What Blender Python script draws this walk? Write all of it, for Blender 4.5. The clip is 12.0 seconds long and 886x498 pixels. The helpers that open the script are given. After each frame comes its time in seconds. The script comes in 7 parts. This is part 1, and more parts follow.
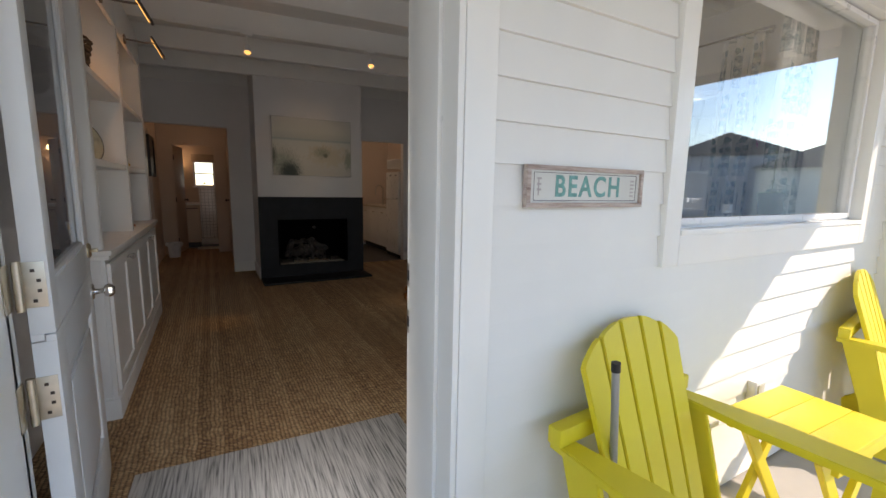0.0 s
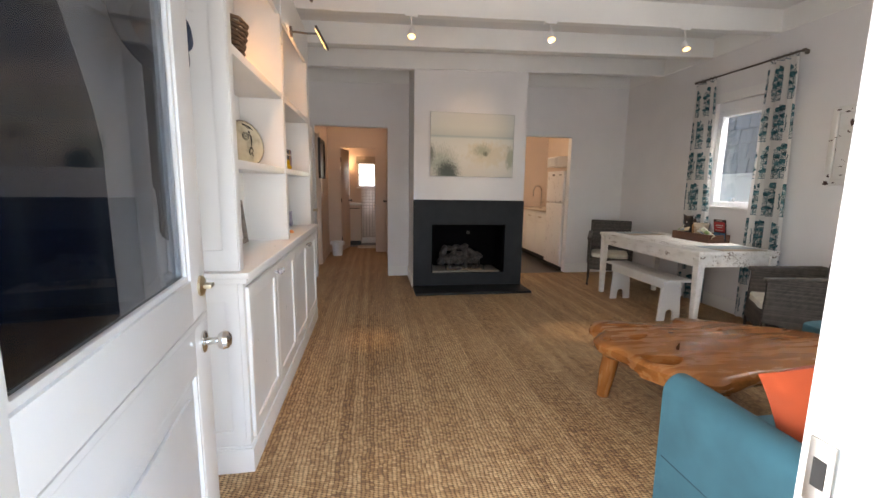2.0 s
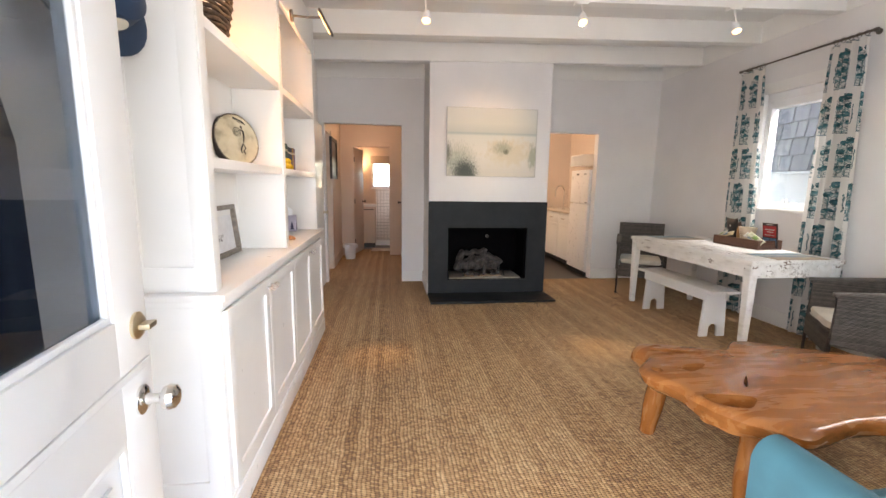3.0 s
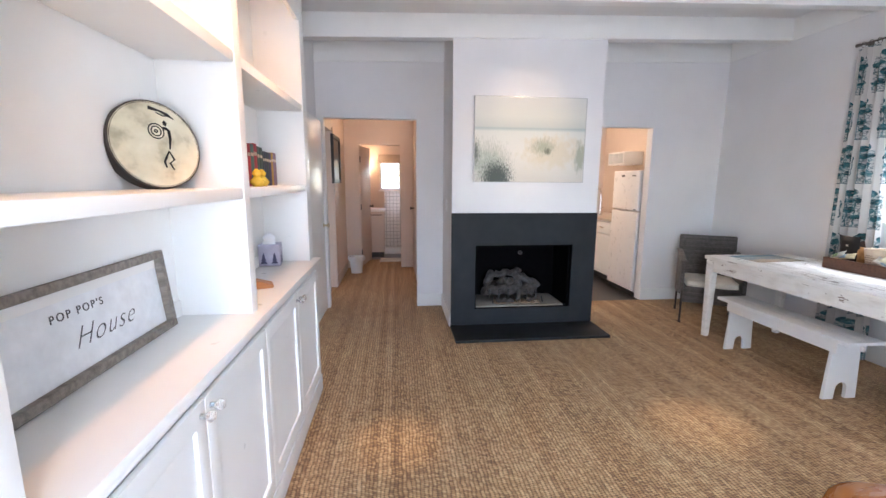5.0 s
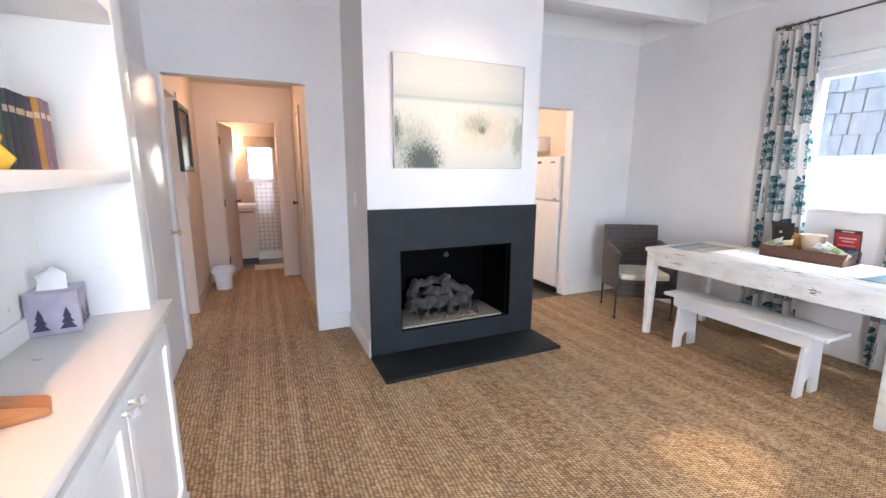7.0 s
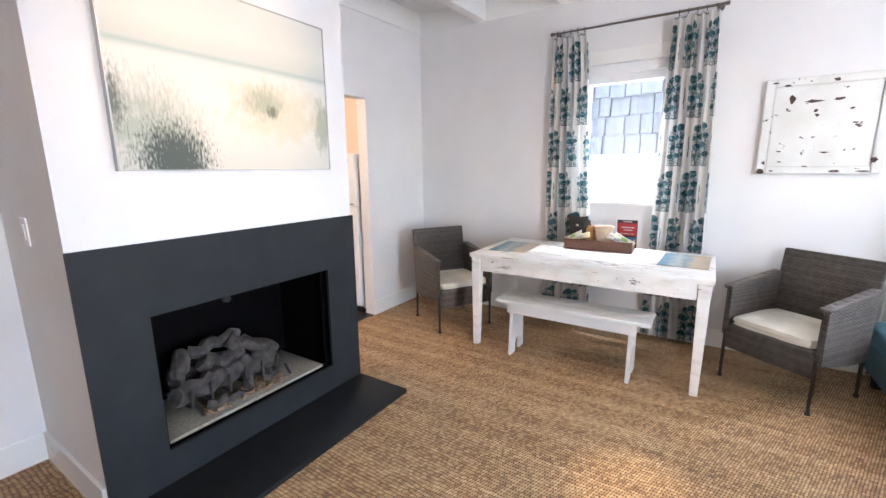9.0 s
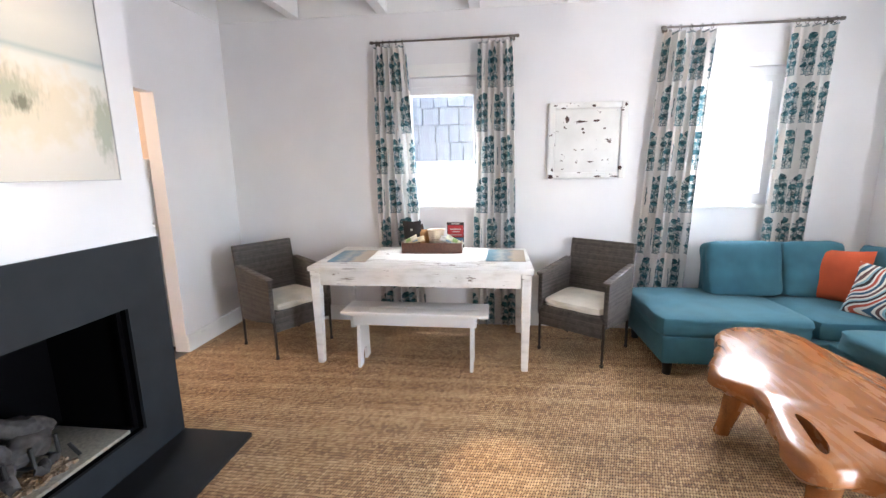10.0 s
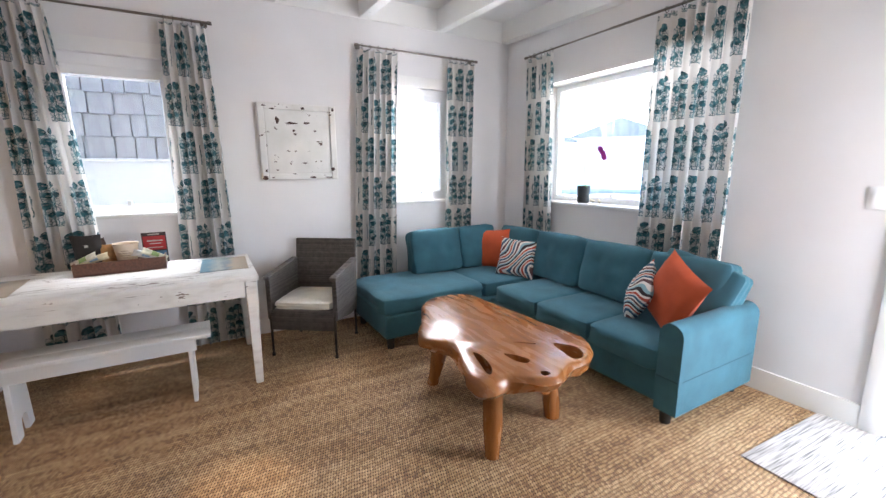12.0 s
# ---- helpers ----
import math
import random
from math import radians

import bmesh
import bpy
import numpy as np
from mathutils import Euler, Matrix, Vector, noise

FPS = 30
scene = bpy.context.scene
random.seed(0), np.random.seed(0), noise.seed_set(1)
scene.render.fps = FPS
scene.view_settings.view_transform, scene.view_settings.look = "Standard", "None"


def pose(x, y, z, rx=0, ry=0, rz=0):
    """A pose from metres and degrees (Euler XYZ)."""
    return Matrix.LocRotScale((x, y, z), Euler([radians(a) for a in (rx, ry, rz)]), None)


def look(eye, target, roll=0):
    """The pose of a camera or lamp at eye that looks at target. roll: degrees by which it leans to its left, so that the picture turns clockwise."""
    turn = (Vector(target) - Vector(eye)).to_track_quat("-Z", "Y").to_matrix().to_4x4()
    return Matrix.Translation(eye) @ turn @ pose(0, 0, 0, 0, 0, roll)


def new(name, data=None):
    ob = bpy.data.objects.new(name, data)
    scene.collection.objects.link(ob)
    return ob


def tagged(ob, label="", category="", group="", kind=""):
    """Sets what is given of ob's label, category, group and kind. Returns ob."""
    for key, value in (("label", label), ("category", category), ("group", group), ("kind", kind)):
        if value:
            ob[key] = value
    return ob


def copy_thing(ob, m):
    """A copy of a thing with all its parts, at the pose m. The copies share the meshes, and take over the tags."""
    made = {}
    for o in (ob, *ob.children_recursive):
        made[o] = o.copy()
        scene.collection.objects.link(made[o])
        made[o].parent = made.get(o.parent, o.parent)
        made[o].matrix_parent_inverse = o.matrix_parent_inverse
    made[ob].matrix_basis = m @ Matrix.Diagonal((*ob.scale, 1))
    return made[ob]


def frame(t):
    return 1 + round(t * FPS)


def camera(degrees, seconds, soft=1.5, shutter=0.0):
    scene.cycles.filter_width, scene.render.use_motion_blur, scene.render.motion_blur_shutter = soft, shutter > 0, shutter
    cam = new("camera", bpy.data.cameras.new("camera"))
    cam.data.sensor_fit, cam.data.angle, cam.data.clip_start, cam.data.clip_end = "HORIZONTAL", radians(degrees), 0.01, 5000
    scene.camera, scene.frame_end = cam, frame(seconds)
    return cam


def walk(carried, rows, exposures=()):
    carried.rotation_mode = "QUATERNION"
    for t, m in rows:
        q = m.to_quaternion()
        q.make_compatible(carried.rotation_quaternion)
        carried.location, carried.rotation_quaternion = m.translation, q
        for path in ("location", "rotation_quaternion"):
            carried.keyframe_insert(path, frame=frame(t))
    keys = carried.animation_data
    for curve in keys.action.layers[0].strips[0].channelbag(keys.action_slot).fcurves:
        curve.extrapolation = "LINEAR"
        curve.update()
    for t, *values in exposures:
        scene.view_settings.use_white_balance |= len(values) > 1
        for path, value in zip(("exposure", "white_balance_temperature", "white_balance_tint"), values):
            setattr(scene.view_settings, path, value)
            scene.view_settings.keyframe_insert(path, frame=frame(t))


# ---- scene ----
cam = camera(93.9, 12.0)
PATH = [
    (0, (1.201, 1.588, 1.273), (2.172, 3.313, 0.987), 1.0),
    (0.5, (1.254, 1.741, 1.282), (1.962, 3.588, 0.987), 1.2),
    (0.8, (1.255, 1.864, 1.272), (1.832, 3.755, 0.976), 1.2),
    (1, (1.251, 1.979, 1.27), (1.756, 3.891, 0.97), 1.1),
    (1.5, (1.224, 2.257, 1.297), (1.624, 4.193, 0.993), 1.3),
    (2, (1.262, 2.445, 1.306), (1.594, 4.394, 1.004), 1.0),
    (2.5, (1.322, 2.593, 1.326), (1.603, 4.549, 1.017), 1.0),
    (3, (1.311, 2.788, 1.315), (1.565, 4.748, 1.011), 0.8),
    (3.5, (1.273, 3.142, 1.372), (1.468, 5.112, 1.087), 0.1),
    (5.5, (1.223, 3.965, 1.436), (1.479, 5.92, 1.097), 0.6),
    (6, (1.085, 4.255, 1.426), (1.536, 6.173, 1.085), 0.2),
    (6.5, (1.067, 4.514, 1.413), (1.688, 6.382, 1.054), 0.3),
    (8.3, (1.088, 5.406, 1.395), (2.444, 6.818, 0.986), -0.6),
    (8.5, (1.15, 5.529, 1.398), (2.592, 6.85, 0.98), -0.5),
    (9, (1.268, 5.69, 1.42), (2.921, 6.75, 1.04), -0.5),
    (9.5, (1.3, 5.819, 1.443), (3.151, 6.479, 1.07), -0.6),
    (10, (1.269, 5.89, 1.44), (3.22, 6.132, 1.073), -0.8),
    (10.5, (1.229, 5.924, 1.441), (3.19, 5.784, 1.072), -0.8),
    (11, (1.198, 5.882, 1.436), (3.11, 5.424, 1.07), -0.8),
    (11.5, (1.187, 5.873, 1.443), (3.009, 5.137, 1.069), -0.6),
    (12, (1.188, 5.859, 1.441), (2.896, 4.889, 1.065), -0.4),
]
import collections

EXPOSURES = [(0, 1.52, 7600, 18), (0.5, 1.55, 7500, 17), (1.0, 1.9, 7300, 16), (1.5, 2.6, 7400, 15), (2.0, 3.6, 7400, 18), (2.5, 4.1, 7700, 19), (3.5, 4.28, 7000, 18), (5.5, 4.65, 6100, 17), (8.5, 5.1, 6250, 17), (10, 4.95, 6400, 17), (11, 4.85, 6450, 17), (12, 4.38, 6500, 18)]
walk(cam, [(t, look(eye, target, roll)) for t, eye, target, roll in PATH], EXPOSURES)

# ---- world and sun ----
SUN_DIR = Vector((-0.75, 0.40, -0.54)).normalized()
SUN_EL = math.asin(-SUN_DIR.z)
SUN_AZ = math.atan2(-SUN_DIR.x, -SUN_DIR.y)
world = bpy.data.worlds.new("sky")
scene.world = world
world.use_nodes = True
wn = world.node_tree.nodes
sky = wn.new("ShaderNodeTexSky")
sky.sky_type = "NISHITA"
sky.sun_disc = False
sky.dust_density, sky.ozone_density = 0.0, 3.0
sky.sun_elevation, sky.sun_rotation = SUN_EL, SUN_AZ
world.node_tree.links.new(sky.outputs[0], wn["Background"].inputs[0])
wn["Background"].inputs[1].default_value = 0.14
sun = new("sun", bpy.data.lights.new("sun", "SUN"))
sun.data.energy, sun.data.angle, sun.data.color = 2.2, radians(0.53), (1.0, 0.94, 0.86)
sun.rotation_euler = SUN_DIR.to_track_quat("-Z", "Y").to_euler()



def area(name, at, target, w, h, watts, col):
    lamp = new(name, bpy.data.lights.new(name, "AREA"))
    lamp.data.shape, lamp.data.size, lamp.data.size_y = "RECTANGLE", w, h
    lamp.data.energy, lamp.data.color = watts, col
    lamp.matrix_basis = look(at, target)


# fill lamps added at the entrance and windows to boost the sky light
area("entrance_fill", (1.38, 3.02, 1.1), (3.9, 6.0, 0.8), 0.5, 1.9, 2.5, (0.93, 0.97, 1.0))
area("corner_window_fill", (5.20, 3.85, 1.7), (3.0, 7.9, 1.2), 0.50, 0.9, 2.0, (0.93, 0.97, 1.0))
area("picture_window_fill", (3.58, 2.64, 2.18), (3.3, 5.5, 0.6), 1.6, 0.12, 0.7, (0.95, 0.98, 1.0))
area("table_window_fill", (5.33, 6.36, 2.42), (4.3, 6.3, 1.1), 0.60, 0.16, 4.6, (0.90, 0.96, 1.0))


# ---- materials ----
class Mat:
    """A small wrapper that builds node materials."""

    def __init__(self, name, rough=0.5, metal=0.0, color=(0.8, 0.8, 0.8)):
        self.m = bpy.data.materials.new(name)
        self.m.use_nodes = True
        self.n, self.l = self.m.node_tree.nodes, self.m.node_tree.links
        self.p = self.n["Principled BSDF"]
        self.set("Roughness", rough), self.set("Metallic", metal), self.set("Base Color", color)

    def set(self, key, v):
        if isinstance(v, bpy.types.NodeSocket):
            self.l.new(v, self.p.inputs[key])
        else:
            self.p.inputs[key].default_value = (*v, 1) if isinstance(v, tuple) and len(v) == 3 else v

    def node(self, kind, props=None, **ins):
        n = self.n.new("ShaderNode" + kind)
        for k, v in (props or {}).items():
            setattr(n, k, v)
        for k, v in ins.items():
            key = int(k[1:]) if k[0] == "i" and k[1:].isdigit() else k.replace("_", " ")
            if isinstance(v, bpy.types.NodeSocket):
                self.l.new(v, n.inputs[key])
            else:
                n.inputs[key].default_value = (*v, 1) if isinstance(v, tuple) and len(v) == 3 and n.inputs[key].type == "RGBA" else v
        return n

    def coord(self, scale=(1, 1, 1), kind="Object"):
        c = self.node("TexCoord").outputs[kind]
        return self.node("Mapping", Vector=c, Scale=scale).outputs[0]

    def noise(self, scale=10.0, vec=None, detail=4.0):
        return self.node("TexNoise", Vector=vec if vec else self.coord(), Scale=scale, Detail=detail).outputs[0]

    def ramp(self, fac, stops):
        r = self.node("ValToRGB", Fac=fac)
        e = r.color_ramp.elements
        while len(e) < len(stops):
            e.new(0.5)
        for k, (p, c) in enumerate(stops):
            e[k].position, e[k].color = p, (*c, 1)
        return r.outputs[0]

    def math(self, op, a, b=0.0, c=0.0):
        return self.node("Math", {"operation": op}, i0=a, i1=b, i2=c).outputs[0]

    def mix(self, fac, a, b):
        n = self.node("Mix", {"data_type": "RGBA"})
        for k, v in ((0, fac), (6, a), (7, b)):
            if isinstance(v, bpy.types.NodeSocket):
                self.l.new(v, n.inputs[k])
            else:
                n.inputs[k].default_value = (*v, 1) if isinstance(v, tuple) else v
        return n.outputs[2]

    def bump(self, h, strength=0.3, dist=0.002):
        self.set("Normal", self.node("Bump", Strength=strength, Distance=dist, Height=h).outputs[0])
        return self


def painted(name, col, rough=0.5, grain=0.25, var=0.04):
    m = Mat(name, rough)
    n = m.noise(1.7)
    dark = tuple(c * (1 - var * 2) for c in col)
    m.set("Base Color", m.ramp(n, [(0.3, dark), (0.7, col)]))
    m.set("Roughness", m.math("MULTIPLY_ADD", m.noise(14.0), 0.2, rough - 0.1))
    return m.bump(m.noise(120.0), grain, 0.0006).m


def plain(name, col, rough=0.5, metal=0.0, scale=25.0, var=0.12):
    m = Mat(name, rough, metal)
    m.set("Base Color", m.ramp(m.noise(scale), [(0.3, tuple(c * (1 - var) for c in col)), (0.7, col)]))
    return m.bump(m.noise(scale * 5), 0.15, 0.0006).m


def fabric(name, col, scale=900.0, var=0.18, rough=0.95):
    m = Mat(name, rough)
    v = m.node("TexVoronoi", Vector=m.coord(), Scale=scale).outputs[0]
    big = m.noise(6.0)
    c = m.ramp(big, [(0.3, tuple(x * (1 - var) for x in col)), (0.7, tuple(x * (1 + var * 0.6) for x in col))])
    m.set("Base Color", c)
    m.set("Sheen Weight", 0.06)
    return m.bump(m.math("ADD", v, m.noise(260.0)), 0.35, 0.0012).m


def wood(name, a, b, scale=6.0, rough=0.5, stretch=(1, 12, 12), bump=0.25):
    m = Mat(name, rough)
    v = m.coord(stretch)
    n = m.noise(scale, v, 6.0)
    fine = m.noise(scale * 7, v, 3.0)
    mixed = m.math("MULTIPLY_ADD", fine, 0.35, m.math("MULTIPLY", n, 0.75))
    m.set("Base Color", m.ramp(mixed, [(0.35, a), (0.65, b)]))
    m.set("Roughness", m.math("MULTIPLY_ADD", fine, 0.25, rough - 0.12))
    return m.bump(mixed, bump, 0.001).m


def distressed(name):
    m = Mat(name, 0.5)
    v = m.coord((1, 1, 1))
    chips = m.math("MULTIPLY", m.noise(5.0, v, 8.0), m.noise(23.0, m.coord((1.6, 0.6, 2.2)), 5.0))
    f = m.ramp(chips, [(0.375, (0, 0, 0)), (0.395, (1, 1, 1))])
    lines = m.math("MULTIPLY", m.noise(3.0, m.coord((26, 1.0, 26)), 5.0), m.noise(2.6))
    f = m.math("MAXIMUM", f, m.ramp(lines, [(0.335, (0, 0, 0)), (0.365, (0.75, 0.75, 0.75))]))
    base = m.ramp(m.noise(6.0, m.coord((3, 1, 3)), 6.0), [(0.3, (0.66, 0.64, 0.60)), (0.5, (0.80, 0.79, 0.76)), (0.7, (0.84, 0.83, 0.80))])
    m.set("Base Color", m.mix(f, base, (0.25, 0.20, 0.17)))
    return m.bump(m.math("MULTIPLY_ADD", chips, -0.6, m.noise(60.0)), 0.4, 0.0015).m


def seagrass():
    m = Mat("seagrass", 0.82)
    c = m.node("TexCoord").outputs["Object"]
    x, y = [m.node("SeparateXYZ", Vector=c).outputs[k] for k in (0, 1)]
    wob = m.math("MULTIPLY", m.math("SUBTRACT", m.noise(9.0), 0.5), 0.035)
    P, Q = 0.0200, 0.0130
    u = m.math("DIVIDE", m.math("ADD", x, wob), P)
    row = m.math("FLOOR", u)
    v = m.math("ADD", m.math("DIVIDE", y, Q), m.math("MULTIPLY", row, 0.5))
    hx = m.math("MULTIPLY", m.math("SUBTRACT", m.math("FRACT", u), 0.5), 2.0)
    hy = m.math("MULTIPLY", m.math("SUBTRACT", m.math("FRACT", v), 0.5), 2.0)
    slant = m.math("MULTIPLY_ADD", hx, 0.6, hy)
    h = m.math("SUBTRACT", 1.25, m.math("ADD", m.math("MULTIPLY", hx, hx), m.math("MULTIPLY", slant, slant)))
    h = m.math("MINIMUM", m.math("MAXIMUM", h, 0.0), 1.0)
    cell = m.node("TexWhiteNoise", {"noise_dimensions": "2D"}, Vector=m.node("CombineXYZ", X=row, Y=m.math("FLOOR", v)).outputs[0]).outputs[0]
    rows = m.node("TexWhiteNoise", {"noise_dimensions": "1D"}, W=m.math("FLOOR", m.math("DIVIDE", u, 3.0))).outputs[0]
    streak = m.noise(1.0, m.coord((38, 1.6, 1)), 5.0)
    t = m.math("MULTIPLY_ADD", cell, 0.36, m.math("MULTIPLY_ADD", streak, 0.36, m.math("MULTIPLY_ADD", m.noise(1.3), 0.24, m.math("MULTIPLY", rows, 0.15))))
    col = m.ramp(t, [(0.28, (0.25, 0.125, 0.055)), (0.50, (0.50, 0.300, 0.145)), (0.78, (0.74, 0.53, 0.30))])
    gap = m.ramp(h, [(0.05, (0.22, 0.20, 0.18)), (0.45, (1, 1, 1))])
    n = m.node("Mix", {"data_type": "RGBA", "blend_type": "MULTIPLY"})
    n.inputs[0].default_value = 1.0
    m.l.new(col, n.inputs[6]), m.l.new(gap, n.inputs[7])
    m.set("Base Color", n.outputs[2])
    m.set("Roughness", m.math("MULTIPLY_ADD", cell, 0.3, 0.55))
    return m.bump(h, 0.9, 0.004).m


def glass(name, tint=(1, 1, 1), power=3.2):
    m = Mat(name, 0.0, 0.0, tint)
    out = m.n["Material Output"]
    tr = m.node("BsdfTransparent", Color=tint).outputs[0]
    gl = m.node("BsdfGlossy", Color=(1, 1, 1), Roughness=0.0).outputs[0]
    fr = m.math("POWER", m.node("LayerWeight", Blend=0.5).outputs["Facing"], power)
    mx = m.node("MixShader", Fac=m.math("MINIMUM", m.math("MULTIPLY_ADD", fr, 1.0, 0.045), 1.0))
    m.l.new(tr, mx.inputs[1]), m.l.new(gl, mx.inputs[2]), m.l.new(mx.outputs[0], out.inputs[0])
    return m.m


def curtain_cloth():
    m = Mat("curtain_cloth", 0.9)
    uv = m.node("TexCoord").outputs["UV"]
    warp = m.node("TexNoise", Vector=uv, Scale=22.0, Detail=3.0).outputs[1]
    uvw = m.node("VectorMath", {"operation": "MULTIPLY_ADD"}, i0=warp, i1=(0.020, 0.026, 0), i2=uv).outputs[0]
    sp = m.node("SeparateXYZ", Vector=uvw)
    W, H = 0.255, 0.355
    b = m.math("DIVIDE", sp.outputs[1], H)
    row = m.math("FLOOR", b)
    slip = m.node("TexWhiteNoise", {"noise_dimensions": "1D"}, W=row).outputs[0]
    a = m.math("ADD", m.math("MULTIPLY_ADD", row, 0.5, m.math("DIVIDE", sp.outputs[0], W)), m.math("MULTIPLY", slip, 0.22))
    px = m.math("MULTIPLY", m.math("SUBTRACT", m.math("FRACT", a), 0.5), W)
    py = m.math("MULTIPLY", m.math("SUBTRACT", m.math("FRACT", b), 0.5), H)

    def ell(cx, cy, rx, ry):
        dx = m.math("DIVIDE", m.math("SUBTRACT", px, cx), rx)
        dy = m.math("DIVIDE", m.math("SUBTRACT", py, cy), ry)
        return m.math("LESS_THAN", m.math("ADD", m.math("MULTIPLY", dx, dx), m.math("MULTIPLY", dy, dy)), 1.0)

    def stem(cx, w, lo, hi):
        return m.math("MULTIPLY", m.math("LESS_THAN", m.math("ABSOLUTE", m.math("SUBTRACT", px, cx)), w), m.math("LESS_THAN", m.math("ABSOLUTE", m.math("SUBTRACT", py, (lo + hi) / 2)), (hi - lo) / 2))

    # a clump of small round-headed trees over a lattice of pale branches
    heads = None
    for cx, cy, rx, ry in ((-0.034, 0.132, 0.032, 0.027), (0.034, 0.120, 0.030, 0.026), (-0.058, 0.062, 0.024, 0.022), (0.004, 0.058, 0.030, 0.024), (0.060, 0.050, 0.024, 0.022), (-0.036, -0.006, 0.028, 0.024), (0.034, -0.018, 0.030, 0.024), (-0.062, -0.070, 0.022, 0.020), (-0.004, -0.080, 0.028, 0.022), (0.062, -0.086, 0.022, 0.020)):
        e = ell(cx, cy, rx, ry)
        heads = e if heads is None else m.math("MAXIMUM", heads, e)
    lattice = m.math("MULTIPLY", m.math("LESS_THAN", m.math("ABSOLUTE", px), 0.080), m.math("LESS_THAN", m.math("ABSOLUTE", m.math("ADD", py, 0.020)), 0.130))
    edge = m.node("TexVoronoi", {"feature": "DISTANCE_TO_EDGE"}, Vector=uv, Scale=46.0).outputs[0]
    veins = m.ramp(edge, [(0.05, (0.8, 0.8, 0.8)), (0.12, (0.20, 0.20, 0.20))])
    stems = None
    for cx, lo, hi in ((-0.034, -0.155, 0.12), (0.034, -0.155, 0.11), (-0.060, -0.15, 0.06), (0.062, -0.15, 0.05), (0.0, -0.155, 0.05), (0.124, -0.09, 0.06)):
        e = stem(cx, 0.0032, lo, hi)
        stems = e if stems is None else m.math("MAXIMUM", stems, e)
    foot = stem(0.0, 0.080, -0.158, -0.151)
    f = m.math("MAXIMUM", m.math("MAXIMUM", heads, m.math("MULTIPLY", lattice, veins)), m.math("MAXIMUM", m.math("MULTIPLY", stems, 0.9), m.math("MULTIPLY", foot, 0.8)))
    f = m.math("MULTIPLY", f, m.ramp(m.node("TexNoise", Vector=uv, Scale=70.0, Detail=3.0).outputs[0], [(0.32, (0.45, 0.45, 0.45)), (0.44, (1, 1, 1))]))
    teal = m.ramp(m.node("TexNoise", Vector=uv, Scale=26.0).outputs[0], [(0.36, (0.018, 0.065, 0.080)), (0.54, (0.035, 0.140, 0.165)), (0.70, (0.13, 0.27, 0.30))])
    colr = m.mix(f, (0.74, 0.72, 0.69), teal)
    m.set("Base Color", colr)
    m.bump(m.node("TexNoise", Vector=uv, Scale=700.0).outputs[0], 0.2, 0.0008)
    tl = m.node("BsdfTranslucent", Color=colr).outputs[0]
    mx = m.node("MixShader", Fac=0.2)
    m.l.new(m.p.outputs[0], mx.inputs[1]), m.l.new(tl, mx.inputs[2]), m.l.new(mx.outputs[0], m.n["Material Output"].inputs[0])
    return m.m


def emitter(name, col, strength):
    m = Mat(name, 0.4)
    m.set("Base Color", col), m.set("Emission Color", col), m.set("Emission Strength", strength)
    return m.m


def striped():
    m = Mat("wave_stripes", 0.95)
    c = m.coord()
    w = m.node("TexNoise", Vector=c, Scale=2.6, Detail=1.0).outputs[1]
    v = m.node("VectorMath", {"operation": "MULTIPLY_ADD"}, i0=w, i1=(0.55, 0.55, 0.55), i2=c).outputs[0]
    sp = m.node("SeparateXYZ", Vector=v)
    s = m.math("FRACT", m.math("MULTIPLY", m.math("ADD", sp.outputs[0], m.math("MULTIPLY", sp.outputs[2], 0.6)), 5.0))
    r = m.node("ValToRGB", Fac=s)
    r.color_ramp.interpolation = "CONSTANT"
    e = r.color_ramp.elements
    cols = [(0, (0.66, 0.63, 0.58)), (0.10, (0.03, 0.09, 0.15)), (0.24, (0.64, 0.62, 0.58)), (0.33, (0.42, 0.08, 0.05)), (0.46, (0.66, 0.63, 0.58)), (0.55, (0.03, 0.025, 0.03)), (0.68, (0.22, 0.38, 0.44)), (0.78, (0.66, 0.63, 0.58)), (0.86, (0.12, 0.06, 0.06))]
    while len(e) < len(cols):
        e.new(0.5)
    for k, (p, cc) in enumerate(cols):
        e[k].position, e[k].color = p, (*cc, 1)
    m.set("Base Color", r.outputs[0])
    return m.bump(m.noise(420.0), 0.3, 0.001).m


def teak(name="teak", along=(0.8, 7, 7)):
    m = Mat(name, 0.25)
    c = m.coord()
    w = m.node("TexNoise", Vector=c, Scale=2.4, Detail=2.0).outputs[1]
    v = m.node("VectorMath", {"operation": "MULTIPLY_ADD"}, i0=w, i1=(0.12, 0.12, 0.12), i2=c).outputs[0]
    g = m.noise(3.2, m.node("Mapping", Vector=v, Scale=along).outputs[0], 7.0)
    fine = m.noise(70.0, m.node("Mapping", Vector=v, Scale=(0.6, 3, 3)).outputs[0], 3.0)
    t = m.math("MULTIPLY_ADD", fine, 0.25, m.math("MULTIPLY", g, 0.8))
    m.set("Base Color", m.ramp(t, [(0.26, (0.11, 0.036, 0.010)), (0.42, (0.26, 0.092, 0.024)), (0.60, (0.34, 0.130, 0.036)), (0.80, (0.38, 0.155, 0.048))]))
    m.set("Roughness", m.math("MULTIPLY_ADD", g, 0.25, 0.14))
    m.set("Coat Weight", 0.12), m.set("Coat Roughness", 0.2)
    return m.bump(t, 0.12, 0.001).m


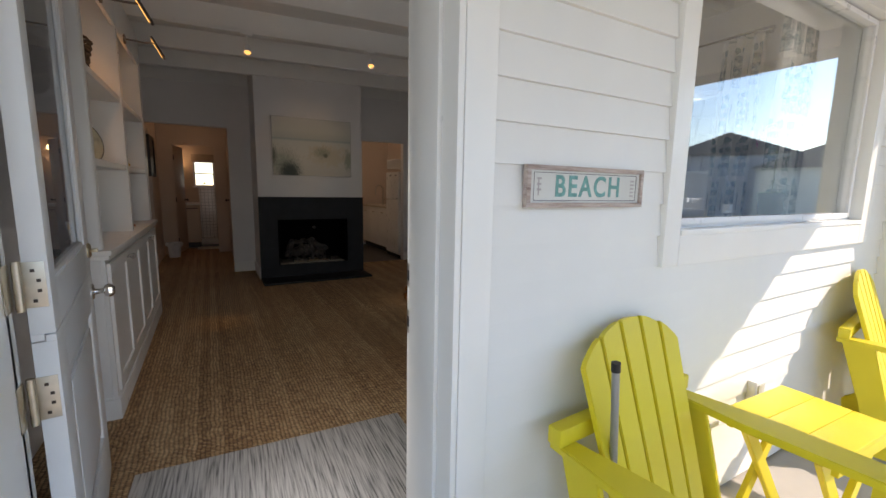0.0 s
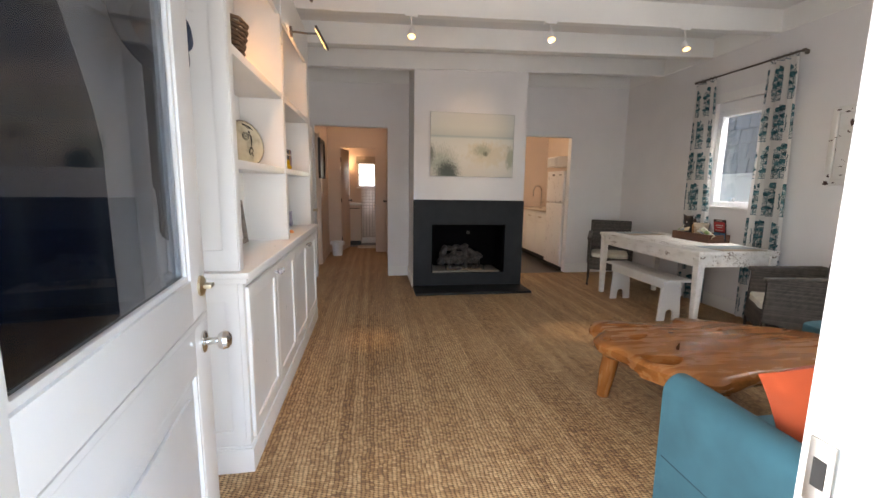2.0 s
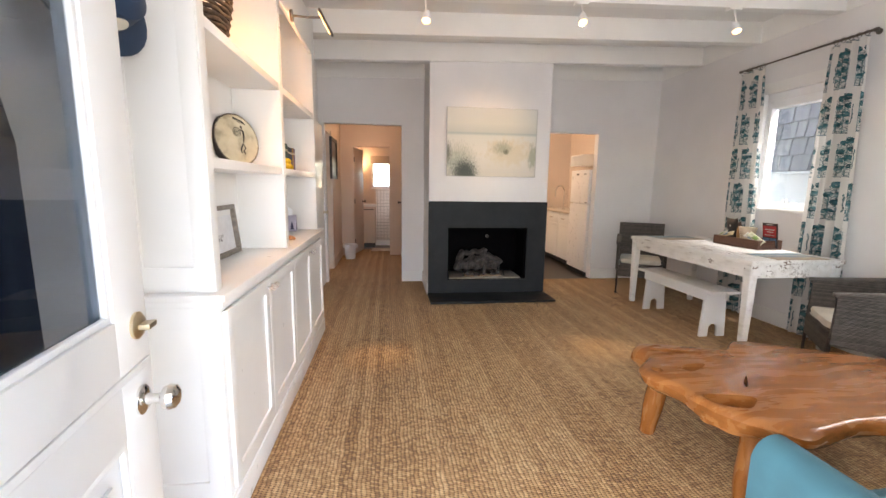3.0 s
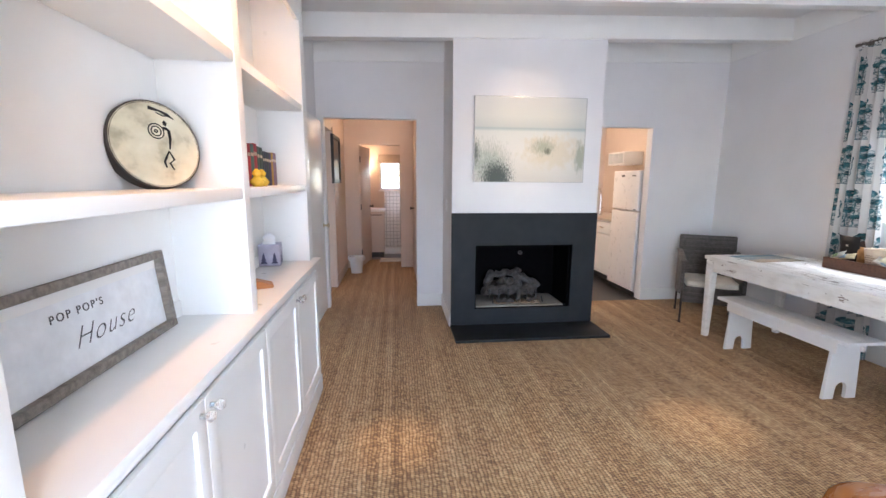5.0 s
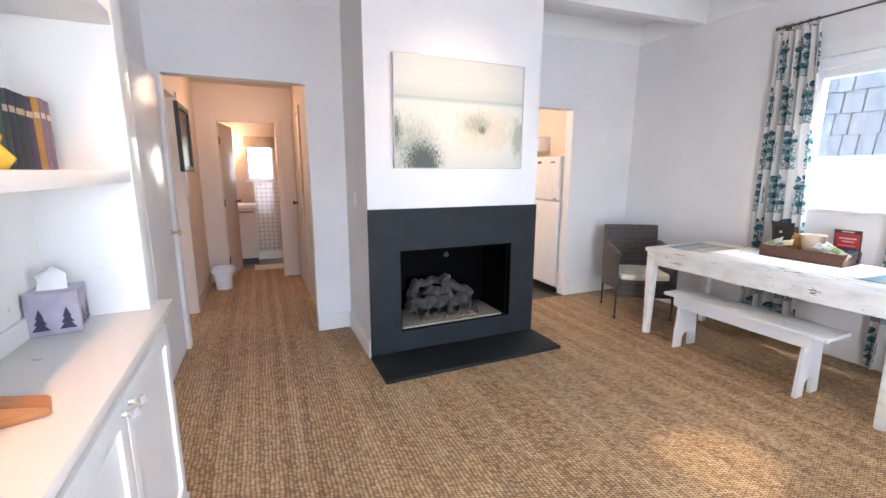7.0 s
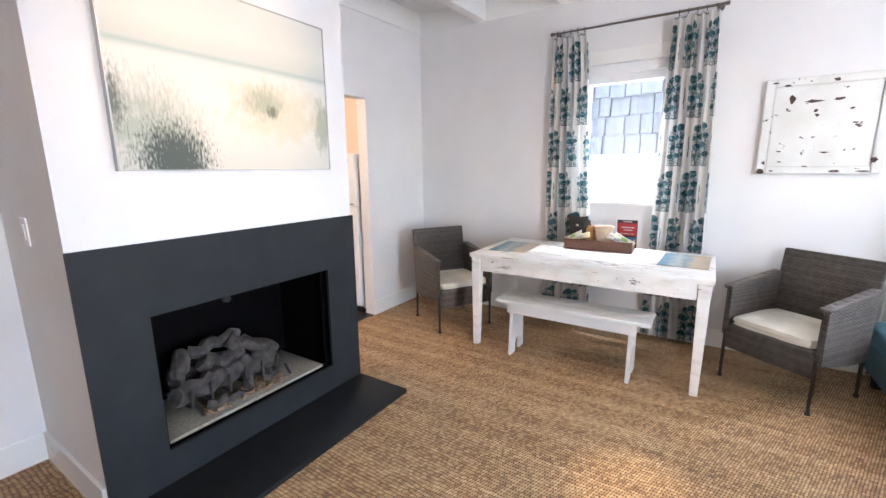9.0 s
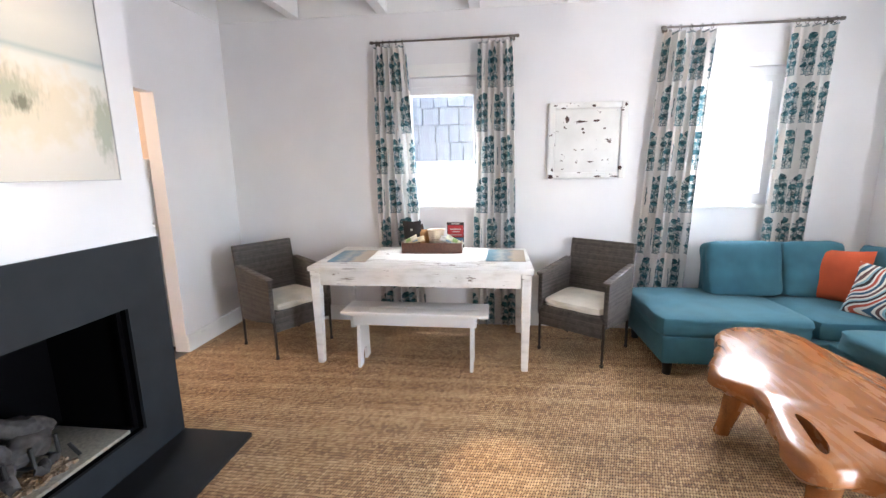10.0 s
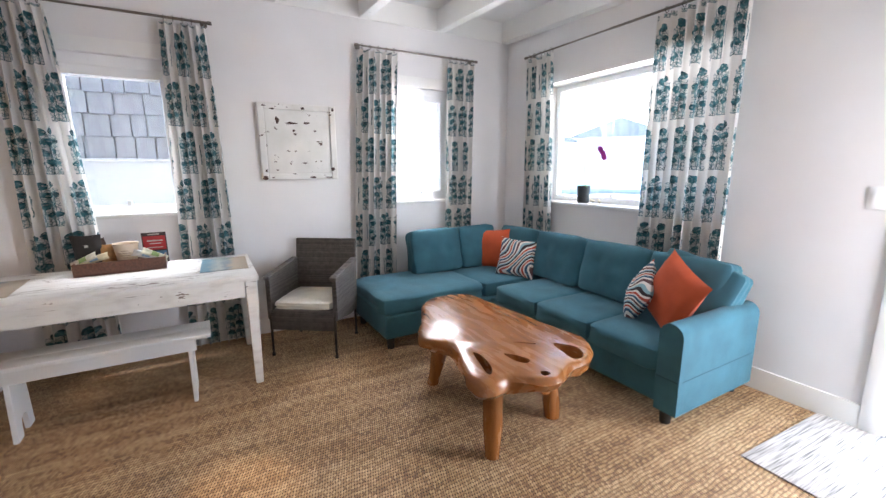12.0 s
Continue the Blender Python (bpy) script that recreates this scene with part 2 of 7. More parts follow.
def wicker():
    m = Mat("wicker", 0.55)
    c = m.coord()
    sp = m.node("SeparateXYZ", Vector=c)
    z = m.math("MULTIPLY", sp.outputs[2], 115.0)
    u = m.math("MULTIPLY", m.math("ADD", sp.outputs[0], sp.outputs[1]), 55.0)
    h = m.math("ABSOLUTE", m.math("SINE", m.math("MULTIPLY", z, math.pi)))
    k = m.math("SINE", m.math("MULTIPLY_ADD", m.math("FLOOR", z), math.pi, m.math("MULTIPLY", u, math.pi)))
    hh = m.math("MULTIPLY_ADD", k, 0.3, h)
    rnd = m.node("TexWhiteNoise", {"noise_dimensions": "1D"}, W=m.math("FLOOR", z)).outputs[0]
    t = m.math("MULTIPLY_ADD", rnd, 0.3, m.math("MULTIPLY", m.noise(30.0), 0.7))
    base = m.ramp(t, [(0.3, (0.050, 0.043, 0.038)), (0.7, (0.14, 0.12, 0.105))])
    m.set("Base Color", m.mix(m.ramp(h, [(0.1, (0.75,) * 3), (0.5, (0, 0, 0))]), base, (0.018, 0.015, 0.013)))
    return m.bump(hh, 0.9, 0.003).m


M_WALL = painted("wall_paint", (0.80, 0.79, 0.79), 0.55)
M_TRIM = painted("trim_paint", (0.84, 0.84, 0.82), 0.32, 0.12)
M_CEIL = painted("ceiling_paint", (0.80, 0.795, 0.78), 0.6)
M_DOOR = painted("door_paint", (0.82, 0.83, 0.83), 0.35, 0.12)
M_SIDING = painted("siding_paint", (0.80, 0.80, 0.78), 0.5, 0.3)
# white hall surfaces, with the dim warm lamp light put into the tan
M_HALL_DIM = painted("hall_white_dimmed", (0.64, 0.53, 0.45), 0.55)
M_GRASS = seagrass()
M_SLATE = plain("slate_paint", (0.0155, 0.0185, 0.0225), 0.6, 0, 6.0, 0.35)
M_HEARTH = plain("hearth_stone", (0.015, 0.016, 0.018), 0.5, 0, 7.0, 0.35)
M_FIREBOX = plain("firebox_black", (0.0022, 0.0022, 0.0028), 0.8)
for _m, _s in ((M_SLATE, 0.3), (M_HEARTH, 0.3), (M_FIREBOX, 0.05)):
    _m.node_tree.nodes["Principled BSDF"].inputs["Specular IOR Level"].default_value = _s
M_TEAL = fabric("teal_fabric", (0.033, 0.130, 0.175))
M_ORANGE = fabric("orange_fabric", (0.52, 0.085, 0.028))
M_CREAM = fabric("cream_fabric", (0.72, 0.68, 0.58))
M_NAVY = fabric("navy_fabric", (0.010, 0.028, 0.065))
M_STRIPE = striped()
M_WICKER = wicker()
M_TEAK = teak()
M_TEAKLEG = teak("teak_leg", (6, 6, 0.6))
M_OLDWHITE = distressed("distressed_white")
M_BENCH = painted("bench_paint", (0.78, 0.78, 0.77), 0.45, 0.3, 0.06)
M_STEEL = Mat("brushed_steel", 0.28, 1.0, (0.55, 0.53, 0.50)).m
M_BRASS = plain("satin_brass", (0.62, 0.52, 0.36), 0.3, 1.0, 40.0)
M_CHROME = Mat("chrome", 0.08, 1.0, (0.75, 0.74, 0.72)).m
M_DARKMETAL = plain("dark_bronze", (0.075, 0.062, 0.055), 0.4, 0.8)
M_BLACK = plain("black_plastic", (0.012, 0.012, 0.012), 0.5)
M_GLASS = glass("window_glass")
# clear pane given a grey tint to darken the room seen through it
M_DIMGLASS = glass("dimming_window_glass", (0.86, 0.88, 0.875))
M_DOORGLASS = glass("door_glass", (0.62, 0.66, 0.70), 6.0)
M_CURTAIN = curtain_cloth()
M_YELLOW = painted("yellow_paint", (0.80, 0.66, 0.035), 0.4, 0.3, 0.08)
M_VINYL = painted("vinyl_white", (0.84, 0.85, 0.86), 0.3, 0.05)
M_FRIDGE = painted("fridge_enamel", (0.80, 0.79, 0.78), 0.3, 0.1)
M_DARKFLOOR = plain("dark_floor", (0.030, 0.026, 0.025), 0.35, 0, 5.0, 0.3)
M_BULB = emitter("warm_bulb", (1.0, 0.55, 0.17), 0.5)
M_HINGE = plain("hinge_metal", (0.66, 0.60, 0.50), 0.38, 1.0, 40.0)


# ---- mesh helpers ----
def box(bm, x0, x1, y0, y1, z0, z1, m=None):
    vs = [bm.verts.new(Vector((x, y, z))) for x in (x0, x1) for y in (y0, y1) for z in (z0, z1)]
    if m is not None:
        for v in vs:
            v.co = m @ v.co
    for f in ((0, 1, 3, 2), (4, 6, 7, 5), (0, 4, 5, 1), (2, 3, 7, 6), (0, 2, 6, 4), (1, 5, 7, 3)):
        bm.faces.new([vs[k] for k in f])
    return vs


def weld(bm):
    """Joins boxes that share whole faces into one closed shell."""
    seen = collections.defaultdict(list)
    for f in bm.faces:
        seen[tuple(round(c, 4) for c in f.calc_center_median())].append(f)
    twins = [f for fs in seen.values() if len(fs) > 1 for f in fs]
    if twins:
        bmesh.ops.delete(bm, geom=twins, context="FACES")
        bmesh.ops.remove_doubles(bm, verts=bm.verts[:], dist=1e-5)


def boxes(rows, bevel=0.0, seg=2, m=None):
    bm = bmesh.new()
    for r in rows:
        box(bm, *r, m=m)
    if len(rows) > 1:
        weld(bm)
    if bevel:
        bmesh.ops.bevel(bm, geom=bm.edges[:], offset=bevel, segments=seg, profile=0.6, affect="EDGES", clamp_overlap=True)
    return bm


def tube(bm, pts, radii, n=12, cap=True):
    """A round bar along points; radii is one number or one for each point."""
    pts = [Vector(p) for p in pts]
    if not isinstance(radii, (list, tuple)):
        radii = [radii] * len(pts)
    rings, side = [], None
    for k, p in enumerate(pts):
        d = (pts[min(k + 1, len(pts) - 1)] - pts[max(k - 1, 0)]).normalized()
        if side is None or abs(side.dot(d)) > 0.98:
            side = d.orthogonal().normalized()
        side = (side - d * side.dot(d)).normalized()
        up = d.cross(side)
        rings.append([bm.verts.new(p + (side * math.cos(a) + up * math.sin(a)) * radii[k]) for a in [2 * math.pi * j / n for j in range(n)]])
    for r, s in zip(rings, rings[1:]):
        for j in range(n):
            bm.faces.new((r[j], r[(j + 1) % n], s[(j + 1) % n], s[j]))
    if cap:
        bm.faces.new(rings[0][::-1]), bm.faces.new(rings[-1])
    return bm


def lathe(profile, n=20, centre=(0, 0, 0)):
    """Turns (radius, z) pairs round the z axis."""
    bm = bmesh.new()
    c = Vector(centre)
    rings = []
    for r, z in profile:
        rings.append([bm.verts.new(c + Vector((max(r, 1e-4) * math.cos(2 * math.pi * j / n), max(r, 1e-4) * math.sin(2 * math.pi * j / n), z))) for j in range(n)])
    for r, s in zip(rings, rings[1:]):
        for j in range(n):
            bm.faces.new((r[j], r[(j + 1) % n], s[(j + 1) % n], s[j]))
    bm.faces.new(rings[0][::-1]), bm.faces.new(rings[-1])
    return bm


def prism(outline, z0, z1, bevel=0.0, m=None):
    """An outline in x and y between two heights."""
    bm = bmesh.new()
    a = [bm.verts.new((x, y, z0)) for x, y in outline]
    b = [bm.verts.new((x, y, z1)) for x, y in outline]
    n = len(a)
    bm.faces.new(a[::-1]), bm.faces.new(b)
    for k in range(n):
        bm.faces.new((a[k], a[(k + 1) % n], b[(k + 1) % n], b[k]))
    if bevel:
        bmesh.ops.bevel(bm, geom=bm.edges[:], offset=bevel, segments=2, affect="EDGES", clamp_overlap=True)
    if m is not None:
        bm.transform(m)
    return bm


def cushion(w, d, h, puff=0.04, n=10, corner=0.10, tuft=()):
    """A soft block, w by d by h, centred in x and y on z = 0, with swollen faces; tuft: (u, v, depth) dimples."""
    bm = bmesh.new()
    bmesh.ops.create_cube(bm, size=2.0)
    bmesh.ops.subdivide_edges(bm, edges=bm.edges[:], cuts=n, use_grid_fill=True)
    p = 11.0
    for v in bm.verts:
        x, y, z = v.co
        k = (abs(x) ** p + abs(y) ** p + abs(z) ** p) ** (1 / p)
        x, y, z = x / k, y / k, z / k
        sw = (1 - x * x) * (1 - y * y)
        dz = puff * sw * (1 if z > 0 else -1) / h * 2 * abs(z)
        for u, t, dep in tuft:
            if z > 0.3:
                dz -= 1.5 * dep / h * 2 * math.exp(-((x - u) ** 2 * w * w / 4 + (y - t) ** 2 * d * d / 4) / 0.0022)
        wob = noise.noise(Vector((x * 2.2, y * 2.2, z * 2 + w * 7))) * 0.012
        v.co = ((x * (1 + 0)) * w / 2 + wob, y * d / 2 + wob, (z + dz) * h / 2 + h / 2)
    return bm


def pillow(w, h, t, n=14):
    """A throw pillow standing in the x-z plane with pinched corners."""
    bm = bmesh.new()
    grid = {}
    for s in (1, -1):
        for i in range(n + 1):
            for j in range(n + 1):
                u, v = 2 * i / n - 1, 2 * j / n - 1
                if s < 0 and (i in (0, n) or j in (0, n)):
                    grid[s, i, j] = grid[1, i, j]
                    continue
                e = max(0, 1 - u ** 2) ** 0.42 * max(0, 1 - v ** 2) ** 0.42
                sx, sz = u * (1 - 0.07 * (1 - v * v)), v * (1 - 0.07 * (1 - u * u))
                wr = noise.noise(Vector((u * 3, v * 3, s))) * 0.008 * e
                grid[s, i, j] = bm.verts.new((sx * w / 2, s * (e * t / 2 + wr), sz * h / 2 + h / 2))
    for s in (1, -1):
        for i in range(n):
            for j in range(n):
                q = [grid[s, i, j], grid[s, i, j + 1], grid[s, i + 1, j + 1], grid[s, i + 1, j]]
                bm.faces.new(q if s > 0 else q[::-1])
    return bm


def mesh_of(name, bm, material, smooth=None):
    me = bpy.data.meshes.new(name)
    bmesh.ops.recalc_face_normals(bm, faces=bm.faces[:])
    bm.to_mesh(me)
    bm.free()
    for mat in material if isinstance(material, (list, tuple)) else [material]:
        me.materials.append(mat)
    if smooth:
        me.polygons.foreach_set("use_smooth", [True] * len(me.polygons))
        me.set_sharp_from_angle(angle=radians(smooth))
    return me


def part(name, bm, material, parent, label="", at=None, smooth=35):
    ob = new(name, mesh_of(name, bm, material, smooth))
    ob.parent = parent
    if at is not None:
        ob.matrix_basis = at
    return tagged(ob, label)


def thing(name, label, category, group="", at=None, bm=None, material=None, kind="", smooth=35):
    ob = new(name, mesh_of(name, bm, material, smooth) if bm else None)
    if at is not None:
        ob.matrix_basis = at
    return tagged(ob, label, category, group, kind)


def structure(name, label, category, bm, material, smooth=None):
    return thing(name, label, category, "", None, bm, material, "structure", smooth)


def wall_cells(along, a0, a1, b0, b1, z0, z1, holes):
    """Boxes of a wall that runs along x or y, from a0 to a1, b0 to b1 thick, round holes (a, a, z, z)."""
    As = sorted({a0, a1, *[v for h in holes for v in h[:2]]})
    Zs = sorted({z0, z1, *[v for h in holes for v in h[2:]]})
    rows = []
    for p, q in zip(As, As[1:]):
        for r, s in zip(Zs, Zs[1:]):
            if not any(h[0] < (p + q) / 2 < h[1] and h[2] < (r + s) / 2 < h[3] for h in holes):
                rows.append((p, q, b0, b1, r, s) if along == "x" else (b0, b1, p, q, r, s))
    return rows


# ---- the room's shell ----
X0, X1, Y0, Y1 = 0.42, 5.07, 2.81, 8.39
SID = 2.53


def beam_z(x):
    return 2.617 + 0.0335 * x


W1, W2 = (6.02, 6.70, 1.13, 2.26), (3.56, 4.19, 1.13, 2.24)
W3 = (2.72, 4.50, 1.12, 2.26)
structure("ground", "sandy concrete yard and street level ground", "ground", boxes([(-900, 900, -900, 900, -0.6, -0.36)]), plain("ground_concrete", (0.40, 0.37, 0.32), 0.9, 0, 2.0))
structure("floor", "tan woven seagrass wall-to-wall floor covering", "floor", boxes([(X0 - 0.1, X1 + 0.05, Y0, Y1, -0.12, 0), (0.3, 1.56, Y1 + 0.0, 11.30, -0.12, 0)]), M_GRASS)
structure("porch_floor", "pale concrete porch slab", "floor", boxes([(-1.2, 5.1, -0.4, 2.53, -0.36, -0.15)], 0.01), plain("porch_concrete", (0.50, 0.47, 0.43), 0.85, 0, 4.0))
structure("wall_east", "white painted interior wall with two windows", "wall", boxes(wall_cells("y", Y0 - 0.28, Y1 + 0.12, X1, X1 + 0.16, -0.1, 3.3, [W1, W2])), M_WALL)
structure("wall_north", "white painted wall with hall and kitchen doorways", "wall", boxes(wall_cells("x", 0.28, X1, Y1, Y1 + 0.11, 0, 3.3, [(0.484, 1.47, 0, 2.085), (3.34, 4.20, 0, 2.05)])), M_WALL)
structure("wall_west", "white painted wall", "wall", boxes(wall_cells("y", Y0, Y1, X0 - 0.14, X0 - 0.005, 0, 3.3, [(6.9, 7.7, 0, 2.05)])), M_WALL)
structure("wall_south", "white painted wall with entrance and picture window", "wall", boxes(wall_cells("x", -1.2, X1, SID + 0.03, Y0, -0.15, 3.3, [(0.78, 1.775, -0.15, 2.10), W3])), M_WALL)
structure("wall_entry_side", "white painted wall beside the entrance", "wall", boxes([(0.70, 0.80, Y0, Y0 + 0.012, 0.14, 2.1)]), M_WALL)

bm = bmesh.new()
for ya, yb in ((Y0 - 0.3, 12.5),):
    vs = box(bm, 0.2, X1 + 0.2, ya, yb, 0, 0.08)
    for v in vs:
        v.co.z += beam_z(v.co.x) + 0.20
structure("ceiling", "white painted boarded ceiling above exposed beams", "ceiling", bm, M_CEIL)
for k in range(7):
    yc = 7.665 - 0.8 * k
    if yc < Y0 + 0.05:
        continue
    bm = bmesh.new()
    for v in box(bm, X0, X1, yc - 0.045, yc + 0.045, 0, 0.215):
        v.co.z += beam_z(v.co.x)
    bmesh.ops.bevel(bm, geom=bm.edges[:], offset=0.004, segments=1, affect="EDGES")
    structure("beam", "white painted exposed ceiling beam", "beam", bm, M_TRIM)
# frieze boards on the walls up to the ceiling
bm = bmesh.new()
for v in box(bm, X0, 1.77, Y1 - 0.012, Y1, 0, 0.2) + box(bm, 3.21, X1 - 0.012, Y1 - 0.012, Y1, 0, 0.2):
    v.co.z += beam_z(v.co.x)
box(bm, X1 - 0.012, X1, Y0, Y1, 2.785, 3.0)
for v in box(bm, X0, X1 - 0.012, Y0, Y0 + 0.012, 0.0, 0.2):
    v.co.z += beam_z(v.co.x)
structure("trim", "white painted frieze board under the ceiling", "trim", bm, M_TRIM)
# baseboards
B = 0.145
structure("baseboard", "tall white painted baseboard", "baseboard", boxes([
    (1.47, 1.765, Y1 - 0.016, Y1, 0, B), (4.20, X1, Y1 - 0.016, Y1, 0, B), (X1 - 0.016, X1, Y0, Y1 - 0.016, 0, B),
    (1.86, X1 - 0.016, Y0, Y0 + 0.016, 0, B), (X0 - 0.005, X0 + 0.012, 6.55, 6.83, 0, B), (1.749, 1.765, 7.66, Y1 - 0.016, 0, B),
    (X0 - 0.005, X0 + 0.012, 7.78, Y1, 0, B)], 0.003), M_TRIM)
# chimney breast
CH = (1.765, 3.203, 7.645)
bm = bmesh.new()
for r in wall_cells("x", CH[0], CH[1], CH[2], Y1, 0, 3.1, [(CH[0] + 0.2, CH[1] - 0.2, 0, 0.86)]):
    box(bm, *r)
weld(bm)
structure("chimney_breast", "white painted chimney breast above the fireplace", "wall", bm, M_WALL)
fp = thing("fireplace", "charcoal grey painted fireplace surround with black firebox and flat hearth slab", "fireplace", at=pose(2.484, 7.645, 0))
part("surround", boxes(wall_cells("x", -0.722, 0.722, -0.018, 0.0, 0.0, 1.13, [(-0.486, 0.486, 0.183, 0.817)]), 0), M_SLATE, fp)
part("hearth", boxes([(-0.728, 0.722, -0.425, -0.019, 0, 0.026)], 0.004), M_HEARTH, fp, "black stone hearth slab")
for r in ((-0.488, 0.488, 0.47, 0.49, 0.183, 0.817), (-0.508, -0.489, 0.001, 0.49, 0.183, 0.817), (0.489, 0.508, 0.001, 0.49, 0.183, 0.817), (-0.508, 0.508, 0.001, 0.49, 0.818, 0.835), (-0.508, 0.508, 0.001, 0.49, 0.165, 0.182)):
    part("firebox_panel", boxes([r]), M_FIREBOX, fp, "sooty black firebox panel")
part("frame", boxes(wall_cells("x", -0.487, 0.487, 0.030, 0.045, 0.184, 0.816, [(-0.465, 0.465, 0.200, 0.800)])), M_FIREBOX, fp, "black metal frame")
part("damper_knob", lathe([(0, 0), (0.022, 0), (0.022, 0.03), (0, 0.032)], 16), M_BLACK, fp, "small black knob on the back panel", pose(0.10, 0.469, 0.66, 90, 0, 0))

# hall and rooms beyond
structure("hall_wall_west", "warm white hall wall with a doorway", "wall", boxes(wall_cells("y", Y1 + 0.11, 10.60, 0.30, 0.43, 0, 2.6, [(8.52, 9.33, 0, 2.05)])), M_HALL_DIM)
structure("hall_wall_east", "warm white hall wall with a closet door", "wall", boxes([(1.53, 1.62, Y1 + 0.11, 10.60, 0, 2.6)]), M_HALL_DIM)
structure("hall_wall_north", "warm white wall with the bathroom doorway", "wall", boxes(wall_cells("x", 0.30, 1.62, 10.60, 10.70, 0, 2.6, [(0.66, 1.31, 0, 1.99)])), M_HALL_DIM)
structure("hall_ceiling", "flat warm white hall ceiling", "ceiling", boxes([(0.0, 1.62, Y1 + 0.11, 12.6, 2.42, 2.46)]), M_HALL_DIM)
structure("bathroom_walls", "warm white bathroom walls with a small window", "wall", boxes(wall_cells("x", -0.3, 1.9, 12.30, 12.42, 0, 2.6, [(0.92, 1.33, 1.24, 1.80)]) + [(-0.3, -0.2, 10.7, 12.3, 0, 2.6), (1.8, 1.9, 10.7, 12.3, 0, 2.6), (-0.3, 0.3, 10.60, 10.70, 0, 2.6), (1.62, 1.9, 10.6, 10.7, 0, 2.6)]), M_HALL_DIM)
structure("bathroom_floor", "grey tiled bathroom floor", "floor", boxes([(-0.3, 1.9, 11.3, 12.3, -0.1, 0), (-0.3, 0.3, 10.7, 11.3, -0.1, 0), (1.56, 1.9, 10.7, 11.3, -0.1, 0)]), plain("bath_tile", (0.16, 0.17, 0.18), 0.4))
structure("bathroom_ceiling", "white bathroom ceiling", "ceiling", boxes([(-0.3, 0.0, 10.6, 12.6, 2.42, 2.46), (1.62, 1.9, 10.6, 12.6, 2.42, 2.46)]), M_HALL_DIM)
structure("bedroom_walls", "dim white walls of the side room", "wall", boxes([(-1.8, -1.7, 6.3, 10.0, 0, 2.6), (-1.7, 0.28, 6.3, 6.4, 0, 2.6), (-1.7, 0.3, 9.9, 10.0, 0, 2.6), (-1.7, 0.28, 6.4, 9.9, 2.45, 2.5), (-1.7, 0.30, 6.4, 9.9, -0.1, -0.005)]), M_WALL)
structure("kitchen_walls", "warm cream kitchen walls", "wall", boxes([(1.7, 4.95, 10.75, 10.85, 0, 2.6), (4.85, 4.95, Y1 + 0.11, 10.75, 0, 2.6), (1.62, 1.7, Y1 + 0.11, 10.85, 0, 2.6)]), M_HALL_DIM)
structure("kitchen_floor", "dark brown kitchen floor", "floor", boxes([(1.7, 4.85, Y1, 10.75, -0.1, -0.004)]), M_DARKFLOOR)
structure("kitchen_ceiling", "white kitchen ceiling", "ceiling", boxes([(1.62, 4.95, Y1 + 0.11, 10.85, 2.45, 2.5)]), M_CEIL)


# ---- windows ----
def window(name, at, w, h, label, sash=0.055, sill=True, deep=0.0, top=None, pane=None):
    """Opening w wide, from z = 0 to h; local x runs along the wall, local +y is the room."""
    top = top or sash
    t = thing(name, label, "window", at=at, kind="structure")
    part("window_frame", boxes(wall_cells("x", 0, w, -0.10 - deep, -0.045 - deep, 0, h, [(sash, w - sash, sash, h - top)]), 0.004), M_VINYL, t)
    part("sash", boxes(wall_cells("x", sash - 0.02, w - sash + 0.02, -0.115 - deep, -0.101 - deep, sash - 0.02, h - top + 0.02, [(sash + 0.006, w - sash - 0.006, sash + 0.006, h - top - 0.006)]), 0.002), M_VINYL, t)
    if top > 0.1:
        part("head_rail", boxes([(0.02, w - 0.02, -0.0449 - deep, -0.030 - deep, h - top * 0.55, h - 0.004)], 0.003), M_VINYL, t)
        part("head_board", boxes([(-0.04, w + 0.04, 0.0005, 0.007, h + 0.001, h + 0.10)], 0.002), M_TRIM, t)
    part("pane", boxes([(sash - 0.005, w - sash + 0.005, -0.078 - deep, -0.072 - deep, sash - 0.005, h - top + 0.005)]), pane or M_GLASS, t, "clear window pane").visible_shadow = False
    if sill:
        part("window_sill", boxes([(0.001, w - 0.001, -0.044 - deep, 0.0, -0.02, 0.002), (-0.03, w + 0.03, 0.001, 0.035, -0.026, 0.002)], 0.004), M_TRIM, t)
    part("latch", boxes([(w * 0.5 - 0.05, w * 0.5 + 0.05, -0.044, -0.03, 0.055, 0.068), (w * 0.5 - 0.01, w * 0.5 + 0.02, -0.044, -0.012, 0.062, 0.1)], 0.002), M_VINYL, t)
    return t


# local +y points to the room: the east wall's room side is -x
window("window_1", pose(X1, W1[0], W1[2], 0, 0, 90), W1[1] - W1[0], W1[3] - W1[2], "white vinyl casement window behind floral curtains", top=0.145)
window("window_2", pose(X1, W2[0], W2[2], 0, 0, 90), W2[1] - W2[0], W2[3] - W2[2], "white vinyl casement window beside the sofa corner", 0.095, top=0.115)
window("window_3", pose(W3[0], Y0, W3[2]), W3[1] - W3[0], W3[3] - W3[2], "large white picture window over the sofa", 0.05, deep=0.15, pane=M_DIMGLASS)
w4 = window("window_4", pose(0.92, 12.30, 1.24) @ pose(0.41, 0, 0, 0, 0, 180), 0.41, 0.56, "small white bathroom window", 0.03)
part("meeting_rail", boxes([(0.03, 0.38, -0.07, -0.04, 0.27, 0.295)], 0.002), M_VINYL, w4)


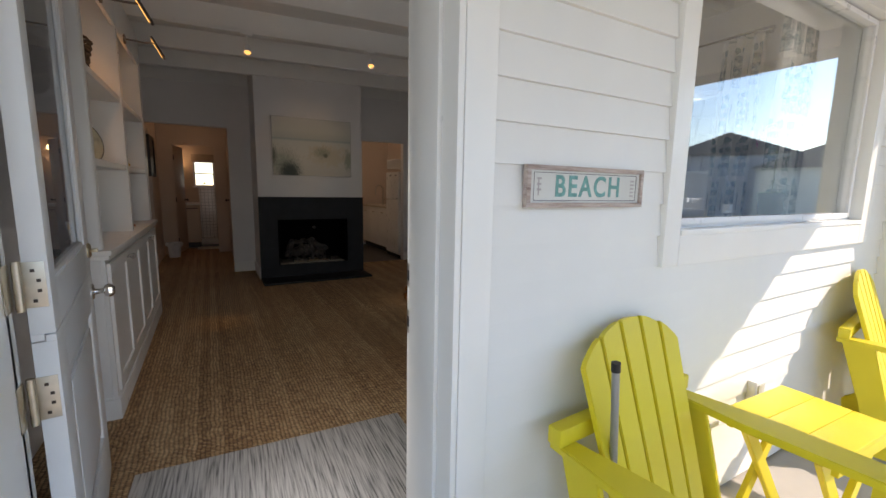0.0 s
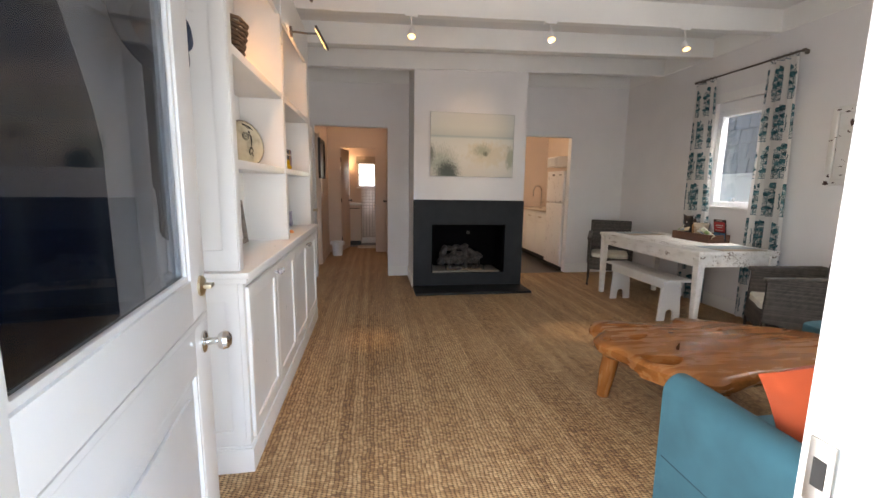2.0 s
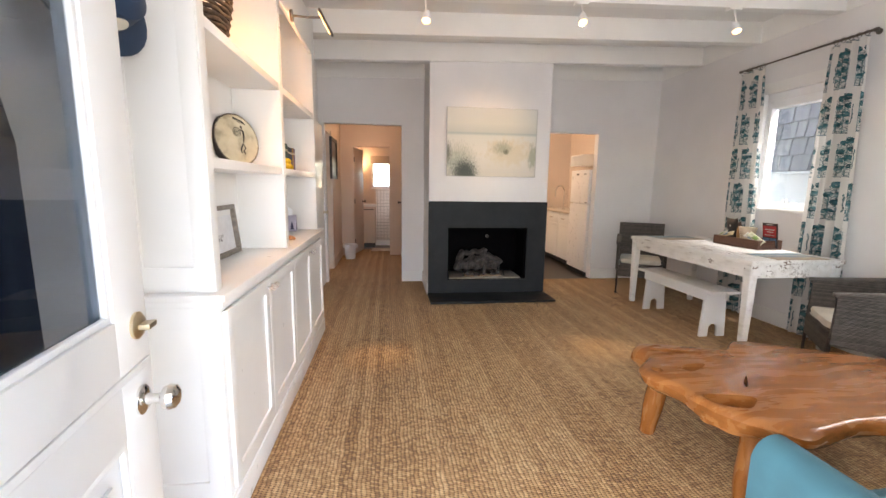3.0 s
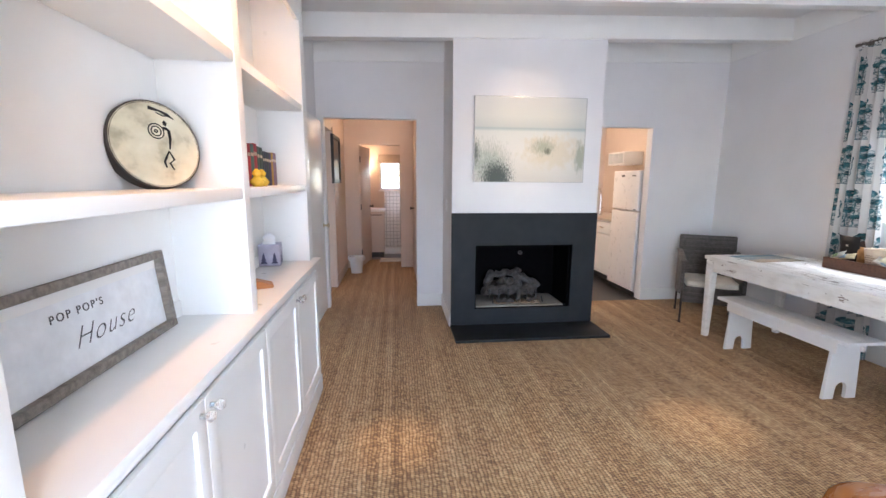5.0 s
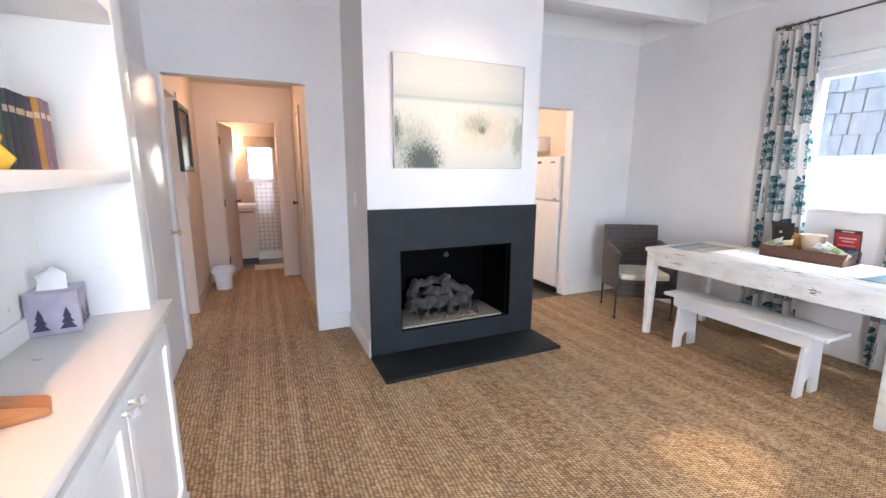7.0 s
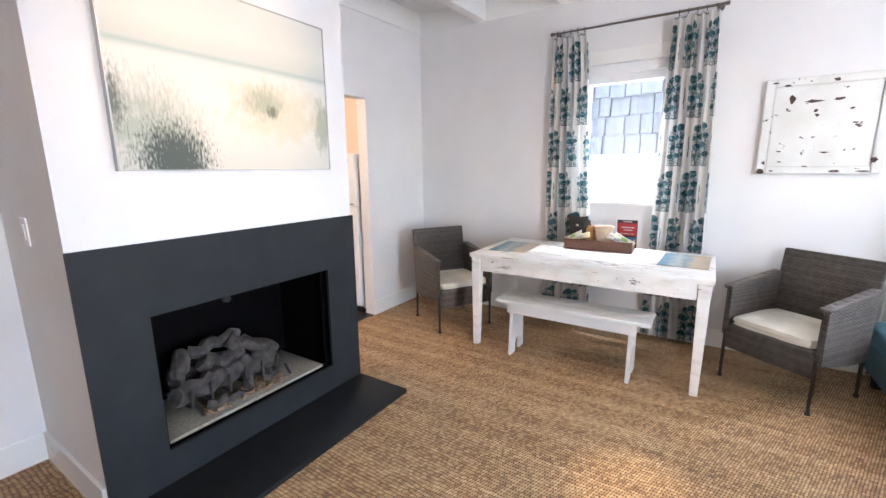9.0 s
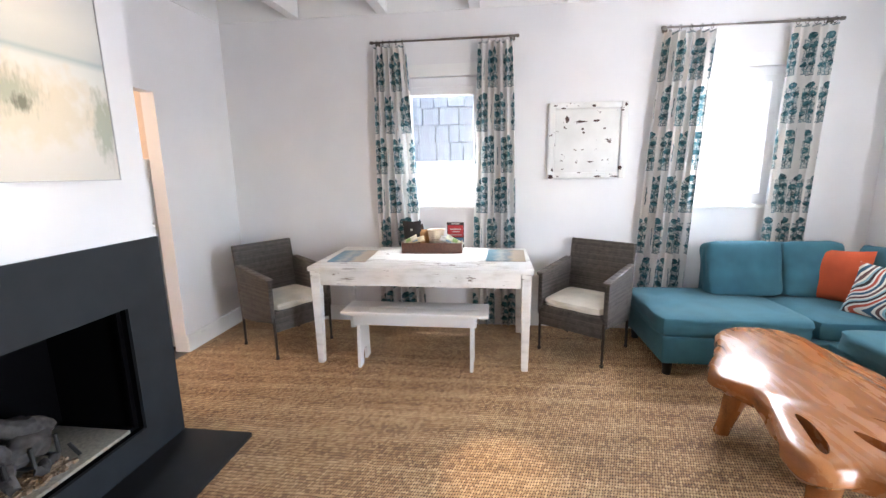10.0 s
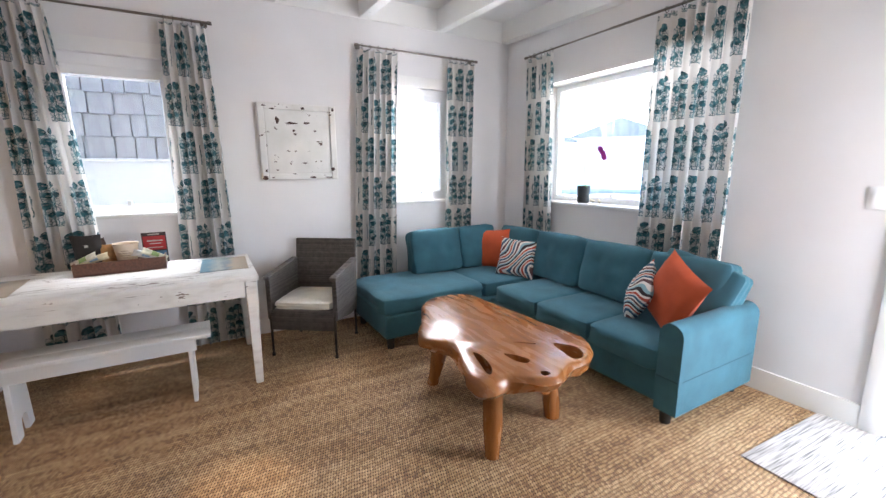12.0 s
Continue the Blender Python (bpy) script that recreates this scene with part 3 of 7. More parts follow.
# ---- entrance ----
def entrance_frame():
    t = thing("door_1", "white painted entrance door frame with deep jambs", "door frame", at=pose(0, 0, 0), kind="structure")
    part("jamb", boxes([(1.755, 1.775, SID - 0.02, Y0, -0.15, 2.08), (1.741, 1.755, SID + 0.06, SID + 0.235, -0.13, 2.06)], 0.004), M_TRIM, t)
    part("jamb", boxes([(0.78, 0.80, SID - 0.02, Y0 + 0.036, -0.15, 2.08), (0.80, 0.814, SID + 0.06, SID + 0.235, -0.13, 2.06)], 0.004), M_TRIM, t)
    part("head", boxes([(0.78, 1.775, SID - 0.02, Y0, 2.08, 2.10), (0.814, 1.741, SID + 0.06, SID + 0.235, 2.06, 2.08)], 0.003), M_TRIM, t)
    part("casing", boxes([(1.776, 1.875, SID - 0.022, SID + 0.03, -0.15, 2.2)], 0.005), M_TRIM, t)
    part("casing", boxes([(0.66, 0.779, SID - 0.022, SID + 0.03, -0.15, 2.2), (0.695, 0.705, SID - 0.03, SID - 0.022, -0.15, 2.2)], 0.003), M_TRIM, t)
    part("casing", boxes([(1.776, 1.86, Y0, Y0 + 0.02, 0, 2.16)], 0.004), M_TRIM, t)
    part("threshold", boxes([(0.80, 1.755, SID - 0.04, Y0 + 0.01, -0.03, 0.012)], 0.006), plain("threshold_metal", (0.30, 0.29, 0.27), 0.4, 0.9), t, "worn metal threshold")
    for z in (0.705, 0.983, 0.12, 1.86):
        part("hinge_leaf", boxes([(0.8002, 0.8022, Y0 - 0.006, Y0 + 0.036, z, z + 0.108)], 0.001), M_HINGE, t, "satin brass hinge leaf")
    for z in (0.80, 0.955):
        p = part("strike_plate", boxes([(1.7515, 1.7545, 2.775, 2.803, z, z + 0.078)], 0.001), M_STEEL, t, "steel strike plate")
        part("slot", boxes([(1.7505, 1.7520, 2.782, 2.796, z + 0.022, z + 0.056)]), M_BLACK, p)
    return t


entrance_frame()
DT = 0.045


def dutch_door():
    """Local x runs from hinge to free edge, local -y is the outside face."""
    a = math.degrees(math.atan2(3.76 - 2.879, 0.755 - 0.862))
    t = thing("entrance_door", "white painted dutch door with glazed upper half, standing open", "door", at=pose(0.862, 2.872, 0, 0, 0, a))
    L = 0.925
    up = part("upper_leaf", boxes([(0, L, 0.021, DT, 0.900, 0.917), (0, 0.085, 0, DT, 0.917, 2.045), (0.79, L, 0, DT, 0.917, 2.045), (0.085, 0.79, 0, DT, 0.917, 1.035), (0.085, 0.79, 0, DT, 1.935, 2.045)], 0.0015), M_DOOR, t)
    part("glass_pane", boxes([(0.083, 0.792, 0.018, 0.026, 1.033, 1.937)]), M_DOORGLASS, up, "clear glass pane")
    part("glazing_bead", boxes(wall_cells("x", 0.085, 0.79, 0.006, 0.018, 1.035, 1.935, [(0.099, 0.776, 1.049, 1.921)]), 0.003), M_DOOR, up)
    lo = part("lower_leaf", boxes([(0, L, 0, 0.0195, 0.897, 0.9135), (0, 0.13, 0, DT, 0.012, 0.897), (0.79, L, 0, DT, 0.012, 0.897), (0.13, 0.79, 0, DT, 0.012, 0.22), (0.13, 0.79, 0, DT, 0.78, 0.897), (0.13, 0.79, 0.014, DT - 0.01, 0.22, 0.78)], 0.0015), M_DOOR, t)
    part("moulding", boxes(wall_cells("x", 0.13, 0.79, 0.001, 0.013, 0.22, 0.78, [(0.146, 0.774, 0.236, 0.764)]), 0.004), M_DOOR, lo)
    part("raised_panel", boxes([(0.19, 0.73, 0.004, 0.014, 0.28, 0.72)], 0.004), M_DOOR, lo)
    prof = [(0.0, 0), (0.033, 0), (0.033, 0.005), (0.028, 0.009), (0.013, 0.011), (0.010, 0.030), (0.012, 0.038), (0.024, 0.044), (0.029, 0.056), (0.026, 0.068), (0.014, 0.076), (0.0, 0.077)]
    for side in (-1, 1):
        y = 0 if side < 0 else DT
        k = part("knob", lathe(prof, 28), M_CHROME, t, "polished chrome door knob", pose(0.865, y, 0.832, 90 if side < 0 else -90))
    part("deadbolt", lathe([(0, 0), (0.030, 0), (0.030, 0.006), (0.022, 0.012), (0.0, 0.013)], 24), M_BRASS, t, "brass deadbolt rose", pose(0.872, 0, 1.002, 90))
    part("thumb_turn", boxes([(-0.006, 0.006, -0.02, 0.02, 0.012, 0.034)], 0.003, m=pose(0.872, 0, 1.002, 90, 0, 0) @ pose(0, 0, 0, 0, 0, 90)), M_BRASS, t)
    part("latch_plate", boxes([(L, L + 0.002, 0.010, 0.036, 0.80, 0.86)]), M_BRASS, lo)
    for z in (0.705, 0.983, 0.12, 1.86):
        h = part("hinge", boxes([(-0.0025, -0.0005, 0.006, DT + 0.003, z, z + 0.108)], 0.001), M_HINGE, t, "satin brass butt hinge")
        bm = bmesh.new()
        tube(bm, [(-0.014, DT + 0.007, z - 0.004), (-0.014, DT + 0.007, z + 0.112)], 0.0075, 16)
        for q in range(5):
            tube(bm, [(-0.014, DT + 0.007, z + 0.0215 * q + 0.0015), (-0.014, DT + 0.007, z + 0.0215 * q + 0.020)], 0.0083, 16)
        part("knuckle", bm, M_HINGE, h)
        part("screw", boxes([(-0.0040, -0.0024, 0.010 + 0.009 * abs(q - 1.5), 0.018 + 0.009 * abs(q - 1.5), z + 0.012 + 0.024 * q, z + 0.020 + 0.024 * q) for q in range(4)], 0.0008), M_DARKMETAL, h)
    return t


dutch_door()


# ---- built-in cabinet ----
def cabinet_unit():
    t = thing("built_in_cabinet", "long white built-in bookcase with panelled cupboard doors and open shelves", "bookcase", at=pose(0.42, 0, 0))
    b, f = 0.0, 0.29                      # local depth: 0 at the wall, f at the cupboard face
    ya, yb = 4.285, 6.50
    part("carcass", boxes([(b, f - 0.02, ya + 0.01, yb - 0.01, 0.0, 0.88)]), M_TRIM, t)
    part("plinth", boxes([(b, f + 0.012, ya - 0.012, yb + 0.012, 0, 0.115), (b, f + 0.005, ya - 0.006, yb + 0.006, 0.115, 0.128)], 0.004), M_TRIM, t)
    part("face_frame", boxes([(f - 0.02, f, ya, ya + 0.035, 0.128, 0.88), (f - 0.02, f, yb - 0.035, yb, 0.128, 0.88), (f - 0.02, f - 0.001, ya + 0.035, yb - 0.035, 0.855, 0.88), (f - 0.02, f - 0.001, ya + 0.035, yb - 0.035, 0.128, 0.14)], 0.002), M_TRIM, t)
    part("end_panel", boxes(wall_cells("x", b, f - 0.02, ya - 0.002, ya + 0.01, 0.128, 0.88, [(0.05, f - 0.075, 0.20, 0.80)]), 0.003), M_TRIM, t)
    dy = (yb - ya - 0.07) / 4
    for k in range(4):
        y0 = ya + 0.035 + dy * k + 0.002
        y1 = y0 + dy - 0.004
        d = part("door", boxes(wall_cells("y", y0, y1, f - 0.004, f + 0.014, 0.145, 0.852, [(y0 + 0.055, y1 - 0.055, 0.21, 0.79)]), 0.003), M_TRIM, t, "white shaker cupboard door")
        part("door_panel", boxes([(f - 0.003, f + 0.003, y0 + 0.054, y1 - 0.054, 0.209, 0.791)]), M_TRIM, d)
        yk = y1 - 0.028 if k % 2 == 0 else y0 + 0.028
        part("knob", lathe([(0.0, 0), (0.009, 0), (0.006, 0.012), (0.013, 0.020), (0.016, 0.028), (0.012, 0.036), (0.0, 0.038)], 8), glassy, d, "faceted clear glass knob", pose(f + 0.014, yk, 0.815, 0, 90, 0))
    part("counter", boxes([(b, f + 0.035, ya - 0.03, yb + 0.02, 0.905, 0.93), (b, f + 0.022, ya - 0.02, yb + 0.012, 0.88, 0.905)], 0.006), M_TRIM, t, "glossy white painted top")
    # upper part
    u = f - 0.015
    top = 2.62
    part("back_panel", boxes([(0.0, 0.012, ya + 0.03, yb - 0.03, 0.93, top)]), M_TRIM, t)
    part("side_panel", boxes([(0.0, u, ya + 0.0201, ya + 0.045, 0.93, top)], 0.003), M_TRIM, t)
    part("side_frame", boxes(wall_cells("x", 0.0, u, ya + 0.012, ya + 0.02, 0.93, top, [(0.05, u - 0.06, 1.02, top - 0.1)]), 0.003), M_TRIM, t)
    part("stile", boxes([(u + 0.0001, u + 0.004, ya + 0.02, ya + 0.075, 0.93, top)], 0.002), M_TRIM, t)
    part("divider", boxes([(0.012, u, 5.345, 5.385, 0.93, top), (u, u + 0.004, 5.335, 5.395, 0.93, 2.34)], 0.002), M_TRIM, t)
    part("side_panel", boxes([(0.0, u, yb - 0.10, yb, 0.93, top)], 0.003), M_TRIM, t)
    part("stile", boxes([(u + 0.0001, u + 0.004, yb - 0.11, yb, 0.93, top)], 0.002), M_TRIM, t)
    part("header", boxes([(u - 0.02, u + 0.003, ya + 0.076, 5.334, 2.34, top), (u - 0.02, u + 0.003, 5.396, yb - 0.111, 2.34, top)], 0.002), M_TRIM, t)
    for z in (1.365, 1.835):
        part("shelf", boxes([(0.012, u - 0.004, ya + 0.046, 5.344, z, z + 0.038)], 0.003), M_TRIM, t)
        part("shelf", boxes([(0.012, u - 0.004, 5.386, yb - 0.101, z, z + 0.038)], 0.003), M_TRIM, t)
    part("upstand", boxes([(0.012, 0.022, ya + 0.046, 5.344, 0.93, 0.99), (0.012, 0.022, 5.386, yb - 0.101, 0.93, 0.99)], 0.002), M_TRIM, t)
    return t


glassy = Mat("crystal", 0.05, 0.0, (0.95, 0.95, 0.95))
glassy.set("Transmission Weight", 0.8)
glassy = glassy.m
cabinet_unit()


# ---- sofa ----
def sofa():
    t = thing("sectional_sofa", "teal blue fabric L-shaped sectional sofa with tufted cushions", "sofa", at=pose(0, 0, 0))
    zb = 0.10
    part("base", boxes([(2.44, 4.12, 2.96, 3.70, zb, 0.30)], 0.02, 3), M_TEAL, t)
    part("chaise_base", boxes([(4.125, 4.93, 3.0, 4.72, zb, 0.295)], 0.02, 3), M_TEAL, t)
    # low back frames behind the cushions
    part("back", boxes([(2.44, 4.84, 2.935, 3.03, zb, 0.66)], 0.03, 3), M_TEAL, t)
    part("chaise_back", boxes([(4.86, 4.945, 2.94, 4.15, zb, 0.66)], 0.03, 3), M_TEAL, t)
    # arm: rounded profile
    prof = [(-0.065, 0.10), (0.067, 0.10), (0.067, 0.55)] + [(0.001 + 0.068 * math.cos(a), 0.55 + 0.070 * math.sin(a)) for a in [math.pi * k / 16 for k in range(17)]] + [(-0.067, 0.54)]
    arm = prism([(x, z) for x, z in prof], 0, 0.80, 0.012, pose(2.407, 3.755, 0, 90, 0, 0))
    part("arm", arm, M_TEAL, t)
    part("seam", boxes([(2.3395, 2.342, 2.99, 3.73, 0.30, 0.303), (2.345, 2.47, 3.7565, 3.759, 0.30, 0.303)]), plain("seam_shadow", (0.015, 0.06, 0.08), 0.9), t)
    w = (4.02 - 2.478) / 3
    for k in range(3):
        part("seat_cushion", cushion(w - 0.004, 0.76, 0.145, 0.012, 10, tuft=((0, 0.0, 0.016),)), M_TEAL, t, at=pose(2.478 + w * (k + 0.5), 3.365, 0.292))
    part("seat_cushion", cushion(0.82, 1.00, 0.15, 0.02, 12, tuft=((-0.4, 0.1, 0.014), (0.4, 0.1, 0.014), (-0.4, 0.7, 0.014), (0.4, 0.7, 0.014))), M_TEAL, t, at=pose(4.535, 4.245, 0.287))
    part("seat_cushion", cushion(0.80, 0.76, 0.145, 0.02, 10), M_TEAL, t, at=pose(4.54, 3.365, 0.288))
    lean = 14
    for k, x in enumerate((2.71, 3.27, 3.855)):
        part("back_cushion", cushion(0.585 if k else 0.53, 0.43, 0.17, 0.04, 12, tuft=((-0.32, 0.2, 0.02), (0.32, 0.2, 0.02), (-0.32, -0.4, 0.02), (0.32, -0.4, 0.02))), M_TEAL, t, at=pose(x, 3.02, 0.625, 90 - lean, 0, 180))
    part("back_cushion", cushion(0.56, 0.42, 0.16, 0.04, 10), M_TEAL, t, at=pose(4.45, 3.015, 0.625, 90 - lean, 0, 180))
    for y, wd in ((3.42, 0.46), (3.92, 0.56)):
        part("back_cushion", cushion(wd - 0.02, 0.43, 0.16, 0.04, 12, tuft=((-0.3, 0.0, 0.015), (0.3, 0.0, 0.015))), M_TEAL, t, at=pose(4.855, y, 0.625, 90 - lean, 0, -90))
    for x, y in ((2.44, 3.68), (2.44, 2.98), (4.19, 4.655), (4.85, 4.66), (4.15, 3.66), (4.95, 2.95)):
        part("foot", lathe([(0.028, 0), (0.036, 0.102)], 14), M_BLACK, t, "black plastic foot", pose(x, y, 0))
    return t


sofa()


def throw(name, label, w, t, at, mat):
    ob = thing(name, label, "pillow", "throw pillows on the sofa", at, pillow(w, w, t), mat, smooth=60)
    return ob


throw("throw_pillow", "orange square throw pillow leaning on the sofa corner", 0.41, 0.15, pose(4.60, 3.36, 0.43, 14, 4, 33), M_ORANGE)
throw("throw_pillow", "white and multicoloured wavy striped throw pillow", 0.37, 0.14, pose(4.21, 3.37, 0.43, 22, -5, 36), M_STRIPE)
throw("throw_pillow", "wavy striped throw pillow leaning on the sofa arm side", 0.36, 0.13, pose(2.90, 3.34, 0.60) @ pose(0, 0, 0, 0, 0, -44) @ pose(0, 0, 0, 20, 0, 0) @ pose(0, 0, 0, 0, -36, 0) @ pose(0, 0, -0.18), M_STRIPE)
throw("throw_pillow", "orange square throw pillow against the sofa arm", 0.43, 0.16, pose(2.66, 3.36, 0.655) @ pose(0, 0, 0, 0, 0, -22) @ pose(0, 0, 0, 16, 0, 0) @ pose(0, 0, 0, 0, -22, 0) @ pose(0, 0, -0.215), M_ORANGE)
ob = thing("back_cushion_loose", "teal back cushion tipped over the sofa arm", "cushion", at=pose(2.66, 3.05, 0.635, 70, 12, 178), bm=cushion(0.52, 0.40, 0.14, 0.03, 12), material=M_TEAL)


# ---- coffee table ----
def smooth_loop(pts, n=6):
    out = []
    m = len(pts)
    for k in range(m):
        p0, p1, p2, p3 = [Vector(pts[(k + j - 1) % m]) for j in range(4)]
        for j in range(n):
            s = j / n
            out.append(0.5 * ((2 * p1) + (p2 - p0) * s + (2 * p0 - 5 * p1 + 4 * p2 - p3) * s * s + (3 * p1 - p0 - 3 * p2 + p3) * s ** 3))
    return out


def coffee_table():
    cx, cy = 3.15, 4.42
    t = thing("coffee_table", "polished live-edge teak root coffee table with natural hollows", "coffee table", at=pose(cx, cy, 0))
    out = [(3.93, 4.21), (3.83, 4.09), (3.62, 4.07), (3.33, 4.035), (3.07, 4.02), (2.86, 3.985), (2.77, 3.995), (2.67, 4.065), (2.59, 4.16), (2.565, 4.25), (2.575, 4.32), (2.54, 4.40), (2.505, 4.47), (2.52, 4.545), (2.575, 4.615), (2.64, 4.67), (2.635, 4.76), (2.67, 4.825), (2.75, 4.835), (2.86, 4.80), (3.01, 4.745), (3.11, 4.715), (3.18, 4.775), (3.25, 4.825), (3.35, 4.805), (3.48, 4.73), (3.63, 4.635), (3.85, 4.52), (3.94, 4.38)][::-1]
    loop = smooth_loop([(x - cx, y - cy) for x, y in out], 5)
    holes = [[(2.81, 4.22), (2.765, 4.165), (2.71, 4.14), (2.64, 4.165), (2.60, 4.22), (2.615, 4.265), (2.69, 4.255)], [(2.845, 4.545), (2.81, 4.505), (2.725, 4.47), (2.70, 4.51), (2.75, 4.545)], [(2.945, 4.68), (2.89, 4.66), (2.76, 4.69), (2.695, 4.735), (2.72, 4.75), (2.82, 4.72)], [(2.95, 4.405), (2.905, 4.350), (2.865, 4.306), (2.855, 4.315), (2.895, 4.360)], [(2.595, 4.513), (2.586, 4.485), (2.56, 4.480), (2.548, 4.505), (2.56, 4.530)]]
    bm = bmesh.new()
    n = len(loop)

    def ring(inset, z, wob):
        vs = []
        for k, p in enumerate(loop):
            tan = (loop[(k + 1) % n] - loop[k - 1]).normalized()
            nor = Vector((-tan.y, tan.x))
            q = p + nor * inset
            w = noise.noise(Vector((q.x * 7, q.y * 7, z * 14))) * wob
            vs.append(bm.verts.new((q.x + nor.x * w, q.y + nor.y * w, z + w * 0.6)))
        return vs

    area = sum(loop[k].x * loop[(k + 1) % n].y - loop[(k + 1) % n].x * loop[k].y for k in range(n))
    s = 1 if area > 0 else -1
    rr = [ring(s * a, z, w) for a, z, w in ((0.022, 0.462, 0.0), (0.008, 0.456, 0.006), (-0.006, 0.438, 0.020), (-0.002, 0.405, 0.030), (0.022, 0.375, 0.028), (0.06, 0.360, 0.0))]
    for a, b in zip(rr, rr[1:]):
        for k in range(n):
            bm.faces.new((a[k], a[(k + 1) % n], b[(k + 1) % n], b[k]))
    # holes: filled top and bottom by edge nets with hole loops
    hl = []
    for h in holes:
        lp = smooth_loop([(x - cx, y - cy) for x, y in h], 4)
        up = [bm.verts.new((p.x, p.y, 0.462)) for p in lp]
        dn = [bm.verts.new((p.x, p.y, 0.360)) for p in lp]
        for k in range(len(lp)):
            bm.faces.new((up[k], up[(k + 1) % len(lp)], dn[(k + 1) % len(lp)], dn[k]))
        hl.append((up, dn))
    for which, outer in ((0, rr[0]), (1, rr[-1])):
        edges = [bm.edges.get((outer[k], outer[(k + 1) % n])) for k in range(n)]
        for pair in hl:
            lp = pair[which]
            edges += [bm.edges.get((lp[k], lp[(k + 1) % len(lp)])) for k in range(len(lp))]
        bmesh.ops.triangle_fill(bm, edges=edges, use_beauty=True, use_dissolve=False)
    part("top", bm, M_TEAK, t, smooth=40)
    for x, y, lx, ly in ((2.70, 4.72, 0.04, -0.03), (3.51, 4.63, -0.07, -0.04), (2.81, 4.20, 0.03, 0.03), (3.60, 4.17, -0.03, 0.03)):
        bm = bmesh.new()
        pts, rad = [], []
        for k in range(9):
            s = k / 8
            pts.append((x - cx + lx * s * 1.2 + 0.004 * math.sin(s * 4 + x), y - cy + ly * s, 0.40 * s))
            rad.append(0.044 + 0.006 * math.sin(s * 7 + y * 9) + 0.034 * s ** 4)
        tube(bm, pts, rad, 14)
        part("leg", bm, M_TEAKLEG, t)
    return t


coffee_table()


# ---- dining ----
def dining_table():
    x0, x1, y0, y1, z = 4.09, 4.93, 5.61, 7.25, 0.766
    t = thing("dining_table", "distressed white painted farmhouse dining table", "dining table", at=pose((x0 + x1) / 2, (y0 + y1) / 2, 0))
    a, b = (x1 - x0) / 2, (y1 - y0) / 2
    for p, q in ((-a, -a / 3 - 0.001), (-a / 3, a / 3), (a / 3 + 0.001, a)):
        part("top_plank", boxes([(p, q, -b, b, z - 0.032, z)], 0.004), M_OLDWHITE, t)
    for sx in (-1, 1):
        part("apron", boxes([(sx * (a - 0.035) - 0.011, sx * (a - 0.035) + 0.011, -b + 0.085, b - 0.085, z - 0.142, z - 0.033)], 0.002), M_OLDWHITE, t)
    for sy in (-1, 1):
        part("apron", boxes([(-a + 0.085, a - 0.085, sy * (b - 0.035) - 0.011, sy * (b - 0.035) + 0.011, z - 0.142, z - 0.033)], 0.002), M_OLDWHITE, t)
    for sx in (-1, 1):
        for sy in (-1, 1):
            bm = bmesh.new()
            for v in box(bm, -0.036, 0.036, -0.036, 0.036, 0, z - 0.033):
                if v.co.z < 0.1:
                    v.co.x, v.co.y = v.co.x * 0.66, v.co.y * 0.66
            bmesh.ops.bevel(bm, geom=bm.edges[:], offset=0.004, segments=2, affect="EDGES")
            part("leg", bm, M_OLDWHITE, t, at=pose(sx * (a - 0.048), sy * (b - 0.048), 0))
    return t


dining_table()


def bench():
    t = thing("dining_bench", "small white painted wooden bench with arched plank ends", "bench", at=pose(4.19, 6.46, 0))
    h = 0.44
    part("seat", boxes([(-0.14, -0.001, -0.54, 0.54, h - 0.025, h), (0.001, 0.14, -0.54, 0.54, h - 0.025, h)], 0.005), M_BENCH, t)
    for sx in (-1, 1):
        part("rail", boxes([(sx * 0.10 - 0.010, sx * 0.10 + 0.010, -0.455, 0.455, h - 0.105, h - 0.026)], 0.003), M_BENCH, t)
    arch = [(-0.125, 0), (-0.045, 0)] + [(0.045 * math.cos(a), 0.075 + 0.045 * math.sin(a)) for a in [math.pi - math.pi * k / 8 for k in range(9)]] + [(0.045, 0), (0.125, 0), (0.10, h - 0.026), (-0.10, h - 0.026)]
    for sy in (-1, 1):
        part("leg", prism(arch, -0.012, 0.012, 0.002, pose(0, sy * 0.42, 0, 90, 0, 0)), M_BENCH, t)
    return t


bench()


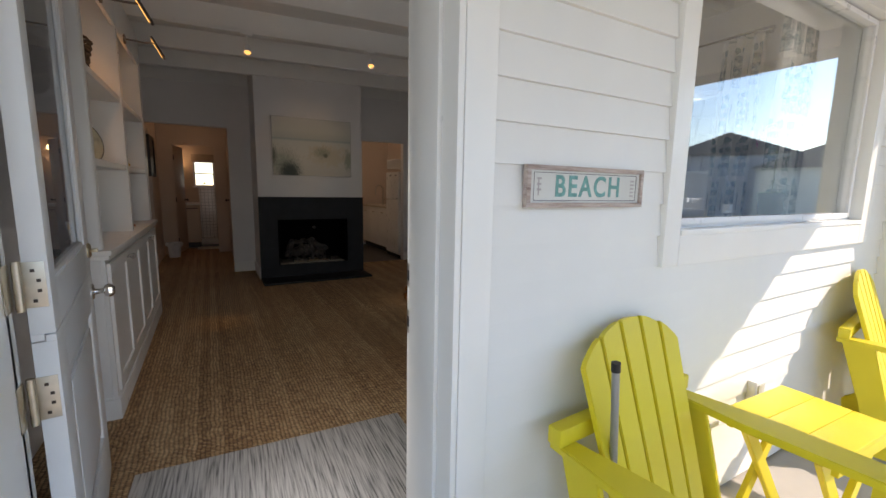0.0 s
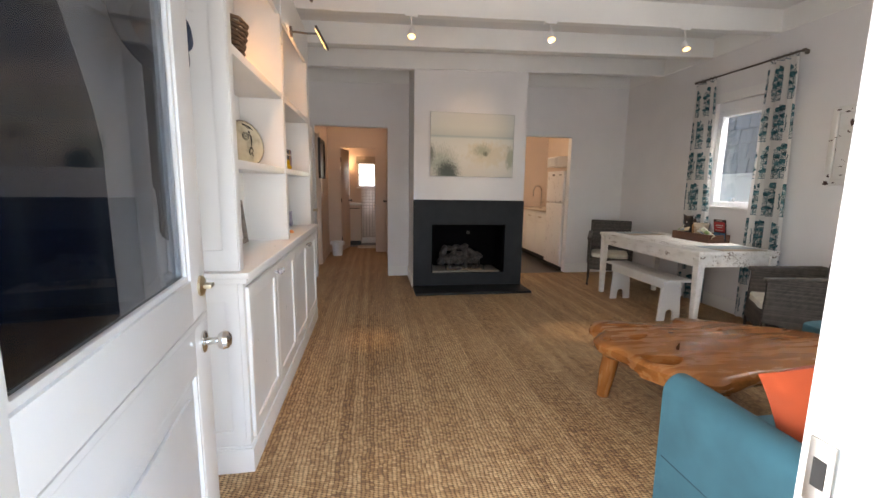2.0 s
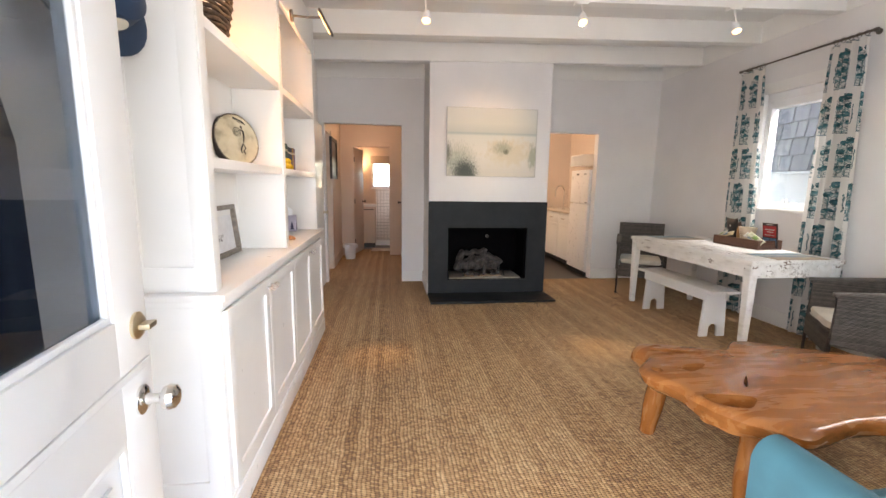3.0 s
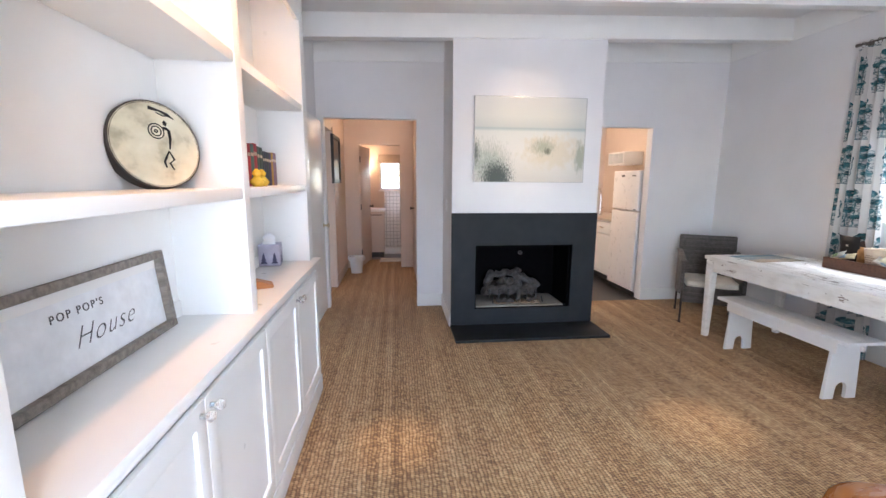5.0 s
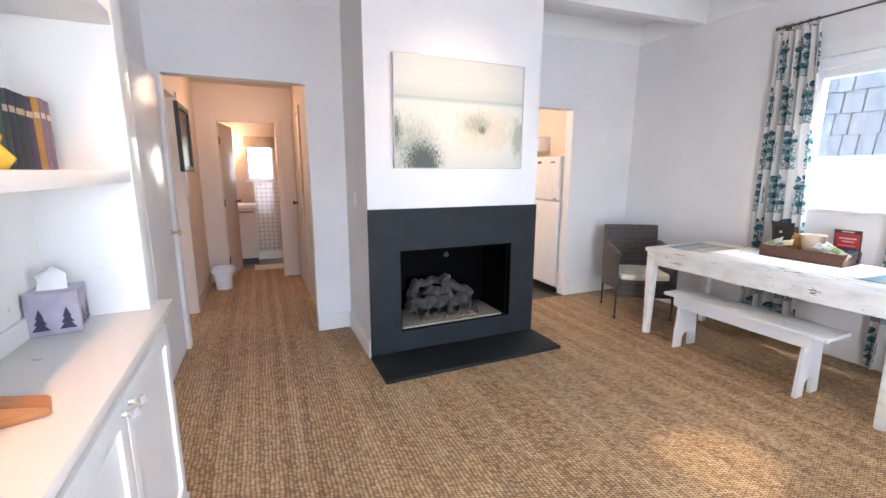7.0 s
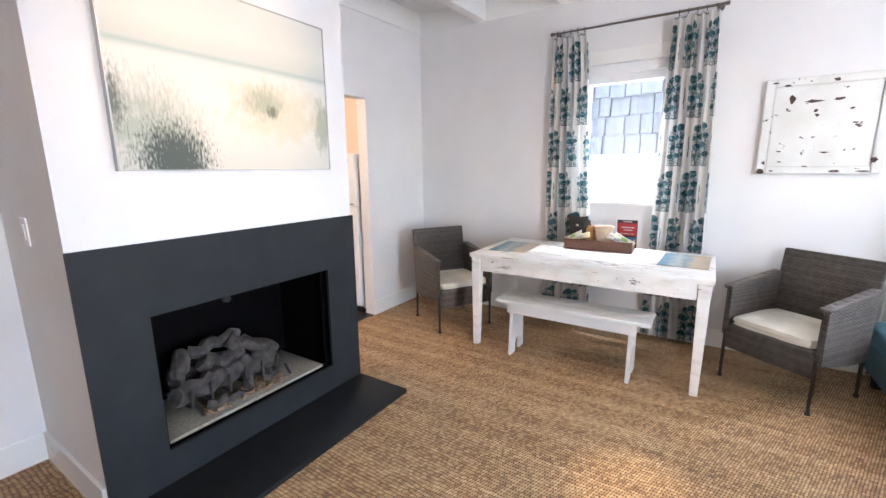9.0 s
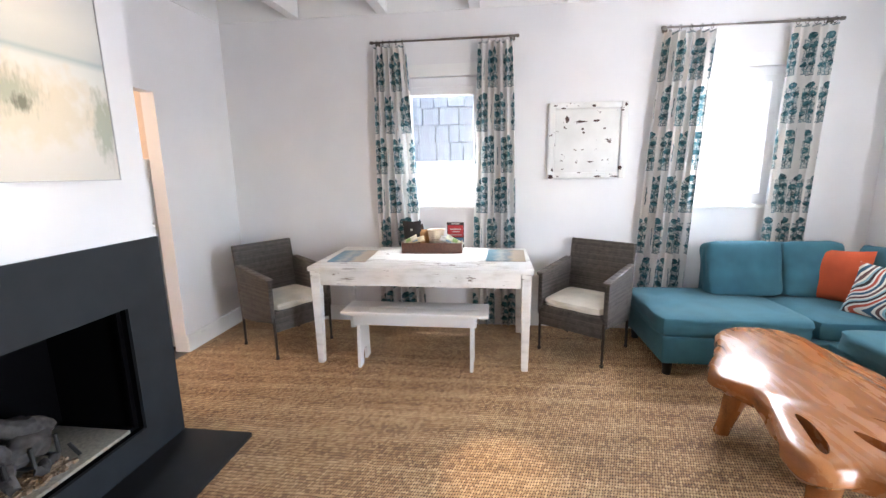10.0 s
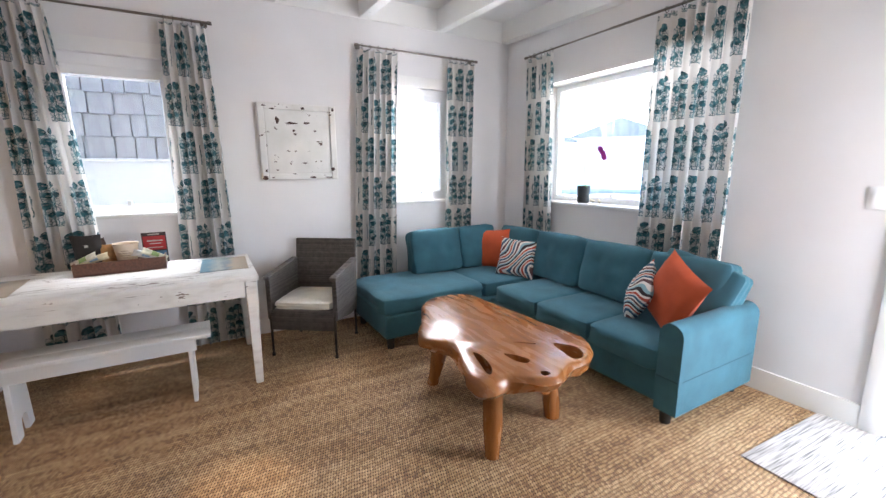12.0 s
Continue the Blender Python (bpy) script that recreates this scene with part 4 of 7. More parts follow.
def wicker_chair():
    """Faces local -y, centred on its seat."""
    t = thing("wicker_armchair", "grey-brown woven wicker dining armchair with cream seat pad", "chair", "wicker armchairs at the dining table")
    w, d = 0.27, 0.25
    part("seat", boxes([(-w + 0.03, w - 0.03, -d, d - 0.02, 0.30, 0.385)], 0.02, 3), M_WICKER, t)
    back = boxes([(-w, w, 0, 0.035, 0.0, 0.50)], 0.014, 3)
    part("backrest", back, M_WICKER, t, at=pose(0, d - 0.03, 0.365, -9, 0, 0))
    for sx in (-1, 1):
        side = [(-d, 0.30), (-d + 0.02, 0.60), (-d, 0.635), (-d + 0.04, 0.655), (0.0, 0.665), (d + 0.02, 0.70), (d - 0.01, 0.36), (d - 0.02, 0.24), (0.05, 0.26)]
        part("arm", prism(side, -0.017, 0.017, 0.008, pose(sx * (w - 0.005), 0, 0, 90, 0, 90)), M_WICKER, t)
        part("armrest", boxes([(sx * (w - 0.005) - 0.028, sx * (w - 0.005) + 0.028, -d - 0.01, d, 0.0, 0.03)], 0.012, 3, pose(0, 0, 0.648, 6, 0, 0)), M_WICKER, t)
        for y in (-d + 0.01, d + 0.0):
            bm = bmesh.new()
            tube(bm, [(sx * (w - 0.012), y * 1.02, 0.0), (sx * (w - 0.012), y, 0.34)], [0.009, 0.012], 10)
            tube(bm, [(sx * (w - 0.012), y * 1.02, 0.0), (sx * (w - 0.012), y * 1.02, 0.02)], 0.014, 10)
            part("leg", bm, M_DARKMETAL, t, "slim dark metal leg")
    part("apron", boxes([(-w + 0.02, w - 0.02, -d - 0.005, -d + 0.015, 0.22, 0.36)], 0.006), M_WICKER, t)
    part("cushion", cushion(0.46, 0.46, 0.06, 0.012, 8), M_CREAM, t, "cream fabric seat pad", pose(0, -0.02, 0.385))
    return t


ch = wicker_chair()
# the first stands in the corner, the second beside the sofa
copy_thing(ch, pose(4.58, 5.16, 0, 0, 0, -125.6))
ch.matrix_basis = pose(4.49, 7.65, 0, 0, 0, -31)


# ---- curtains ----
def curtain(label, at, t0, t1, b0, b1, z0, z1, folds, seed):
    """Local x runs along the wall, +y into the room. t0..t1 is the width at the rod, b0..b1 at the hem."""
    bm = bmesh.new()
    uvl = bm.loops.layers.uv.new("UVMap")
    nx, nz = folds * 10, 26
    rnd = random.Random(seed)
    ph = [rnd.uniform(-0.5, 0.5) for _ in range(6)]
    grid = []
    for j in range(nz + 1):
        s = j / nz
        z = z1 + (z0 - z1) * s
        row = []
        for i in range(nx + 1):
            u = i / nx
            e = s ** 0.8
            x = (t0 + (t1 - t0) * u) * (1 - e) + (b0 + (b1 - b0) * u) * e
            a = 2 * math.pi * folds * u + 0.7 * math.sin(2.1 * s + ph[0] * 6 + u * 5) * s
            amp = 0.026 + 0.014 * s + 0.008 * math.sin(u * 9 + ph[1] * 9)
            y = amp * math.sin(a) + 0.006 * math.sin(2.3 * a + ph[2] * 5 + s * 3) * s
            x += 0.010 * math.cos(a) * (0.4 + s)
            row.append((bm.verts.new((x, y, z)), u * (t1 - t0) * 2.0 + seed * 0.37, z))
        grid.append(row)
    for j in range(nz):
        for i in range(nx):
            q = [grid[j][i], grid[j + 1][i], grid[j + 1][i + 1], grid[j][i + 1]]
            f = bm.faces.new([v[0] for v in q])
            for lp, v in zip(f.loops, q):
                lp[uvl].uv = (v[1], v[2])
    t = thing("curtain", label, "curtain", "printed curtains at the windows", at)
    part("drape", bm, M_CURTAIN, t, smooth=80)
    ring_mesh = None
    for k in range(5):
        x = t0 + (t1 - t0) * (k + 0.5) / 5
        if ring_mesh is None:
            bmr = tube(bmesh.new(), [(0, 0.021 * math.cos(a), 0.021 * math.sin(a)) for a in [2 * math.pi * q / 12 for q in range(13)]], 0.0022, 6, False)
            ring_mesh = mesh_of("ring", bmr, M_DARKMETAL, 60)
        o = new("ring", ring_mesh)
        o.parent, o.location = t, (x, 0, z1 + 0.024)
    return t


def rod(at, length, label):
    t = thing("curtain_rod", label, "curtain rod", "curtain rods", at)
    bm = bmesh.new()
    tube(bm, [(0, 0, 0), (length * 0.52, 0, 0)], 0.0095, 14)
    tube(bm, [(length * 0.5, 0, 0), (length, 0, 0)], 0.0075, 14)
    part("pole", bm, M_STEELD, t)
    for x in (-0.006, length + 0.006):
        part("finial", lathe([(0, -0.016), (0.013, -0.014), (0.014, 0.012), (0.010, 0.016), (0, 0.017)], 16), M_STEELD, t, "", pose(x, 0, 0, 0, 90, 0))
    for x in (0.03, length - 0.03):
        bm = bmesh.new()
        tube(bm, [(x, 0, 0), (x, -0.07, 0)], 0.006, 10)
        tube(bm, [(x, -0.070, 0), (x, -0.078, 0)], 0.022, 16)
        part("bracket", bm, M_STEELD, t)
    return t


M_STEELD = plain("pewter_metal", (0.20, 0.175, 0.155), 0.35, 1.0, 30.0)
E_AT = pose(4.99, 0, 0, 0, 0, 90)   # local x is world y, local y is world -x
rod(pose(4.99, 5.715, 2.535, 0, 0, 90), 1.225, "pewter curtain rod over the dining table window")
rod(pose(4.99, 3.30, 2.535, 0, 0, 90), 1.265, "pewter curtain rod over the corner window")
rod(pose(2.55, 2.89, 2.55), 2.12, "long pewter curtain rod over the picture window")
curtain("white curtain printed with teal trees, drawn aside from the window", E_AT, 6.65, 6.93, 6.50, 6.95, 0.02, 2.505, 6, 1)
curtain("white curtain printed with teal trees hanging beside the table", E_AT, 5.74, 6.03, 5.66, 6.07, 0.02, 2.505, 6, 2)
curtain("white curtain printed with teal trees beside the corner window", E_AT, 4.17, 4.56, 4.26, 4.67, 0.02, 2.505, 7, 3)
curtain("narrow white curtain printed with teal trees near the room corner", E_AT, 3.31, 3.63, 3.36, 3.66, 0.02, 2.505, 5, 4)
curtain("white curtain printed with teal trees in the corner behind the sofa", pose(0, 2.89, 0), 4.28, 4.66, 4.20, 4.62, 0.02, 2.52, 6, 5)
curtain("wide white curtain printed with teal trees behind the sofa arm", pose(0, 2.89, 0), 2.62, 3.24, 2.62, 3.26, 0.02, 2.52, 10, 6)

# ---- wall art ----
m = Mat("chipped_panel", 0.5)
ch1 = m.noise(9.0, m.coord((1, 0.55, 1.2)), 6.0)
ch2 = m.noise(34.0, m.coord((1, 0.7, 1.3)), 4.0)
f = m.ramp(m.math("MULTIPLY", ch1, ch2), [(0.385, (0, 0, 0)), (0.40, (1, 1, 1))])
m.set("Base Color", m.mix(f, m.ramp(m.noise(5.0), [(0.3, (0.66, 0.65, 0.62)), (0.7, (0.80, 0.79, 0.77))]), (0.10, 0.055, 0.045)))
m.bump(m.math("MULTIPLY_ADD", ch2, 0.3, m.noise(30.0)), 0.3, 0.002)
M_TIN = m.m
art = thing("wall_panel", "square chipped white painted tin panel hanging on the wall", "wall art", at=pose(5.07, 5.105, 1.683, 0, 0, -90))
part("panel", boxes([(-0.27, 0.27, -0.030, -0.006, -0.27, 0.27)], 0.012, 3), M_TIN, art)
part("frame", boxes([(-0.323, -0.27, -0.042, 0, -0.318, 0.318), (0.27, 0.323, -0.042, 0, -0.318, 0.318), (-0.27, 0.27, -0.042, 0, 0.265, 0.318), (-0.27, 0.27, -0.042, 0, -0.318, -0.265)], 0.010, 3), M_TIN, art)

rc = random.Random(12)
bm = bmesh.new()
for u, v, w, h in ((-0.17, 0.18, 4.3, 6), (-0.06, 0.16, 11, 2.2), (0.07, 0.165, 7, 2), (-0.04, 0.10, 3.5, 2), (-0.03, 0.07, 2.5, 2.5), (0.14, 0.10, 3, 1.3), (0.165, 0.01, 3.5, 1), (-0.18, 0.105, 2, 1), (0.035, -0.175, 5.5, 1.4), (-0.205, -0.165, 3, 1), (-0.055, -0.268, 4, 1), (-0.195, -0.235, 3, 1), (-0.295, -0.298, 6, 4.5), (-0.235, -0.298, 3, 1.2), (-0.285, -0.24, 2.2, 3), (0.28, -0.23, 3.4, 4.5), (0.10, -0.300, 7, 2), (0.24, -0.300, 10, 1.2), (0.045, 0.285, 3.6, 2.4), (-0.205, 0.268, 4.5, 1.6), (-0.27, 0.292, 4, 1.2), (0.302, 0.288, 2.2, 4)):
    y = -0.0305 if max(abs(u), abs(v)) < 0.265 else -0.0425
    ring = [bm.verts.new((u + w * 0.005 * rc.uniform(0.5, 1.2) * math.cos(a), y, v + h * 0.005 * rc.uniform(0.5, 1.2) * math.sin(a))) for a in [2 * math.pi * k / 11 for k in range(11)]]
    f = bm.faces.new(ring)
    for vv in bmesh.ops.extrude_face_region(bm, geom=[f])["geom"]:
        if isinstance(vv, bmesh.types.BMVert):
            vv.co.y += 0.004
part("chipped_spots", bm, plain("bare_rust", (0.085, 0.045, 0.035), 0.8, 0, 60.0, 0.5), art, "dark brown bare spots", smooth=None)["kind"] = "stuff"


def dune_print():
    m = Mat("dune_print", 0.45)
    sp = m.node("SeparateXYZ", Vector=m.node("TexCoord").outputs["Generated"])
    u, v = sp.outputs[0], sp.outputs[2]
    base = m.ramp(v, [(0.0, (0.58, 0.55, 0.49)), (0.35, (0.66, 0.64, 0.59)), (0.60, (0.60, 0.62, 0.58)), (0.635, (0.36, 0.44, 0.44)), (0.655, (0.50, 0.53, 0.50)), (0.78, (0.60, 0.61, 0.56)), (1.0, (0.60, 0.60, 0.57))])
    gen = m.node("TexCoord").outputs["Generated"]

    def blob(cx, cy, rx, ry, sc, stretch, lo, hi):
        dx = m.math("DIVIDE", m.math("SUBTRACT", u, cx), rx)
        dy = m.math("DIVIDE", m.math("SUBTRACT", v, cy), ry)
        d = m.math("SQRT", m.math("ADD", m.math("MULTIPLY", dx, dx), m.math("MULTIPLY", dy, dy)))
        n = m.node("TexNoise", Vector=m.node("Mapping", Vector=gen, Scale=stretch).outputs[0], Scale=sc, Detail=6.0).outputs[0]
        e = m.math("SUBTRACT", m.math("MULTIPLY_ADD", n, 1.6, 0.2), d)
        return m.ramp(e, [(lo - 0.08, (0, 0, 0)), (hi - 0.22, (1, 1, 1))])

    c = m.mix(blob(0.70, 0.36, 0.33, 0.24, 9.0, (2.0, 1, 1.2), 0.1, 0.75), base, (0.60, 0.55, 0.44))
    c = m.mix(blob(0.62, 0.42, 0.14, 0.13, 11.0, (7.0, 1, 1.4), 0.12, 0.95), c, (0.36, 0.37, 0.28))
    c = m.mix(blob(0.66, 0.37, 0.045, 0.06, 14.0, (6.0, 1, 1.6), 0.2, 0.9), c, (0.16, 0.17, 0.12))
    c = m.mix(blob(0.97, 0.30, 0.08, 0.25, 14.0, (2.6, 1, 0.8), 0.2, 0.8), c, (0.36, 0.38, 0.30))
    c = m.mix(blob(0.12, 0.22, 0.26, 0.33, 10.0, (9.0, 1, 1.6), 0.15, 1.0), c, (0.36, 0.39, 0.33))
    c = m.mix(blob(0.20, 0.05, 0.19, 0.27, 14.0, (9.0, 1, 2.2), 0.2, 0.8), c, (0.045, 0.062, 0.052))
    c = m.mix(blob(0.0, 0.34, 0.07, 0.24, 14.0, (9.0, 1, 2.0), 0.2, 1.0), c, (0.12, 0.14, 0.12))
    m.set("Base Color", c)
    return m.m


pic = thing("dune_picture", "pale beach dune canvas print with grass tufts above the fireplace", "picture", at=pose(2.495, 7.645, 1.81))
part("canvas", boxes([(-0.528, 0.528, -0.030, 0, -0.383, 0.383)]), dune_print(), pic)
part("edge", boxes(wall_cells("x", -0.533, 0.533, -0.033, -0.001, -0.388, 0.388, [(-0.5285, 0.5285, -0.3835, 0.3835)])), plain("silver_edge", (0.45, 0.45, 0.44), 0.35, 0.6), pic)
hp = thing("hall_picture", "dark framed picture on the hall wall", "picture", at=pose(0.43, 9.55, 1.70))
part("frame", boxes(wall_cells("y", -0.33, 0.33, 0, 0.035, -0.31, 0.31, [(-0.28, 0.28, -0.26, 0.26)]), 0.003), M_BLACK, hp)
part("print", boxes([(0.0, 0.015, -0.28, 0.28, -0.26, 0.26)]), plain("dim_print", (0.04, 0.035, 0.03), 0.4), hp)

# ---- track lights and picture lamps ----
spots = []
tr = thing("track_light", "white ceiling track with small warm spotlights", "track light", at=pose(0, 0, 0))
for xa, xb in ((0.95, 4.5),):
    bm = bmesh.new()
    for v in box(bm, xa, xb, 5.975, 6.01, 0, 0.02):
        v.co.z += beam_z(v.co.x) - 0.0215
    part("track", bm, M_TRIM, tr)
for x, z in ((1.575, 2.50), (2.75, 2.56), (4.02, 2.57)):
    zt = beam_z(x) - 0.021
    h = part("spot_head", lathe([(0.0, 0.085), (0.020, 0.085), (0.024, 0.07), (0.030, 0.03), (0.034, 0.0), (0.030, 0.0), (0.026, 0.02), (0.0, 0.022)], 20), M_VINYL, tr, "white spotlight head", pose(x, 5.94, z - 0.03, -28, 8, 0))
    part("bulb", lathe([(0.0, 0.0), (0.022, 0.004), (0.027, 0.012), (0.02, 0.021), (0.0, 0.0215)], 16), M_BULB, h, "glowing warm bulb")
    part("mount", boxes([(x - 0.05, x + 0.05, 5.968, 6.017, zt - 0.018, zt)], 0.004), M_TRIM, tr)
    bm = bmesh.new()
    tube(bm, [(x, 5.99, zt - 0.015), (x, 5.955, z + 0.045)], 0.006, 8)
    part("stem", bm, M_TRIM, tr)
    lamp = new("spot_lamp", bpy.data.lights.new("spot_lamp", "SPOT"))
    lamp.data.energy, lamp.data.color, lamp.data.spot_size, lamp.data.spot_blend, lamp.data.shadow_soft_size = (6.0 if x != 2.75 else 3.5), (1.0, 0.74, 0.45), radians(15 if x != 2.75 else 42), 0.9, 0.02
    lamp.matrix_basis = look((x, 5.92, z - 0.045), (1.24 if x < 2 else 3.05, 5.86, 0), 0) if x != 2.75 else look((x, 5.95, z - 0.045), (2.45, 7.64, 1.9), 0)
for y in (4.87, 5.69):
    t = thing("picture_lamp", "small brass display lamp on an arm above the bookcase", "lamp", "display lamps on the bookcase", pose(0.698, y, 2.36))
    bm = bmesh.new()
    tube(bm, [(0, 0, 0), (0.012, 0, 0)], 0.035, 20)
    part("base", bm, M_STEELD, t)
    bm = bmesh.new()
    tube(bm, [(0.01, 0, 0), (0.12, 0, -0.005), (0.20, 0, 0.0)], 0.007, 10)
    part("arm", bm, M_STEELD, t)
    hd = part("head", boxes([(-0.009, 0.009, -0.028, 0.028, -0.085, 0.085)], 0.007, 3), M_STEELD, t, "", pose(0.215, 0, -0.03, 0, -28, 0))
    part("led", boxes([(-0.0125, -0.0095, -0.019, 0.019, -0.068, 0.068)]), M_BULB, hd, "glowing warm lamp face")
    lamp = new("display_lamp", bpy.data.lights.new("display_lamp", "SPOT"))
    lamp.data.energy, lamp.data.color, lamp.data.spot_size, lamp.data.spot_blend, lamp.data.shadow_soft_size = 1.7, (1.0, 0.52, 0.22), radians(120), 0.6, 0.04
    lamp.matrix_basis = look((0.88, y, 2.32), (0.45, y, 1.95), 0)


def point(name, at, energy, col, r=0.06):
    lamp = new(name, bpy.data.lights.new(name, "POINT"))
    lamp.data.energy, lamp.data.color, lamp.data.shadow_soft_size = energy, col, r
    lamp.location = at


# ceiling lamp added as a source for the hall's warm light
hl = thing("hall_ceiling_lamp", "round frosted flush ceiling lamp added to light the hall", "ceiling lamp", at=pose(0.94, 9.8, 2.42))
part("base", lathe([(0, -0.02), (0.14, -0.02), (0.14, 0), (0, 0)], 24), M_BRASS, hl)
part("shade", lathe([(0.0, -0.09), (0.06, -0.083), (0.11, -0.055), (0.13, -0.02), (0, -0.02)], 24), emitter("frosted_glow", (1.0, 0.80, 0.55), 0.6), hl, "glowing frosted glass shade")
# added fill points without fixtures of their own brighten hall and kitchen
point("hall_fill", (0.94, 9.8, 2.22), 0.26, (1.0, 0.62, 0.36))
point("kitchen_fill", (3.3, 9.7, 2.3), 2.6, (1.0, 0.76, 0.54))
sc = thing("bathroom_sconce", "small bathroom wall sconce with glowing shade", "lamp", at=pose(0.69, 12.30, 1.72))
part("plate", boxes([(-0.04, 0.04, -0.02, 0, -0.06, 0.06)], 0.005), M_CHROME, sc)
part("shade", lathe([(0, -0.05), (0.035, -0.05), (0.045, 0.05), (0, 0.05)], 16), emitter("sconce_glow", (1.0, 0.66, 0.34), 1.5), sc, "glowing shade", pose(0, -0.07, 0))
point("bath_lamp", (0.75, 12.0, 1.9), 0.45, (1.0, 0.62, 0.34))
# added fill for the side room, no fixture
point("bedroom_fill", (-0.8, 8.0, 2.0), 0.8, (1.0, 0.9, 0.8))

# ---- doorway trim and doors beyond ----
structure("trim", "white door casings round the west doorway", "trim", boxes([(X0 - 0.005, X0 + 0.014, 6.83, 6.90, 0, 2.12), (X0 - 0.005, X0 + 0.014, 7.70, 7.78, 0, 2.12), (X0 - 0.005, X0 + 0.014, 6.90, 7.70, 2.05, 2.12)], 0.003), M_TRIM)
sd = thing("side_door", "white panelled interior door standing ajar", "door", at=pose(0.452, 7.71, 0, 0, 0, 179))
part("leaf", boxes([(0, 0.035, -0.66, 0, 0.01, 2.04)], 0.003), M_TRIM, sd)
part("door_knob", lathe([(0, 0), (0.025, 0), (0.01, 0.01), (0.01, 0.03), (0.026, 0.045), (0.02, 0.06), (0, 0.062)], 18), M_BRASS, sd, "", pose(0.0, -0.60, 0.95, 0, -90, 0))
structure("trim", "white casing of the hall closet and side doorway", "trim", boxes([(1.512, 1.53, 9.63, 9.70, 0, 2.1), (1.512, 1.53, 10.42, 10.50, 0, 2.1), (1.512, 1.53, 9.70, 10.42, 2.04, 2.1), (0.43, 0.445, 9.34, 9.42, 0, 2.1), (0.43, 0.445, 8.502, 8.52, 0, 2.1)], 0.003), M_HALL_DIM)
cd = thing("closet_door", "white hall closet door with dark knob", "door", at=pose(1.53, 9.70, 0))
part("leaf", boxes([(-0.012, 0.0, 0.004, 0.716, 0.01, 2.035)], 0.002), M_HALL_DIM, cd)
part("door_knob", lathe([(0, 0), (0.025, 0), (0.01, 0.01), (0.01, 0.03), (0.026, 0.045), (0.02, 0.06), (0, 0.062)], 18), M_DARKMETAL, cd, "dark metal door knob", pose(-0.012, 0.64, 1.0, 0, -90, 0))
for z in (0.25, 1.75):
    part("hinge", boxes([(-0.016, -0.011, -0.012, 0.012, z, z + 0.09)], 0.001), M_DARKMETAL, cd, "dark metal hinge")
structure("trim", "white casing of the bathroom doorway", "trim", boxes([(0.59, 0.66, 10.585, 10.60, 0, 2.06), (1.31, 1.38, 10.585, 10.60, 0, 2.06), (0.66, 1.31, 10.585, 10.60, 1.99, 2.06)], 0.003), M_HALL_DIM)
structure("baseboard", "white hall baseboard", "baseboard", boxes([(0.43, 0.442, 9.42, 10.6, 0, 0.14), (0.445, 0.59, 10.588, 10.60, 0, 0.14), (1.38, 1.512, 10.588, 10.6, 0, 0.14)], 0.002), M_HALL_DIM)
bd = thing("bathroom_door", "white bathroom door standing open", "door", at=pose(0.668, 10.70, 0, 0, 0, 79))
part("leaf", boxes([(0.0, 0.62, 0, 0.035, 0.01, 1.98)], 0.003), M_HALL_DIM, bd)
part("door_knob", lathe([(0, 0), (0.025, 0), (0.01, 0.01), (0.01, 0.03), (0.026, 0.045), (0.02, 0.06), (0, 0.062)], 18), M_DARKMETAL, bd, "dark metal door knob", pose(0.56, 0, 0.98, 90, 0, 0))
for z in (0.2, 0.95, 1.72):
    part("hinge", boxes([(-0.012, 0.004, -0.006, 0.012, z, z + 0.09)], 0.001), M_DARKMETAL, bd, "dark metal hinge")
vt = thing("bathroom_vanity", "white bathroom cabinet with a pale top", "cabinet", at=pose(0.76, 11.5, 0))
part("cabinet", boxes([(-0.35, 0.25, 0, 0.5, 0.10, 0.86)], 0.004), M_HALL_DIM, vt)
part("top", boxes([(-0.36, 0.27, -0.015, 0.51, 0.86, 0.90)], 0.005), M_TRIM, vt)
part("toe_kick", boxes([(-0.34, 0.24, 0.04, 0.5, 0, 0.10)]), M_DARKFLOOR, vt)
part("towel_bar", tube(bmesh.new(), [(-0.2, -0.03, 0.80), (0.22, -0.03, 0.80)], 0.008, 8), M_DARKMETAL, vt, "dark metal rail")
sh = structure("shower_tile_wall", "glossy white hexagon tiled shower wall", "wall", boxes([(1.0, 1.79, 12.27, 12.299, 0, 1.22)]), None)
m = Mat("white_hex_tile", 0.12)
vv = m.node("TexVoronoi", {"feature": "DISTANCE_TO_EDGE"}, Vector=m.coord(), Scale=14.0, Randomness=0.0).outputs[0]
m.set("Base Color", m.ramp(vv, [(0.03, (0.3, 0.28, 0.26)), (0.06, (0.72, 0.70, 0.66))]))
sh.data.materials.clear(), sh.data.materials.append(m.bump(vv, 0.5, 0.003).m)
thing("shower_curb", "white shower curb", "curb", at=pose(1.35, 11.9, 0), bm=boxes([(-0.35, 0.44, -0.05, 0.05, 0, 0.12)], 0.01), material=M_TRIM)
thing("bath_mat", "white cotton bath mat on the floor", "mat", at=pose(1.16, 11.2, 0.001), bm=boxes([(-0.22, 0.22, -0.14, 0.16, 0, 0.016)], 0.006), material=M_CREAM)
# white cloth coloured tan for the dimness round the window
thing("blind", "white fabric roller blind over the bathroom window", "blind", at=pose(1.125, 12.28, 1.80), bm=boxes([(-0.23, 0.23, -0.02, 0.0, -0.03, 0.14)], 0.006), material=fabric("blind_white_dimmed", (0.40, 0.33, 0.27)))

